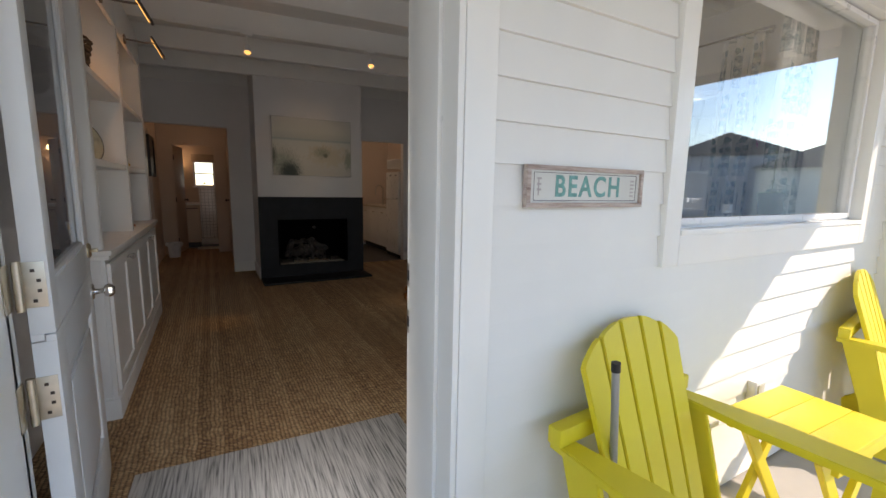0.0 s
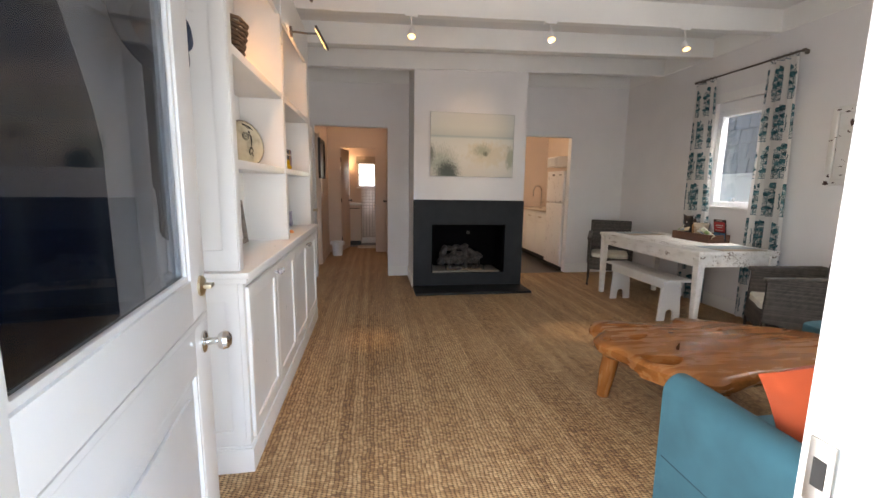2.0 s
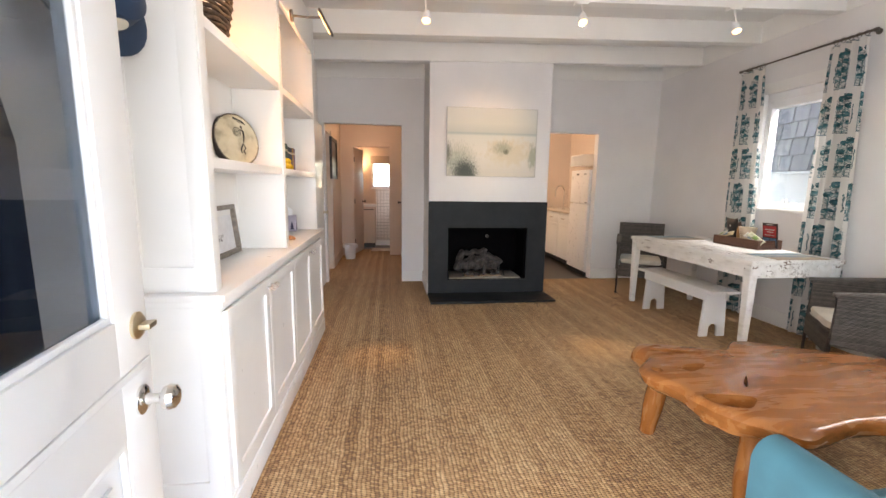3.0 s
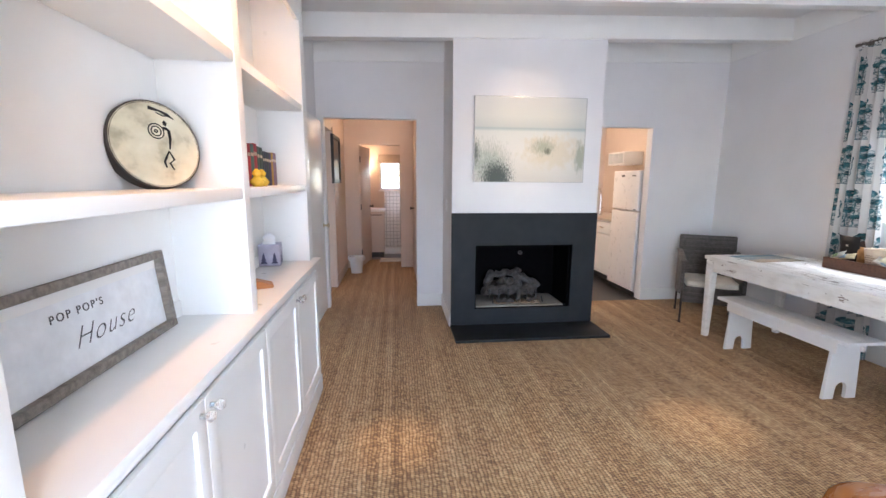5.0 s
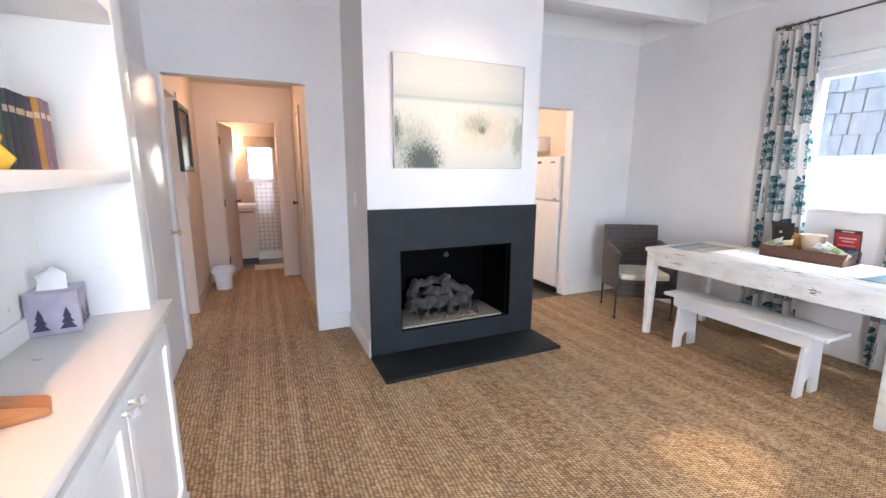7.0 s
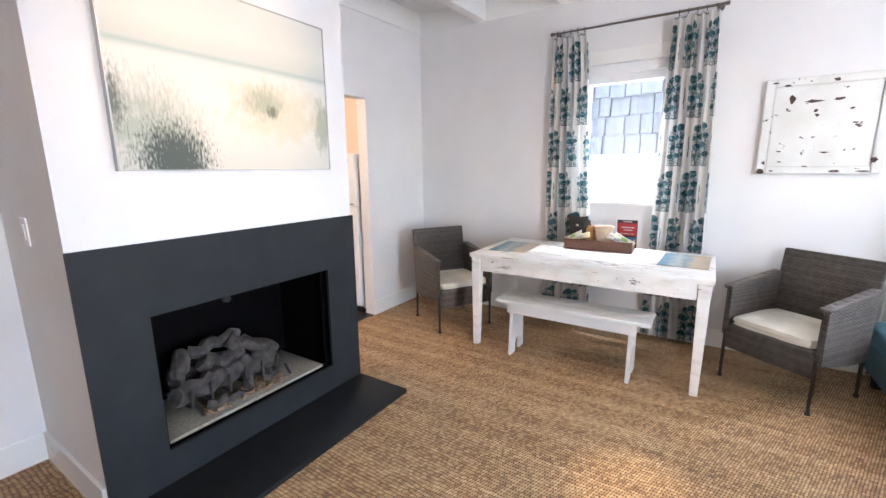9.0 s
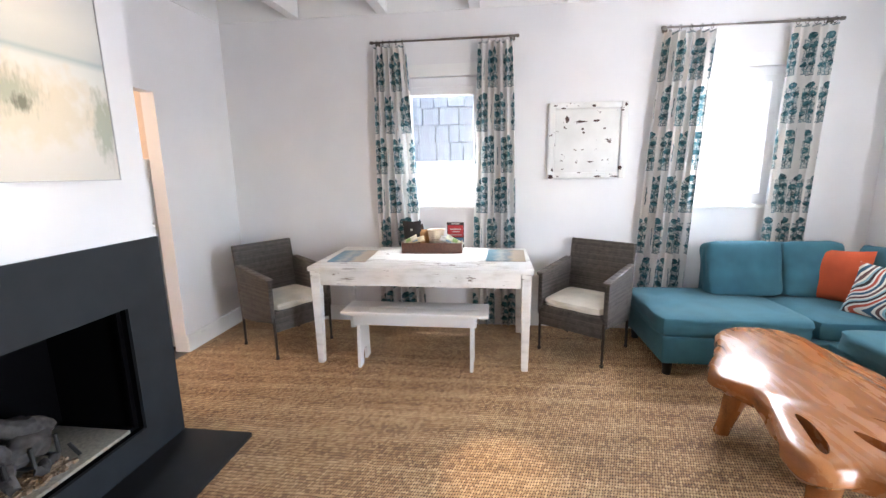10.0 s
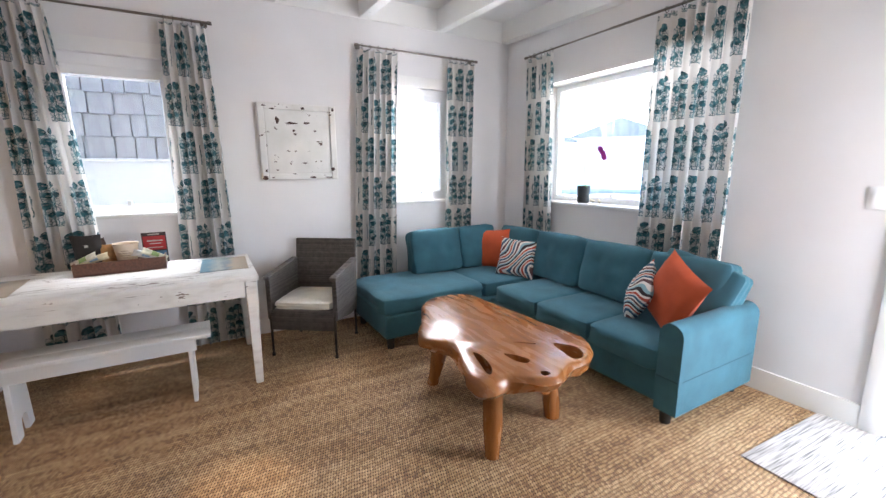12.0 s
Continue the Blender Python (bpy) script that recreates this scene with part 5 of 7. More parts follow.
# waste bin with liner
wb = thing("waste_bin", "small white plastic waste bin with a folded liner", "waste bin", at=pose(0.61, 10.23, 0))
part("bin", lathe([(0, 0.0), (0.085, 0.0), (0.105, 0.25), (0.108, 0.26), (0.100, 0.26), (0.08, 0.01), (0, 0.012)], 24), M_VINYL, wb)
bm = bmesh.new()
rings = []
for rr, z in ((0.098, 0.20), (0.102, 0.262), (0.122, 0.262), (0.135, 0.225), (0.128, 0.20)):
    rings.append([bm.verts.new(((rr + 0.008 * math.sin(5 * a) * (z < 0.25)) * math.cos(a), (rr + 0.008 * math.sin(7 * a)) * math.sin(a), z + 0.012 * math.sin(4 * a) * (z < 0.25))) for a in [2 * math.pi * j / 28 for j in range(28)]])
for r, s in zip(rings, rings[1:]):
    for j in range(28):
        bm.faces.new((r[j], r[(j + 1) % 28], s[(j + 1) % 28], s[j]))
part("liner", bm, M_VINYL, wb, "white plastic bin liner")

# ---- kitchen ----
fr = thing("refrigerator", "white enamel top-freezer refrigerator in the kitchen", "refrigerator", at=pose(4.17, 8.535, 0))
part("body", boxes([(0.05, 0.66, 0.0, 0.60, 0.03, 1.57)], 0.01), M_FRIDGE, fr)
dr = part("freezer_door", boxes([(0.0, 0.05, 0.0, 0.60, 1.075, 1.57)], 0.014, 3), M_FRIDGE, fr)
part("handle", boxes([(-0.012, 0.002, 0.03, 0.075, 1.085, 1.10)], 0.004), plain("grey_handle", (0.25, 0.25, 0.25), 0.4), dr, "grey recessed grip")
d2 = part("fridge_door", boxes([(0.0, 0.05, 0.0, 0.60, 0.07, 1.06)], 0.014, 3), M_FRIDGE, fr)
part("badge", boxes([(-0.003, 0.001, 0.08, 0.16, 1.50, 1.515)]), plain("badge_grey", (0.12, 0.12, 0.13), 0.3, 0.5), dr, "small dark maker's badge")
part("badge", boxes([(-0.003, 0.001, 0.33, 0.40, 1.495, 1.52)]), plain("badge_black", (0.03, 0.03, 0.04), 0.3, 0.3), dr, "small dark sticker")
part("grille", boxes([(0.02, 0.5, 0.01, 0.59, 0.0, 0.05)]), M_BLACK, fr, "black bottom grille")
kc = thing("kitchen_cabinet", "white kitchen base cabinet with a drawer", "kitchen cabinet", at=pose(4.22, 9.20, 0))
part("carcass", boxes([(0.02, 0.6, 0.0, 1.5, 0.1, 0.88)], 0.002), M_TRIM, kc)
part("toe_kick", boxes([(0.07, 0.6, 0.0, 1.5, 0, 0.10)]), M_BLACK, kc)
for k in range(3):
    d = part("drawer", boxes([(0, 0.019, 0.01 + 0.5 * k, 0.49 + 0.5 * k, 0.70, 0.86)], 0.003), M_TRIM, kc)
    part("handle", boxes([(-0.025, -0.015, 0.19 + 0.5 * k, 0.31 + 0.5 * k, 0.775, 0.79), (-0.016, 0.002, 0.20 + 0.5 * k, 0.21 + 0.5 * k, 0.778, 0.788), (-0.016, 0.002, 0.29 + 0.5 * k, 0.30 + 0.5 * k, 0.778, 0.788)], 0.002), M_CHROME, d, "chrome bar handle")
    part("door", boxes([(0, 0.019, 0.01 + 0.5 * k, 0.06 + 0.5 * k, 0.115, 0.685), (0, 0.019, 0.44 + 0.5 * k, 0.49 + 0.5 * k, 0.115, 0.685), (0, 0.019, 0.06 + 0.5 * k, 0.44 + 0.5 * k, 0.635, 0.685), (0, 0.019, 0.06 + 0.5 * k, 0.44 + 0.5 * k, 0.115, 0.165), (0, 0.010, 0.06 + 0.5 * k, 0.44 + 0.5 * k, 0.165, 0.635)], 0.002), M_TRIM, kc)
thing("worktop", "pale stone kitchen worktop", "worktop", at=pose(4.20, 9.19, 0.88), bm=boxes([(0, 0.64, 0, 1.54, 0, 0.035)], 0.004), material=plain("pale_stone", (0.55, 0.48, 0.40), 0.3))
fc = thing("faucet", "tall chrome spring kitchen faucet", "faucet", at=pose(4.42, 9.95, 0.915))
bm = bmesh.new()
tube(bm, [(0, 0, 0), (0, 0, 0.03)], 0.028, 16)
tube(bm, [(0, 0, 0.03), (0, 0, 0.32)] + [(-0.09 + 0.09 * math.cos(a), -0.02 * (1 - math.cos(a)), 0.32 + 0.10 * math.sin(a)) for a in [math.pi * k / 10 for k in range(1, 11)]] + [(-0.18, -0.04, 0.22)], 0.011, 10)
part("spout", bm, M_CHROME, fc)
part("lever", tube(bmesh.new(), [(0, -0.02, 0.10), (0, -0.10, 0.13)], 0.006, 8), M_CHROME, fc)
ks = thing("plate_rack", "white wooden wall shelf rack in the kitchen", "shelf", at=pose(4.55, 9.6, 1.68))
part("shelf", boxes([(0, 0.30, 0, 0.45, 0, 0.02), (0, 0.30, 0, 0.45, 0.17, 0.19)], 0.003), M_TRIM, ks)
for k in range(4):
    part("divider", boxes([(0, 0.30, 0.145 * k, 0.145 * k + 0.015, 0.02, 0.17)]), M_TRIM, ks)

# ---- fire logs ----
M_LOG = plain("ceramic_log", (0.085, 0.076, 0.073), 0.9, 0, 22.0, 0.75)
gl = thing("gas_fire_logs", "grey ceramic gas fire logs on a black grate", "fire logs", at=pose(2.47, 7.86, 0.184))
part("ember_bed", boxes([(-0.45, 0.45, -0.19, 0.22, 0.0, 0.018)], 0.006), plain("pale_sand", (0.30, 0.27, 0.22), 0.95, 0, 60.0, 0.35), gl, "pale sand bed")
rl = random.Random(4)
logs = [((-0.35, -0.03, 0.125), (-0.10, -0.03, 0.145), 0.052), ((-0.12, -0.02, 0.14), (0.20, -0.03, 0.135), 0.055), ((-0.31, 0.03, 0.16), (-0.245, 0.07, 0.30), 0.042), ((-0.01, 0.06, 0.29), (0.24, -0.01, 0.17), 0.042), ((-0.20, 0.10, 0.27), (0.07, 0.08, 0.31), 0.033), ((0.01, 0.05, 0.29), (0.035, -0.05, 0.15), 0.036), ((-0.28, 0.15, 0.15), (0.26, 0.15, 0.15), 0.055), ((-0.16, 0.06, 0.22), (-0.02, 0.02, 0.20), 0.045), ((-0.01, -0.12, 0.045), (0.03, -0.05, 0.12), 0.024), ((-0.22, -0.10, 0.045), (-0.06, -0.12, 0.045), 0.022), ((0.10, -0.10, 0.045), (0.20, -0.06, 0.05), 0.020)]
for a, b, r in logs:
    bm = bmesh.new()
    n = 9
    pts = [Vector(a).lerp(Vector(b), k / (n - 1)) + Vector((0, 0.012 * math.sin(k * 1.3 + r * 90), 0.012 * math.sin(k * 1.9 + r * 40))) for k in range(n)]
    tube(bm, pts, [r * (0.86 + 0.25 * rl.random()) for _ in pts], 10)
    for v in bm.verts:
        v.co += Vector((noise.noise(v.co * 25), noise.noise(v.co * 25 + Vector((9, 0, 0))), noise.noise(v.co * 25 + Vector((0, 9, 0))))) * 0.007
    part("log", bm, M_LOG, gl)
for k in range(6):
    x = -0.295 + 0.098 * k
    part("grate_bar", tube(bmesh.new(), [(x, -0.094, 0.165), (x, -0.098, 0.078), (x, -0.06, 0.066), (x, 0.18, 0.066)], 0.0085, 8), M_BLACK, gl, "black iron grate bar")
for x in (-0.26, 0.26):
    part("grate_leg", tube(bmesh.new(), [(x, -0.12, 0.018), (x, -0.07, 0.072)], 0.008, 8), M_BLACK, gl, "black iron grate leg")
bm = bmesh.new()
for k in range(220):
    x, y = rl.uniform(-0.24, 0.22), rl.uniform(-0.15, -0.02)
    s = rl.uniform(0.005, 0.012)
    box(bm, -s, s, -s, s, 0, s * 1.3, pose(x, y, 0.018, rl.uniform(-20, 20), rl.uniform(-20, 20), rl.uniform(0, 90)))
emb = part("ember", bm, plain("ember_glass", (0.42, 0.30, 0.20), 0.25, 0.2, 90.0, 0.6), gl, "brown and grey ember chips")
emb["kind"] = "stuff"

# ---- things in the bookcase ----
CT = 0.93
wf = wood("weathered_wood", (0.13, 0.11, 0.095), (0.27, 0.235, 0.20), 5.0, 0.7)
pf = thing("framed_sign", "grey wooden framed white sign leaning on the bookcase counter", "framed sign", at=pose(0.476, 4.845, CT + 0.002, 0, -6, 0))
L, H = 0.40, 0.265
part("frame", boxes([(-0.03, 0, -L, L, 0, 0.024)], 0.002), wf, pf)
part("frame", boxes([(-0.03, 0, -L, L, H - 0.024, H)], 0.002), wf, pf)
for s in (-1, 1):
    part("frame", boxes([(-0.03, 0, min(s * L, s * (L - 0.024)), max(s * L, s * (L - 0.024)), 0.024, H - 0.024)], 0.002), wf, pf)
part("board", boxes([(-0.028, -0.022, -L + 0.024, L - 0.024, 0.024, H - 0.024)]), plain("white_board", (0.80, 0.82, 0.84), 0.6), pf, "white board")
M_INK = plain("grey_ink", (0.08, 0.08, 0.085), 0.7)


def lettering(name, body, size, at, mat, parent, depth=0.0006, shear=0.0, space=1.0, label="", bold=0.0):
    cu = bpy.data.curves.new(name, "FONT")
    cu.body, cu.size, cu.extrude, cu.align_x, cu.align_y, cu.shear, cu.space_character = body, size, depth, "CENTER", "CENTER", shear, space
    cu.offset = bold
    tmp = bpy.data.objects.new("tmp", cu)
    scene.collection.objects.link(tmp)
    me = bpy.data.meshes.new_from_object(tmp.evaluated_get(bpy.context.evaluated_depsgraph_get()))
    bpy.data.objects.remove(tmp)
    me.materials.clear(), me.materials.append(mat)
    ob = new(name, me)
    ob.parent, ob.matrix_basis = parent, at
    return tagged(ob, label)


TXT = pose(0, 0, 0, 90, 0, 90)
lettering("lettering", "POP POP'S", 0.030, pose(-0.0212, 0.02, 0.175) @ TXT, M_INK, pf, space=1.35, label="dark grey printed capitals")
lettering("lettering", "House", 0.080, pose(-0.0212, 0.10, 0.105) @ TXT, M_INK, pf, shear=0.55, space=1.15, label="dark grey handwritten word", bold=-0.0019)

m = Mat("drum_skin", 0.6)
m.set("Base Color", m.ramp(m.noise(9.0), [(0.3, (0.30, 0.26, 0.17)), (0.5, (0.62, 0.56, 0.40)), (0.75, (0.72, 0.67, 0.52))]))
d = thing("frame_drum", "round hide frame drum painted with a small dark symbol", "drum", at=pose(0.515, 5.155, 1.405 + 0.134) @ pose(0, 0, 0, 0, 0, -32) @ pose(0, 0, 0, 0, 80, 0) @ Matrix.Scale(0.80, 4))
part("rim", lathe([(0.150, -0.055), (0.168, -0.055), (0.170, -0.002), (0.16, 0.001), (0.150, -0.01)], 48), plain("drum_rim", (0.035, 0.022, 0.016), 0.5), d, "dark brown wooden rim")
part("skin", lathe([(0.0, 0.001), (0.163, 0.0005), (0.169, -0.004), (0.0, -0.006)], 48), m.m, d, "pale mottled hide skin")
# local: x points down, y sideways, z out of the skin
M_MARK = plain("drum_ink", (0.015, 0.012, 0.010), 0.6)
zz = 0.0022


def stroke(pts, r):
    wide = [1.2 * q for q in r] if isinstance(r, list) else 1.2 * r
    return tube(bmesh.new(), [(1.3 * a, 1.3 * b - 0.008, zz) for a, b in pts], wide, 6)


part("painted_mark", stroke([(-0.070, 0.035), (-0.066, 0.041), (-0.060, 0.037)], 0.0055), M_MARK, d)
part("painted_mark", stroke([(-0.052, 0.030), (-0.050, 0.040), (-0.044, 0.047), (-0.020, 0.047), (0.012, 0.040)], [0.003, 0.005, 0.005, 0.0045, 0.002]), M_MARK, d)
part("painted_mark", stroke([(0.018, 0.036), (0.035, 0.026), (0.050, 0.017), (0.068, 0.020)], [0.002, 0.0035, 0.0035, 0.002]), M_MARK, d)
part("painted_mark", stroke([(0.020, 0.037), (0.043, 0.047), (0.055, 0.032), (0.074, 0.041)], [0.002, 0.003, 0.003, 0.002]), M_MARK, d)
for r in (0.022, 0.014, 0.004):
    part("painted_mark", stroke([(-0.040 + r * math.cos(a), 0.010 + r * math.sin(a)) for a in [2 * math.pi * k / 20 for k in range(21)]], 0.0018), M_MARK, d)
part("painted_mark", stroke([(-0.108, 0.0), (-0.102, 0.03), (-0.094, 0.05), (-0.080, 0.07)], [0.006, 0.003, 0.005, 0.001]), M_MARK, d)
part("painted_mark", stroke([(-0.096, 0.02), (-0.088, 0.04), (-0.09, 0.06)], 0.0018), M_MARK, d)

# woven basket
bk = thing("wicker_basket", "dark woven twig basket on the top shelf", "basket", at=pose(0.535, 4.70, 1.873))
bm = bmesh.new()
for k in range(11):
    z = 0.008 + k * 0.0175
    rr = 0.118 + 0.035 * (k / 10)
    pts = []
    for j in range(41):
        a = 2 * math.pi * j / 40
        rad = rr + 0.004 * math.sin(10 * a + math.pi * k)
        pts.append((rad * 0.85 * math.cos(a), rad * 1.05 * math.sin(a), z + 0.003 * math.sin(7 * a + k)))
    tube(bm, pts, 0.0088, 6, False)
part("weave", bm, plain("dark_twig", (0.085, 0.060, 0.042), 0.85, 0, 50.0, 0.7), bk, smooth=60)
part("bottom", lathe([(0, 0), (0.115, 0), (0.115, 0.01), (0, 0.01)], 24), plain("dark_twig_base", (0.06, 0.042, 0.03), 0.85), bk)
part("handle", tube(bmesh.new(), [(0, -0.155, 0.18), (0, -0.15, 0.23), (0, -0.10, 0.26), (0, -0.06, 0.24), (0, -0.10, 0.19)], 0.007, 8), plain("dark_twig_h", (0.06, 0.042, 0.03), 0.85), bk)

# books
cols = [(0.42, 0.03, 0.045), (0.38, 0.03, 0.04), (0.06, 0.15, 0.13), (0.36, 0.035, 0.045), (0.04, 0.10, 0.08), (0.03, 0.07, 0.06), (0.025, 0.05, 0.06), (0.02, 0.03, 0.06), (0.02, 0.04, 0.05), (0.05, 0.04, 0.10), (0.42, 0.25, 0.05), (0.22, 0.15, 0.24), (0.20, 0.16, 0.22)]
y = 5.685
rb = random.Random(8)
for k, c in enumerate(cols):
    wd = rb.uniform(0.038, 0.050) if k < 6 else rb.uniform(0.024, 0.040)
    ht, dp = (0.192 if k < 6 else 0.168) + rb.uniform(-0.008, 0.008), rb.uniform(0.125, 0.14)
    if y + wd > 6.26:
        break
    cn = ("red", "red", "dark green", "red", "green", "green", "navy", "navy", "teal", "purple", "gold", "lilac", "lilac")[k]
    b = thing("book", f"{cn} clothbound book standing in a row on the shelf", "book", "books on the bookcase shelf", pose(0.585, y + wd / 2, 1.4035, 0, 0, rb.uniform(-2, 2)))
    part("cover", boxes([(-dp, 0, -wd / 2, -wd / 2 + 0.003, 0, ht), (-dp, 0, wd / 2 - 0.003, wd / 2, 0, ht), (-0.003, 0.003, -wd / 2, wd / 2, 0, ht)], 0.0012), plain("cloth_" + cn.replace(" ", "_"), c, 0.7, 0, 60.0, 0.3), b)
    part("pages", boxes([(-dp + 0.004, -0.004, -wd / 2 + 0.0031, wd / 2 - 0.0031, 0.004, ht - 0.004)]), plain("paper_pages", (0.62, 0.57, 0.46), 0.9), b, "cream page block")
    part("spine_band", boxes([(0.003, 0.0036, -wd / 2 + 0.003, wd / 2 - 0.003, ht * 0.72, ht * 0.80)]), M_BRASS, b, "gilt band")
    y += wd + 0.002
# yellow ceramic pair of birds
dk = thing("yellow_figurine", "small yellow ceramic ducks in front of the books", "figurine", at=pose(0.63, 5.74, 1.4035))
for dy_ in (-0.035, 0.035):
    bm = bmesh.new()
    tube(bm, [(0.0, dy_, 0.0), (0, dy_, 0.02), (0, dy_, 0.045)], [0.018, 0.032, 0.014], 14)
    tube(bm, [(0, dy_, 0.04), (0, dy_ - 0.004, 0.060), (0, dy_ - 0.004, 0.078)], [0.012, 0.020, 0.006], 14)
    part("bird", bm, plain("yellow_glaze", (0.75, 0.50, 0.04), 0.25, 0, 30.0, 0.3), dk, smooth=80)
tb = thing("tissue_box", "lilac and white tissue box printed with dark fir trees", "tissue box", at=pose(0.49, 6.30, CT + 0.001, 0, 0, 8))
part("box", boxes([(-0.06, 0.06, -0.06, 0.06, 0, 0.125)], 0.002), plain("lilac_card", (0.50, 0.47, 0.58), 0.6, 0, 14.0, 0.35), tb)
bm = bmesh.new()
for k, (yy, s) in enumerate(((-0.03, 1.0), (0.028, 1.15), (0.0, 0.6))):
    for j in range(3):
        a = bm.verts.new((0.0608, yy - (0.020 - 0.005 * j) * s, 0.015 + 0.018 * j * s))
        b = bm.verts.new((0.0608, yy + (0.020 - 0.005 * j) * s, 0.015 + 0.018 * j * s))
        c = bm.verts.new((0.0608, yy, 0.045 + 0.018 * j * s))
        bm.faces.new((a, b, c))
for yy in (-0.03, 0.03):
    for j in range(3):
        a, b, c = [bm.verts.new(p) for p in ((yy - 0.02 + 0.005 * j, -0.0608, 0.015 + 0.018 * j), (yy + 0.02 - 0.005 * j, -0.0608, 0.015 + 0.018 * j), (yy, -0.0608, 0.045 + 0.018 * j))]
        bm.faces.new((a, b, c))
part("printed_trees", bm, plain("tree_ink", (0.05, 0.045, 0.10), 0.6), tb, "dark printed fir trees")
bm = bmesh.new()
rings = [[bm.verts.new((0.03 * s * math.cos(a) * (1 + 0.5 * math.sin(3 * a + s * 4)), 0.012 * s * math.sin(a) + 0.01 * math.sin(s * 5), 0.125 + z)) for a in [2 * math.pi * j / 14 for j in range(14)]] for s, z in ((1.0, 0.0), (0.8, 0.025), (0.9, 0.045), (0.2, 0.065))]
for r, s in zip(rings, rings[1:]):
    for j in range(14):
        bm.faces.new((r[j], r[(j + 1) % 14], s[(j + 1) % 14], s[j]))
part("tissue", bm, M_VINYL, tb, "white paper tissue", smooth=80)
thing("wooden_holder", "small orange brown wooden card holder on the counter", "holder", at=pose(0.53, 5.75, CT + 0.001, 0, 0, 20), bm=prism([(0, 0), (0.12, 0), (0.12, 0.015), (0.02, 0.05)], 0, 0.07, 0.003, pose(0, 0, 0, 90, 0, 0)), material=wood("orange_wood", (0.35, 0.13, 0.04), (0.50, 0.22, 0.08)))

# ---- hooks with hats and scarves behind the door ----
hk = thing("coat_hooks", "white hook rail behind the entrance door", "hook rail", at=pose(0.415, 3.62, 1.86))
part("rail", boxes([(0, 0.018, -0.42, 0.42, -0.04, 0.04)], 0.004), M_TRIM, hk)
for yy in (-0.35, 0.0, 0.38):
    part("hook", tube(bmesh.new(), [(0.015, yy, 0.0), (0.05, yy, -0.01), (0.06, yy, 0.03)], 0.006, 8), M_STEELD, hk, "metal hook")


def hanging(name, label, cat, x, y, z0, z1, w, mat, t=0.035, seed=1):
    bm = bmesh.new()
    n, k = 22, 14
    front, backr = [], []
    for j in range(k + 1):
        s = j / k
        ww = w * (0.35 + 0.65 * min(1, s * 3.0) ** 0.7)
        rowf, rowb = [], []
        for i in range(n + 1):
            u = 2 * i / n - 1
            yy = y + ww / 2 * u
            d = t * (0.5 + 0.5 * math.sin(9 * u + seed + s * 2)) * (0.4 + 0.6 * s) + 0.012
            rowf.append(bm.verts.new((x + d, yy, z1 + (z0 - z1) * s + 0.01 * math.sin(5 * u + seed) * s)))
            rowb.append(bm.verts.new((x + 0.002, yy, z1 + (z0 - z1) * s)))
        front.append(rowf), backr.append(rowb)
    for g in (front, backr):
        for j in range(k):
            for i in range(n):
                bm.faces.new((g[j][i], g[j][i + 1], g[j + 1][i + 1], g[j + 1][i]))
    for j in range(k):
        for i in (0, n):
            bm.faces.new((front[j][i], front[j + 1][i], backr[j + 1][i], backr[j][i]))
    for i in range(n):
        bm.faces.new((front[0][i], front[0][i + 1], backr[0][i + 1], backr[0][i])), bm.faces.new((front[k][i], front[k][i + 1], backr[k][i + 1], backr[k][i]))
    return thing(name, label, cat, at=pose(0, 0, 0), bm=bm, material=mat, smooth=70)


# added dark cloth filling the view behind the door glass, so reflections show
hanging("navy_backing", "navy cloth added behind the door as dark backing for its glass", "towel", 0.44, 3.47, 0.35, 1.98, 0.84, M_NAVY, 0.05, 1)
sf = hanging("fringed_scarf", "dark green and navy knitted scarf with a long fringe", "scarf", 0.49, 4.12, 1.28, 1.90, 0.08, fabric("scarf_green", (0.016, 0.036, 0.040)), 0.03, 4)
bm = bmesh.new()
for k in range(46):
    yy, xx = 4.085 + 0.07 * rb.random(), 0.495 + 0.035 * rb.random()
    tube(bm, [(xx, yy, 1.30), (xx + 0.004, yy + rb.uniform(-0.006, 0.006), 1.18), (xx, yy + rb.uniform(-0.01, 0.01), 1.09 + 0.04 * rb.random())], 0.0035, 5)
fr_ = part("fringe", bm, fabric("fringe_green", (0.014, 0.030, 0.036)), sf, "long twisted fringe")
fr_["kind"] = "stuff"
ht = thing("navy_hat", "dark navy felt hat with a pale round patch", "hat", at=pose(0.53, 4.09, 1.80, 0, 74, -20))
part("crown", lathe([(0, 0.11), (0.05, 0.108), (0.085, 0.08), (0.092, 0.01), (0.15, 0.0), (0.152, -0.006), (0.09, -0.004), (0.0, -0.004)], 28), M_NAVY, ht)
part("patch", lathe([(0.020, 0.0), (0.027, 0.0), (0.027, 0.003), (0.020, 0.003)], 24), M_CREAM, ht, "pale round patch", pose(0.088, 0.0, 0.045, 0, 85, 0))

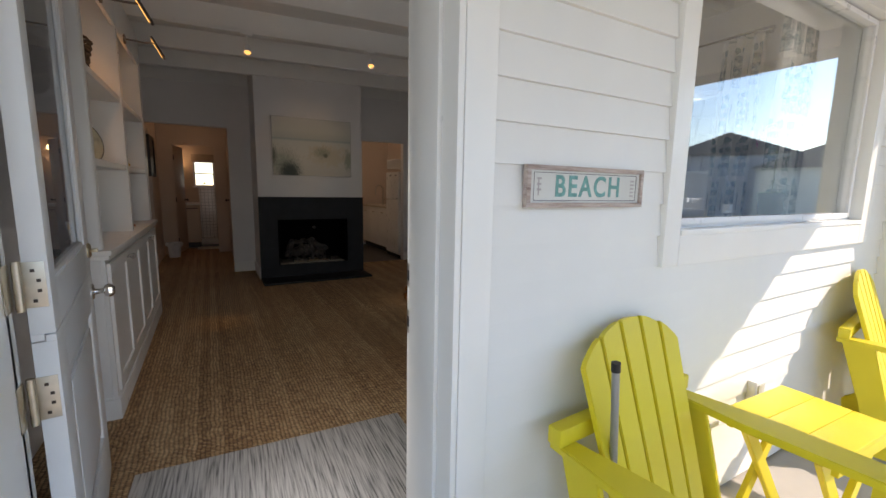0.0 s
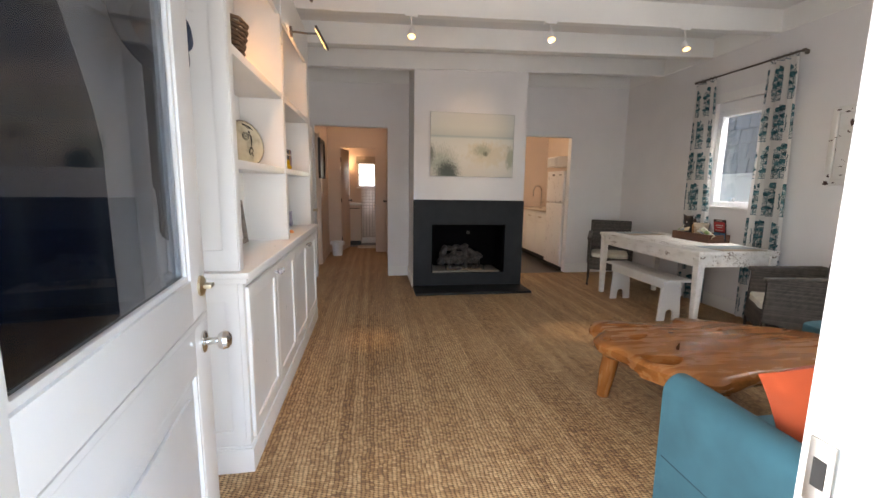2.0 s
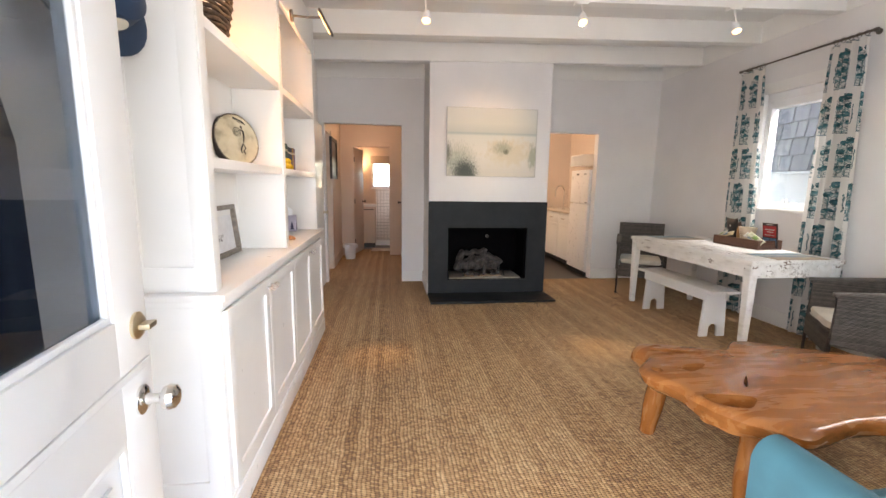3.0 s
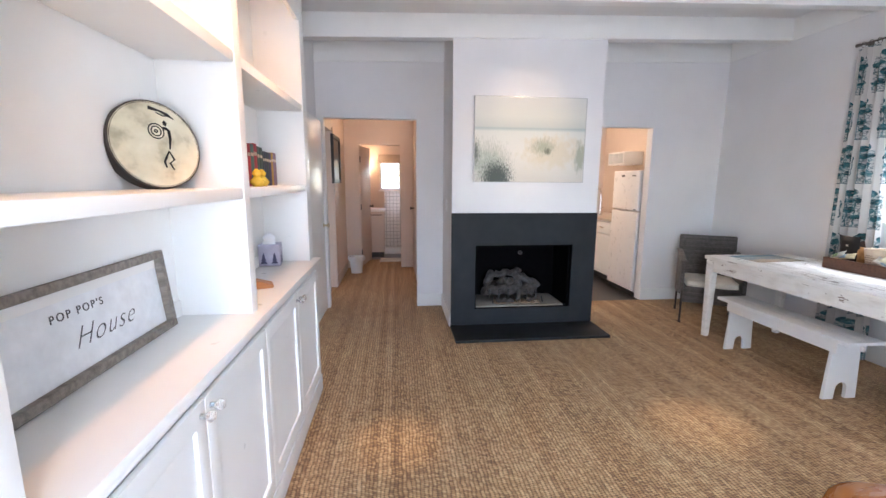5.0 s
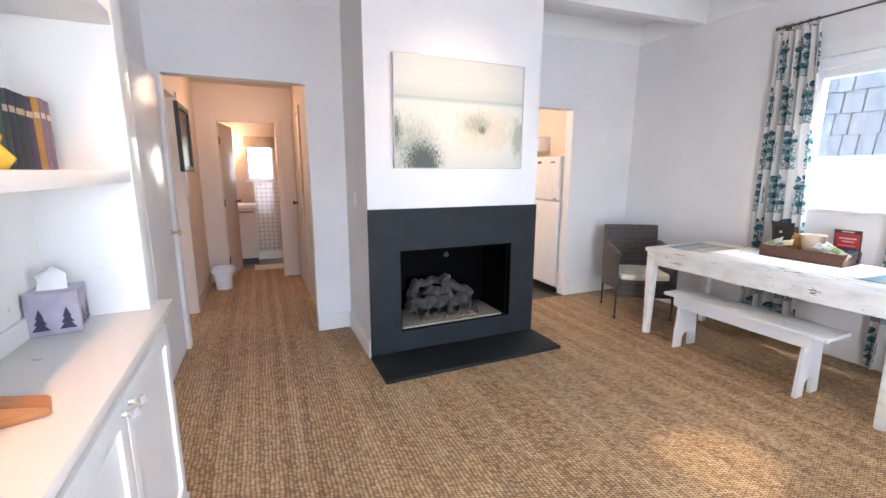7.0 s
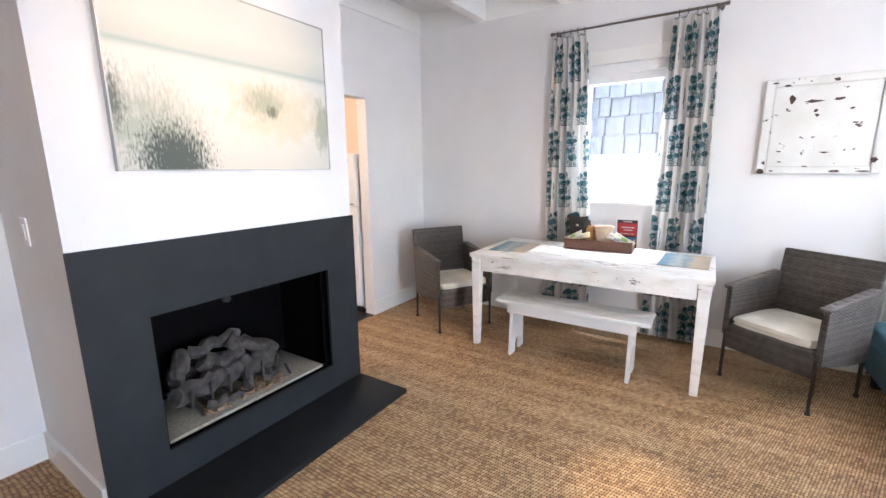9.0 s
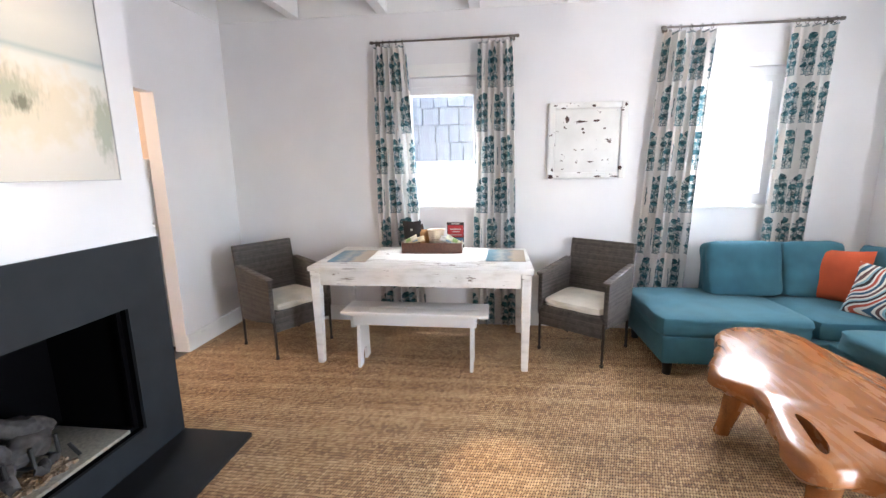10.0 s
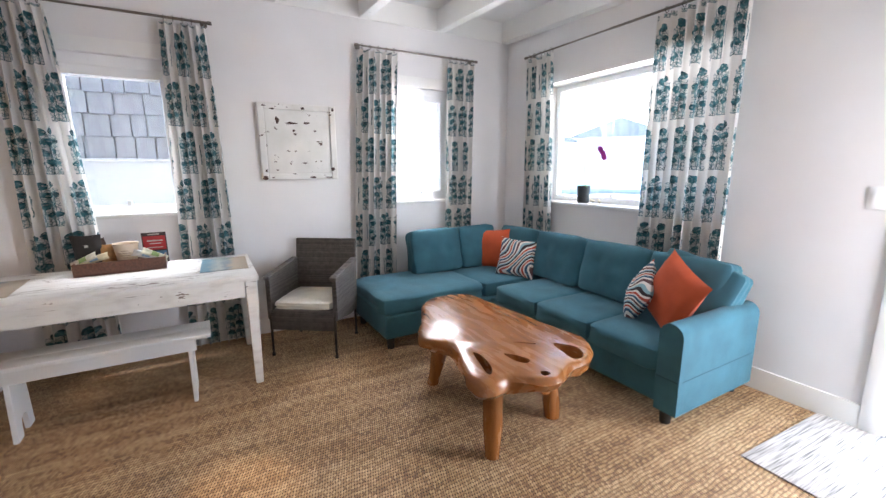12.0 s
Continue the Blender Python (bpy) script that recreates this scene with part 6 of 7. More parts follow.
# ---- on the dining table ----
TZ = 0.7665
m = Mat("beach_placemat", 0.55)
sp = m.node("SeparateXYZ", Vector=m.node("TexCoord").outputs["Generated"])
tt = m.math("MULTIPLY_ADD", m.noise(14.0), 0.35, m.math("MULTIPLY", sp.outputs[1], 0.8))
m.set("Base Color", m.ramp(tt, [(0.10, (0.34, 0.27, 0.19)), (0.42, (0.42, 0.34, 0.25)), (0.55, (0.17, 0.23, 0.26)), (0.68, (0.36, 0.38, 0.36)), (0.85, (0.10, 0.22, 0.29))]))
for k, (x, yy, wx, wy, lab) in enumerate(((4.50, 7.03, 0.46, 0.30, "printed beach scene placemat at the table end"), (4.59, 5.79, 0.46, 0.30, "printed blue and sand beach placemat near the table corner"))):
    thing("placemat", lab, "placemat", "placemats on the dining table", pose(x, yy, TZ, 0, 0, 3 - 5 * k), boxes([(-wx / 2, wx / 2, -wy / 2, wy / 2, 0, 0.004)], 0.001), m.m)
ty = thing("snack_tray", "dark brown wooden tray box on the dining table", "tray", at=pose(4.78, 6.41, TZ, 0, 0, 2))
M_DW = wood("dark_brown_wood", (0.055, 0.020, 0.012), (0.12, 0.05, 0.028), 6.0, 0.4)
part("base", boxes([(-0.12, 0.12, -0.245, 0.245, 0, 0.012)], 0.002), M_DW, ty)
for r in ((-0.13, -0.118, -0.255, 0.255, 0, 0.085), (0.118, 0.13, -0.255, 0.255, 0, 0.085), (-0.118, 0.118, -0.255, -0.243, 0, 0.085), (-0.118, 0.118, 0.243, 0.255, 0, 0.085)):
    part("side", boxes([r], 0.002), M_DW, ty)


def packet(label, x, y, z, w, h, t, rot, mat, bands=()):
    """A flattish bag, w by h by t; bands: (from, to, half width, material) of printed areas."""
    ob = thing("snack_packet", label, "packet", "", pose(x, y, z, *rot))
    part("bag", pillow(w, h, t, 8), mat, ob, smooth=60)
    for k, (a, b, half, m_) in enumerate(bands):
        bm = pillow(w, h, t + 0.003, 14)
        drop = [v for v in bm.verts if not (a * h <= v.co.z <= b * h and abs(v.co.x) <= half * w / 2 + 1e-4)]
        bmesh.ops.delete(bm, geom=drop, context="VERTS")
        part("print", bm, m_, ob, "printed band", smooth=60)
    return ob


pk = lambda n, c, s=24.0: plain(n, c, 0.35, 0, s, 0.5)
K_WHITE, K_GREEN, K_BLUE = pk("white_print", (0.70, 0.68, 0.62)), pk("green_print", (0.20, 0.34, 0.10)), pk("pale_blue_print", (0.20, 0.34, 0.46))
tub = thing("paper_tub", "cream coloured round paper tub with faint print", "tub", at=pose(4.76, 6.38, TZ + 0.013))
part("cup", lathe([(0, 0), (0.048, 0), (0.075, 0.17), (0.078, 0.175), (0.07, 0.172), (0.045, 0.01), (0, 0.01)], 28), plain("cream_card", (0.62, 0.50, 0.37), 0.6), tub)
bm = bmesh.new()
for k, (half, z) in enumerate(((0.020, 0.128), (0.034, 0.112), (0.028, 0.096), (0.014, 0.080))):
    tube(bm, [((0.0515 + 0.159 * z) * math.cos(a), (0.0515 + 0.159 * z) * math.sin(a), z) for a in [math.pi + half / 0.065 * q / 4 for q in range(-4, 5)]], 0.0022, 5)
part("print", bm, plain("faint_brown_print", (0.26, 0.19, 0.14), 0.7), tub, "rows of faint brown print")
packet("black and white glossy snack packet standing in the tray", 4.80, 6.59, TZ + 0.035, 0.17, 0.23, 0.045, (-8, 0, 84), pk("black_foil", (0.022, 0.018, 0.018)), ((0.62, 0.70, 0.8, K_WHITE), (0.80, 0.86, 0.6, K_WHITE)))
packet("dark brown glossy snack packet leaning behind the tub", 4.84, 6.53, TZ + 0.03, 0.15, 0.20, 0.04, (-14, 10, 80), pk("brown_foil", (0.08, 0.045, 0.035)), ((0.70, 0.78, 0.7, K_WHITE),))
packet("orange snack packet beside the tub", 4.79, 6.49, TZ + 0.03, 0.09, 0.16, 0.04, (-4, 0, 90), pk("orange_foil", (0.60, 0.32, 0.12)))
for k, (y, tilt, turn, lab, cols_) in enumerate(((6.60, 26, 80, "cream and green snack bar resting on the tray edge", (0.62, 0.60, 0.50)), (6.545, 14, 96, "pale yellow snack bar resting on the tray edge", (0.62, 0.52, 0.32)), (6.22, -30, 100, "pale yellow and green snack bar leaning on the tray edge", (0.62, 0.60, 0.44)), (6.27, -18, 84, "white snack bar lying across the tray edge", (0.66, 0.64, 0.60)))):
    ob = packet(lab, 4.675, y, TZ + 0.085, 0.17, 0.055, 0.020, (0, 0, 0), pk("bar_wrap_" + "abcd"[k], cols_), ((0.15, 0.85, 0.30, (K_GREEN, K_BLUE, K_GREEN, K_BLUE)[k]),))
    ob.matrix_basis = pose(4.672, y, TZ + 0.082) @ pose(0, 0, 0, 0, 0, turn) @ pose(0, 0, 0, 0, tilt, 0) @ pose(0, 0, 0, 40, 0, 0)
rbk = thing("leaflet_holder", "black and red folded leaflet standing in the tray", "leaflet", at=pose(4.86, 6.22, TZ + 0.013, -8, 0, 90))
part("cover", boxes([(-0.075, 0.075, -0.006, 0.006, 0, 0.23)], 0.001), plain("black_card", (0.03, 0.02, 0.02), 0.35), rbk)
part("red_print", boxes([(-0.068, 0.068, 0.006, 0.0068, 0.10, 0.205)]), plain("red_print", (0.40, 0.025, 0.03), 0.4), rbk, "red printed panel")
part("bars", boxes([(-0.035, 0.035, 0.0068, 0.0074, 0.214, 0.222), (-0.05, 0.045, 0.0069, 0.0075, 0.165, 0.175), (-0.04, 0.03, 0.0069, 0.0075, 0.145, 0.152), (-0.05, 0.05, 0.0069, 0.0075, 0.115, 0.121)]), K_WHITE, rbk, "pale bars of print")
part("blue_print", boxes([(-0.068, -0.005, 0.006, 0.0068, 0.03, 0.09), (0.002, 0.068, 0.006, 0.0068, 0.05, 0.09)]), plain("blue_print", (0.08, 0.20, 0.34), 0.4), rbk, "blue printed panels")

# ---- sill, switches, mat ----
oc = thing("orchid", "magenta orchid in a dark grey pot on the window sill", "potted plant", at=pose(3.97, 2.74, 1.123))
part("pot", lathe([(0, 0), (0.054, 0), (0.060, 0.145), (0.063, 0.160), (0.055, 0.160), (0.052, 0.13), (0, 0.13)], 24), plain("slate_pot", (0.055, 0.065, 0.07), 0.6), oc)
part("soil", lathe([(0, 0.128), (0.051, 0.128), (0.036, 0.145), (0, 0.148)], 16), plain("bark_chips", (0.18, 0.09, 0.04), 0.9, 0, 80.0, 0.5), oc, "orange brown bark chips")
part("stem", tube(bmesh.new(), [(0, 0, 0.12), (0.006, 0, 0.30), (0.0, 0, 0.48), (-0.04, 0, 0.535), (-0.10, 0, 0.53), (-0.17, 0, 0.50)], 0.003, 6), plain("orchid_stem", (0.16, 0.20, 0.09), 0.6), oc)
for k, a in enumerate((20, 150, 260, 80)):
    bm = bmesh.new()
    n = 8
    vs = [[bm.verts.new((0.09 * s, w * 0.022 * math.sin(math.pi * min(1, s * 1.05)), 0.035 * math.sin(math.pi * s) - 0.02 * s)) for w in (-1, 0, 1)] for s in [j / n for j in range(n + 1)]]
    for r, s in zip(vs, vs[1:]):
        for j in (0, 1):
            bm.faces.new((r[j], r[j + 1], s[j + 1], s[j]))
    part("leaf", bm, plain("orchid_leaf", (0.10, 0.24, 0.05), 0.45), oc, "glossy green leaf", pose(0, 0, 0.125, 0, -25, a), smooth=60)
M_PETAL = plain("magenta_petal", (0.50, 0.02, 0.30), 0.6, 0, 40.0, 0.4)
for fx, fz in ((-0.17, 0.49), (-0.20, 0.455), (-0.215, 0.415)):
    fl = part("flower", lathe([(0, 0), (0.008, 0.002), (0.006, 0.01), (0, 0.012)], 10), M_PETAL, oc, "magenta orchid flower", pose(fx, 0.01, fz, 80, 0, 20))
    bm = bmesh.new()
    for k in range(5):
        a = 2 * math.pi * k / 5
        c0 = bm.verts.new((0, 0, 0.004))
        ring_ = [bm.verts.new(((0.016 + 0.016 * math.cos(b)) * math.cos(a) - 0.013 * math.sin(b) * math.sin(a), (0.016 + 0.016 * math.cos(b)) * math.sin(a) + 0.013 * math.sin(b) * math.cos(a), 0.004 + 0.004 * math.cos(b))) for b in [math.pi * q / 4 for q in range(-3, 4)]]
        for p, q in zip(ring_, ring_[1:]):
            bm.faces.new((c0, p, q))
    part("petals", bm, M_PETAL, fl)
for x, r in ((3.85, 10), (3.77, -25)):
    bm = bmesh.new()
    tube(bm, [(-0.028, 0, 0.030), (-0.01, 0, 0.022), (0.012, 0, 0.026), (0.022, 0, 0.040), (0.030, 0, 0.038)], [0.002, 0.011, 0.013, 0.008, 0.002], 10)
    tube(bm, [(0, 0, 0), (0, 0, 0.02)], 0.003, 6)
    thing("bird_figurine", "tiny white bird figurine on the window sill", "figurine", "bird figurines on the sill", pose(x, 2.75, 1.1225, 0, 0, r), bm, M_CREAM, smooth=80)


def switch(at, label):
    t = thing("light_switch", label, "light switch", at=at)
    part("plate", boxes([(-0.036, 0.036, 0, 0.006, -0.058, 0.058)], 0.002), M_VINYL, t)
    part("rocker", boxes([(-0.016, 0.016, 0.006, 0.011, -0.033, 0.033)], 0.002), M_VINYL, t)


switch(pose(1.955, 2.81, 1.28), "white rocker light switch by the entrance")
switch(pose(1.765, 8.05, 1.18, 0, 0, 90), "white rocker light switch on the chimney side")
m = Mat("streaked_mat", 0.9)
st = m.noise(5.0, m.coord((24, 0.9, 1)), 6.0)
m.set("Base Color", m.ramp(st, [(0.33, (0.16, 0.16, 0.155)), (0.45, (0.42, 0.41, 0.395)), (0.60, (0.64, 0.625, 0.60))]))
thing("door_mat", "grey streaked woven runner mat inside the entrance", "mat", at=pose(1.44, 3.235, 0.001, 0, 0, -2.5), bm=boxes([(-0.61, 0.61, -0.42, 0.42, 0, 0.008)], 0.003), material=m.bump(m.noise(220.0), 0.5, 0.003).m)

# ---- porch ----
structure("porch_roof", "white boarded porch ceiling with a fascia", "roof", boxes([(-1.6, 5.66, -0.25, 2.53, 2.46, 2.56), (-1.6, 5.66, -0.29, -0.25, 2.38, 2.60), (5.66, 5.70, -0.29, 2.53, 2.38, 2.60)]), plain("porch_paint", (0.76, 0.73, 0.68), 0.6, 0, 3.0, 0.1))
# out of view; the east overhang is lengthened to block sky light
structure("roof", "plain unseen roof slab over the house, stretched east to shade the gap", "roof", boxes([(-1.4, 6.8, 2.5, 12.8, 3.32, 3.42)]), plain("roof_grey", (0.12, 0.12, 0.12), 0.9))
structure("porch_corner", "white painted wall return at the end of the porch", "wall", boxes([(4.98, 5.23, 2.29, 2.53, -0.36, 2.46)], 0.004), M_SIDING)
for r in ((2.64, 2.735, SID - 0.03, SID + 0.03, 1.0, 2.36), (4.51, 4.64, SID - 0.03, SID + 0.03, 1.0, 2.36), (2.7351, 4.5099, SID - 0.03, SID + 0.03, 1.0, 1.115), (2.7351, 4.5099, SID - 0.03, SID + 0.03, 2.24, 2.36), (2.7351, 4.5099, SID - 0.036, SID + 0.05, 1.1151, 1.137)):
    structure("casing", "white flat casing board of the picture window", "trim", boxes([r], 0.004), M_TRIM)
bs = thing("beach_sign", "weathered wooden framed sign lettered BEACH in teal", "sign", at=pose(2.234, SID - 0.018, 1.286))
wsg = wood("driftwood", (0.24, 0.17, 0.15), (0.52, 0.44, 0.40), 7.0, 0.8)
part("board", boxes([(-0.245, 0.245, -0.008, 0, -0.052, 0.052)]), painted("sign_white", (0.70, 0.71, 0.68), 0.7, 0.5, 0.12), bs, "whitewashed board")
for r in ((-0.254, 0.254, -0.016, 0.004, 0.047, 0.061), (-0.254, 0.254, -0.016, 0.004, -0.061, -0.047), (-0.254, -0.240, -0.016, 0.004, -0.047, 0.047), (0.240, 0.254, -0.016, 0.004, -0.047, 0.047)):
    part("frame", boxes([r], 0.0015), wsg, bs)
part("outline", boxes([(-0.224, 0.224, -0.0088, -0.0078, 0.0395, 0.041), (-0.224, 0.224, -0.0088, -0.0078, -0.041, -0.0395), (-0.2245, -0.223, -0.0088, -0.0078, -0.041, 0.041), (0.223, 0.2245, -0.0088, -0.0078, -0.041, 0.041)]), M_INK, bs, "thin dark outline")
M_TEALP = plain("teal_stencil", (0.18, 0.42, 0.40), 0.8, 0, 40.0, 0.4)
lettering("lettering", "BEACH", 0.088, pose(0.0, -0.0086, -0.001, 90, 0, 0), M_TEALP, bs, space=1.2, bold=0.0019, label="faded teal stencilled capitals").scale = (0.92, 1.0, 1.0)
part("faint_print", boxes([(-0.212, -0.196, -0.0086, -0.008, 0.020, 0.026), (-0.212, -0.196, -0.0086, -0.008, 0.004, 0.010), (-0.212, -0.196, -0.0086, -0.008, -0.012, -0.006), (-0.208, -0.204, -0.0086, -0.008, -0.026, 0.026)]), plain("faded_ink", (0.45, 0.42, 0.42), 0.9), bs, "faded small print")
part("faint_print", boxes([(0.196, 0.214, -0.0086, -0.008, -0.028 + 0.012 * k, -0.022 + 0.012 * k) for k in range(5)]), plain("faded_ink_two", (0.48, 0.45, 0.45), 0.9), bs, "faded small print")
ol = thing("porch_outlet", "white weatherproof outlet cover on the siding", "outlet", at=pose(3.49, SID - 0.02, 0.31))
part("cover", boxes([(-0.04, 0.04, -0.03, 0.012, -0.065, 0.065)], 0.004), M_VINYL, ol)
part("lid", boxes([(-0.028, 0.028, -0.036, -0.029, -0.052, 0.052)], 0.003), plain("outlet_lid", (0.55, 0.54, 0.47), 0.4), ol)


def adirondack():
    """Faces local -y; origin on the ground under the seat's middle."""
    t = thing("adirondack_chair", "bright yellow painted wooden adirondack chair", "chair", "yellow adirondack chairs on the porch")
    def slat(u, w):
        arc = lambda q: 0.772 - 0.018 * q * q
        pts = [(w / 2 - w * k / 6, arc(u + 0.5 - k / 6)) for k in range(7)]
        return prism([(-w * 0.42, 0), (w * 0.42, 0)] + pts, -0.010, 0.010, 0.003, pose(0, 0, 0, 90, 0, 0))

    for k in range(5):
        u = k - 2
        part("back_slat", slat(u, 0.099), M_YELLOW, t, at=pose(u * 0.092, 0.17, 0.26, -17, u * 1.6, 0))
    part("back_rail", boxes([(-0.37, 0.37, 0.345, 0.395, 0.663, 0.720)], 0.006), M_YELLOW, t)
    part("back_rail", boxes([(-0.24, 0.24, 0.20, 0.24, 0.25, 0.32)], 0.006), M_YELLOW, t)
    for k in range(6):
        y = -0.30 + 0.088 * k
        part("seat_slat", boxes([(-0.26, 0.26, -0.040, 0.040, -0.009, 0.009)], 0.004, m=pose(0, y, 0.385 - 0.13 * (y + 0.30) / 0.5, -13, 0, 0)), M_YELLOW, t)
    for s in (-1, 1):
        arm = [(-0.05, -0.37), (-0.06, -0.33), (-0.06, 0.10), (-0.03, 0.40), (0.03, 0.40), (0.06, 0.05), (0.06, -0.34), (0.045, -0.37)]
        part("arm", prism([(s * 0.325 + s * x, y) for x, y in arm], 0.635, 0.662, 0.005), M_YELLOW, t)
        part("front_leg", boxes([(s * 0.315 - 0.013, s * 0.315 + 0.013, -0.34, -0.19, 0, 0.634)], 0.005), M_YELLOW, t)
        part("side_rail", prism([(-0.33, 0.30), (-0.33, 0.40), (0.18, 0.30), (0.52, 0.04), (0.52, 0.0), (0.42, 0.0)], -0.012, 0.012, 0.004, pose(s * 0.262, 0, 0, 90, 0, 90)), M_YELLOW, t)
        part("arm_post", prism([(0.10, 0.05), (0.20, 0.05), (0.38, 0.634), (0.25, 0.634)], -0.012, 0.012, 0.004, pose(s * 0.315, 0, 0, 90, 0, 90)), M_YELLOW, t)
    part("front_apron", boxes([(-0.27, 0.27, -0.345, -0.331, 0.27, 0.39)], 0.004), M_YELLOW, t)
    return t


ad = adirondack()
copy_thing(ad, pose(4.56, 2.08, -0.15, 0, 0, 8))
ad.matrix_basis = pose(2.46, 2.08, -0.15, 0, 0, 4)
st = thing("porch_side_table", "bright yellow painted wooden side table with crossed legs", "side table", at=pose(3.22, 2.21, -0.15, 0, 0, -2))
for k in range(3):
    part("top_board", boxes([(-0.235, 0.235, -0.186 + 0.125 * k, -0.063 + 0.125 * k, 0.535, 0.556)], 0.004), M_YELLOW, st)
for s in (-1, 1):
    part("leg", prism([(-0.21, 0), (-0.14, 0), (0.21, 0.49), (0.14, 0.49)], -0.011, 0.011, 0.003, pose(0, s * 0.145, 0, 90, 0, 0)), M_YELLOW, st)
    part("leg", prism([(0.21, 0), (0.14, 0), (-0.21, 0.49), (-0.14, 0.49)], -0.011, 0.011, 0.003, pose(0, s * 0.12, 0, 90, 0, 0)), M_YELLOW, st)
    part("apron", boxes([(-0.21, 0.21, s * 0.168 - 0.011, s * 0.168 + 0.011, 0.475, 0.534)], 0.003), M_YELLOW, st)
pl = thing("umbrella_pole", "grey aluminium pole with a black cap beside the chair", "pole", at=pose(2.204, 2.333, 0.472))
part("pole", tube(bmesh.new(), [(0.025, 0, -0.04), (0.0, 0.0, 0.285)], 0.0115, 14), plain("grey_aluminium", (0.38, 0.39, 0.41), 0.4, 0.7), pl)
part("cap", tube(bmesh.new(), [(0.0, 0.0, 0.285), (-0.002, 0.0, 0.313)], 0.0135, 14), M_BLACK, pl, "black plastic cap")

# ---- outside ----
M_CLAP = painted("white_clapboard", (0.60, 0.60, 0.58), 0.6)
nb = thing("neighbour_house", "neighbouring house with white boards below grey shingles", "house", at=pose(7.5, 0, -0.4))
part("wall", boxes([(0.03, 6.0, 1.95, 13.0, 0, 3.95)]), M_CLAP, nb, "white boarded wall")
# unseen eave set low and reaching out to darken the wall below
part("roof", boxes([(-0.42, 6.2, 1.7, 13.2, 3.95, 4.12)]), plain("neighbour_roof", (0.10, 0.10, 0.10), 0.9), nb, "flat dark unseen roof, overhanging to shade the gap")
part("ledge", boxes([(-0.06, 0.03, 1.95, 13.0, 1.96, 2.0)], 0.004), M_CLAP, nb, "white ledge board")
M_SHAKE = wood("grey_shake", (0.19, 0.195, 0.20), (0.29, 0.295, 0.30), 3.0, 0.9, (1, 7, 1.5), 0.4)
shk = []
for k in range(4):
    bm = boxes([(-0.046 + 0.004 * k, 0.028, 0.006, 0.148 + 0.045 * k, 0, 0.262)], 0)
    for v in bm.verts:
        if v.co.z > 0.2 and v.co.x < 0:
            v.co.x = -0.004
    shk.append(mesh_of("shingle", bm, M_SHAKE))
rs = random.Random(3)
for j in range(9):
    y = 4.6 + rs.random() * 0.1
    while y < 9.4:
        k = rs.randrange(4)
        o = new("shingle", shk[k])
        o.parent, o.location = nb, (0, y, 2.0 + 0.25 * j + rs.uniform(-0.012, 0.012))
        y += 0.154 + 0.045 * k


def beach_house(x, y, turn, w, d, h, col, label):
    t = thing("beach_house", label, "house", "houses across the street", pose(x, y, -0.42, 0, 0, turn))
    part("wall", boxes([(-w / 2, w / 2, -d / 2, d / 2, 0, h)]), painted("house_paint", col, 0.7), t)
    g = prism([(-w / 2 - 0.3, h), (w / 2 + 0.3, h), (0, h + w * 0.2)], -d / 2 - 0.3, d / 2 + 0.3, 0, pose(0, 0, 0, 90, 0, 0))
    part("roof", g, plain("house_roof", (0.20, 0.19, 0.19), 0.9), t, "dark gabled roof")
    part("porch_roof", prism([(-d / 2 - 1.5, h * 0.42), (-d / 2, h * 0.52), (-d / 2, h * 0.47), (-d / 2 - 1.5, h * 0.39)], -w * 0.4, w * 0.1, 0, pose(0, 0, 0, 90, 0, 90)), plain("house_porch", (0.10, 0.10, 0.10), 0.9), t, "low dark porch roof")
    for i in range(3):
        for z in (h * 0.14, h * 0.60):
            wx = -w * 0.32 + i * w * 0.32
            wn_ = part("window", boxes(wall_cells("x", wx - 0.55, wx + 0.55, -d / 2 - 0.06, -d / 2 - 0.001, z, z + 1.1, [(wx - 0.45, wx + 0.45, z + 0.1, z + 1.0)])), M_TRIM, t, "white framed window")
            part("pane", boxes([(wx - 0.45, wx + 0.45, -d / 2 - 0.03, -d / 2 - 0.002, z + 0.1, z + 1.0)]), plain("dark_pane", (0.05, 0.07, 0.09), 0.1), wn_, "dark window pane")
    return t


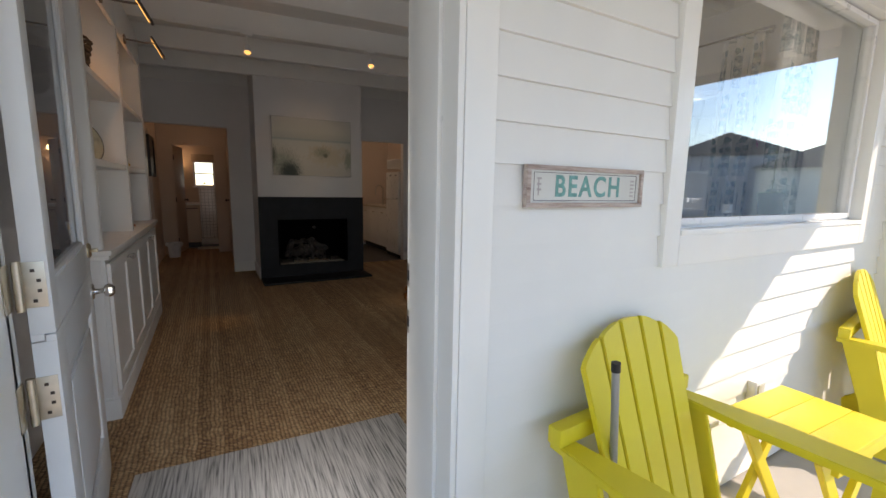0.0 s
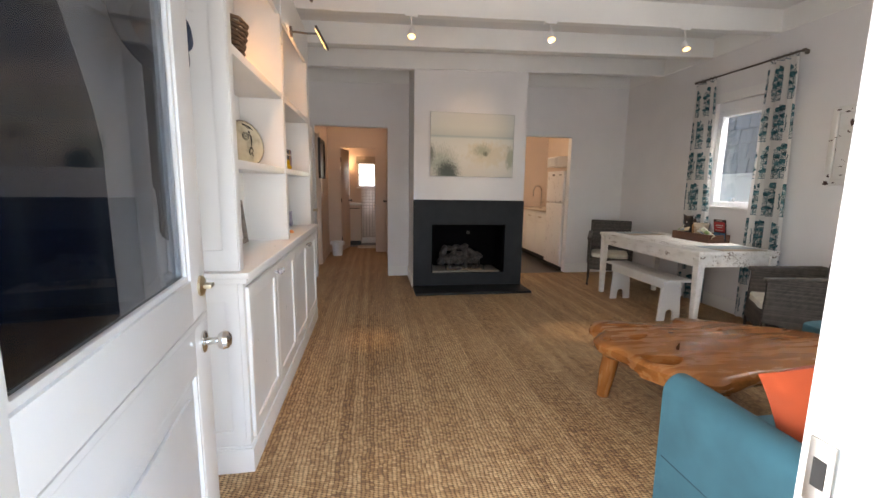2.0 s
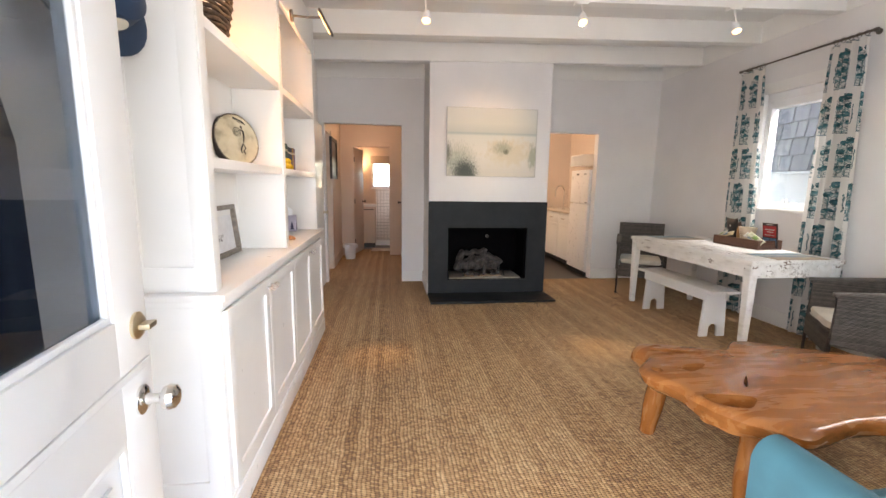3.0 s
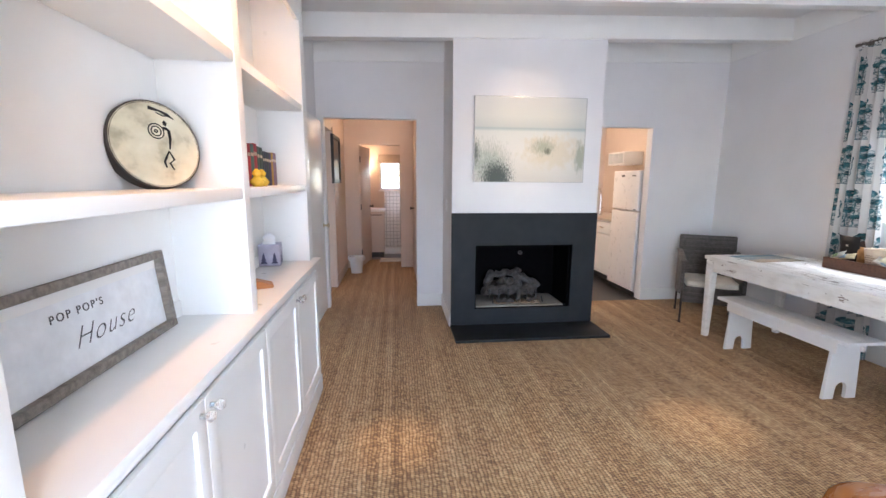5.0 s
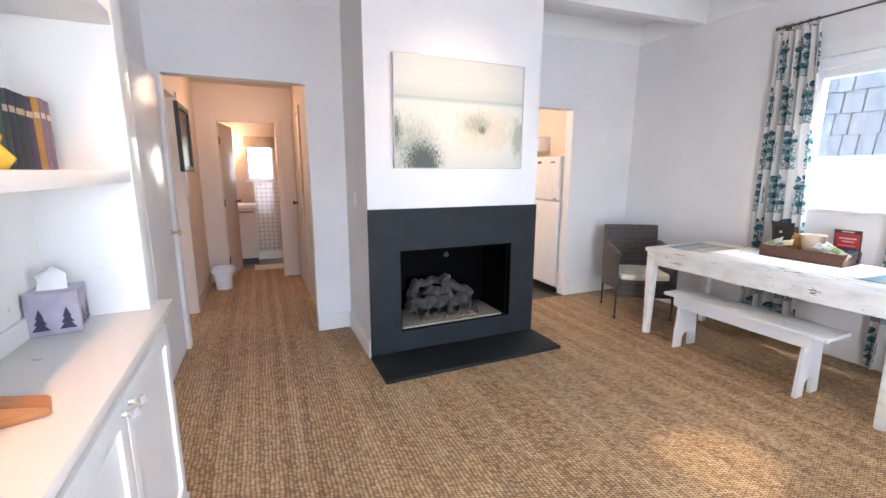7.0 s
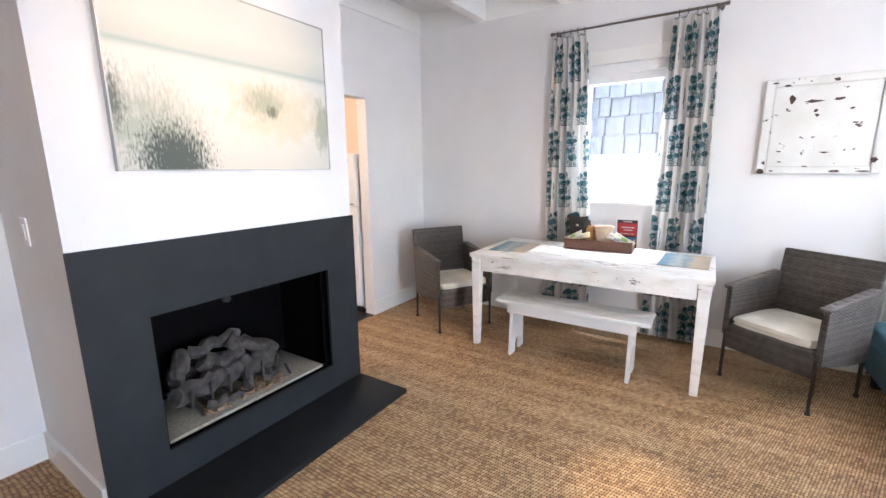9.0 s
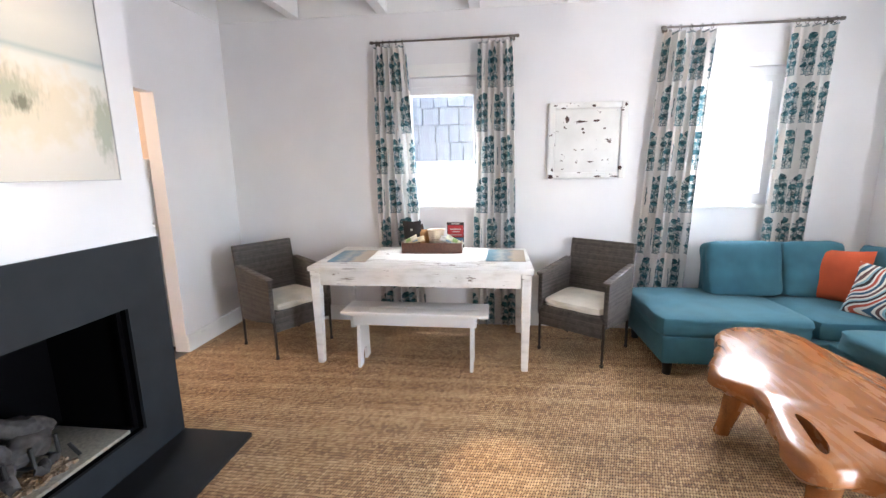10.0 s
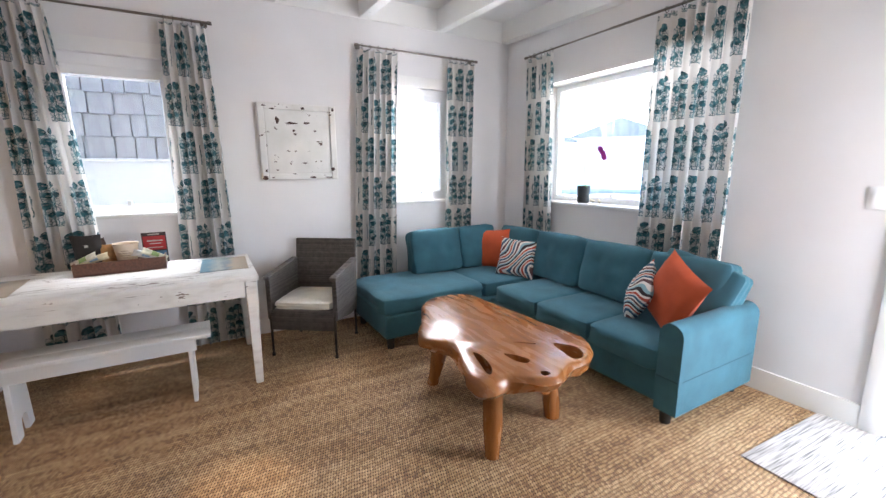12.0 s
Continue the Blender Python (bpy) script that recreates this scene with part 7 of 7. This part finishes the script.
# along a street that runs to the north-east of the porch's front
for k, (x, y, w, h, col) in enumerate(((37, -7, 9, 3.4, (0.62, 0.66, 0.62)), (36, -14, 7.5, 4.4, (0.45, 0.50, 0.56)), (33, -21.5, 8, 4.2, (0.55, 0.50, 0.48)), (28, -28.5, 8, 4.6, (0.70, 0.66, 0.60)), (20, -34, 8, 4.6, (0.55, 0.58, 0.62)), (10, -36, 8, 4.4, (0.50, 0.50, 0.48)), (0, -37, 8, 4.6, (0.40, 0.36, 0.33)))):
    beach_house(x, y, math.degrees(math.atan2(y - 2, x - 3)) + 90, w, 7, h, col, ("pale green", "blue-grey", "brown-grey", "cream", "slate", "white", "tan")[k] + " two-storey beach house across the street")
structure("road", "asphalt street in front of the houses", "road", prism([(30, -3), (24, -22), (10, -30), (-20, -31), (-20, -25), (8, -24), (19, -18), (25, -3)], -0.395, -0.352, 0), plain("asphalt", (0.24, 0.23, 0.22), 0.9, 0, 30.0, 0.3))

# ---- siding boards, last ----
sw = structure("siding_wall", "white painted horizontal lap siding", "wall", boxes([(1.876, 1.88, SID + 0.02, SID + 0.03, -0.15, -0.14)]), M_SIDING)


def lap(w):
    bm = bmesh.new()
    e = 0.114
    a = [bm.verts.new(p) for p in ((0, -0.015, 0.0), (0, 0.028, 0.0), (0, 0.028, e + 0.004), (0, -0.001, e + 0.004))]
    b = [bm.verts.new((w, v.co.y, v.co.z)) for v in a]
    bm.faces.new(a), bm.faces.new(b[::-1])
    for k in range(4):
        bm.faces.new((a[k], b[k], b[(k + 1) % 4], a[(k + 1) % 4]))
    return mesh_of("siding_board", bm, M_SIDING)


lapA, lapB, lapC, lapD = lap(4.98 - 1.876), lap(2.639 - 1.876), lap(4.98 - 4.641), lap(0.659 + 1.2)
for k in range(24):
    z = 1.004 + 0.114 * (k - 10) - 0.0
    rows = [(lapA, 1.876)] if z + 0.114 < 1.01 or z > 2.355 else [(lapB, 1.876), (lapC, 4.641)]
    for me, x in rows + [(lapD, -1.2)]:
        if z < 2.42:
            o = new("siding_board", me)
            o.parent, o.location = sw, (x, SID + 0.0, z)
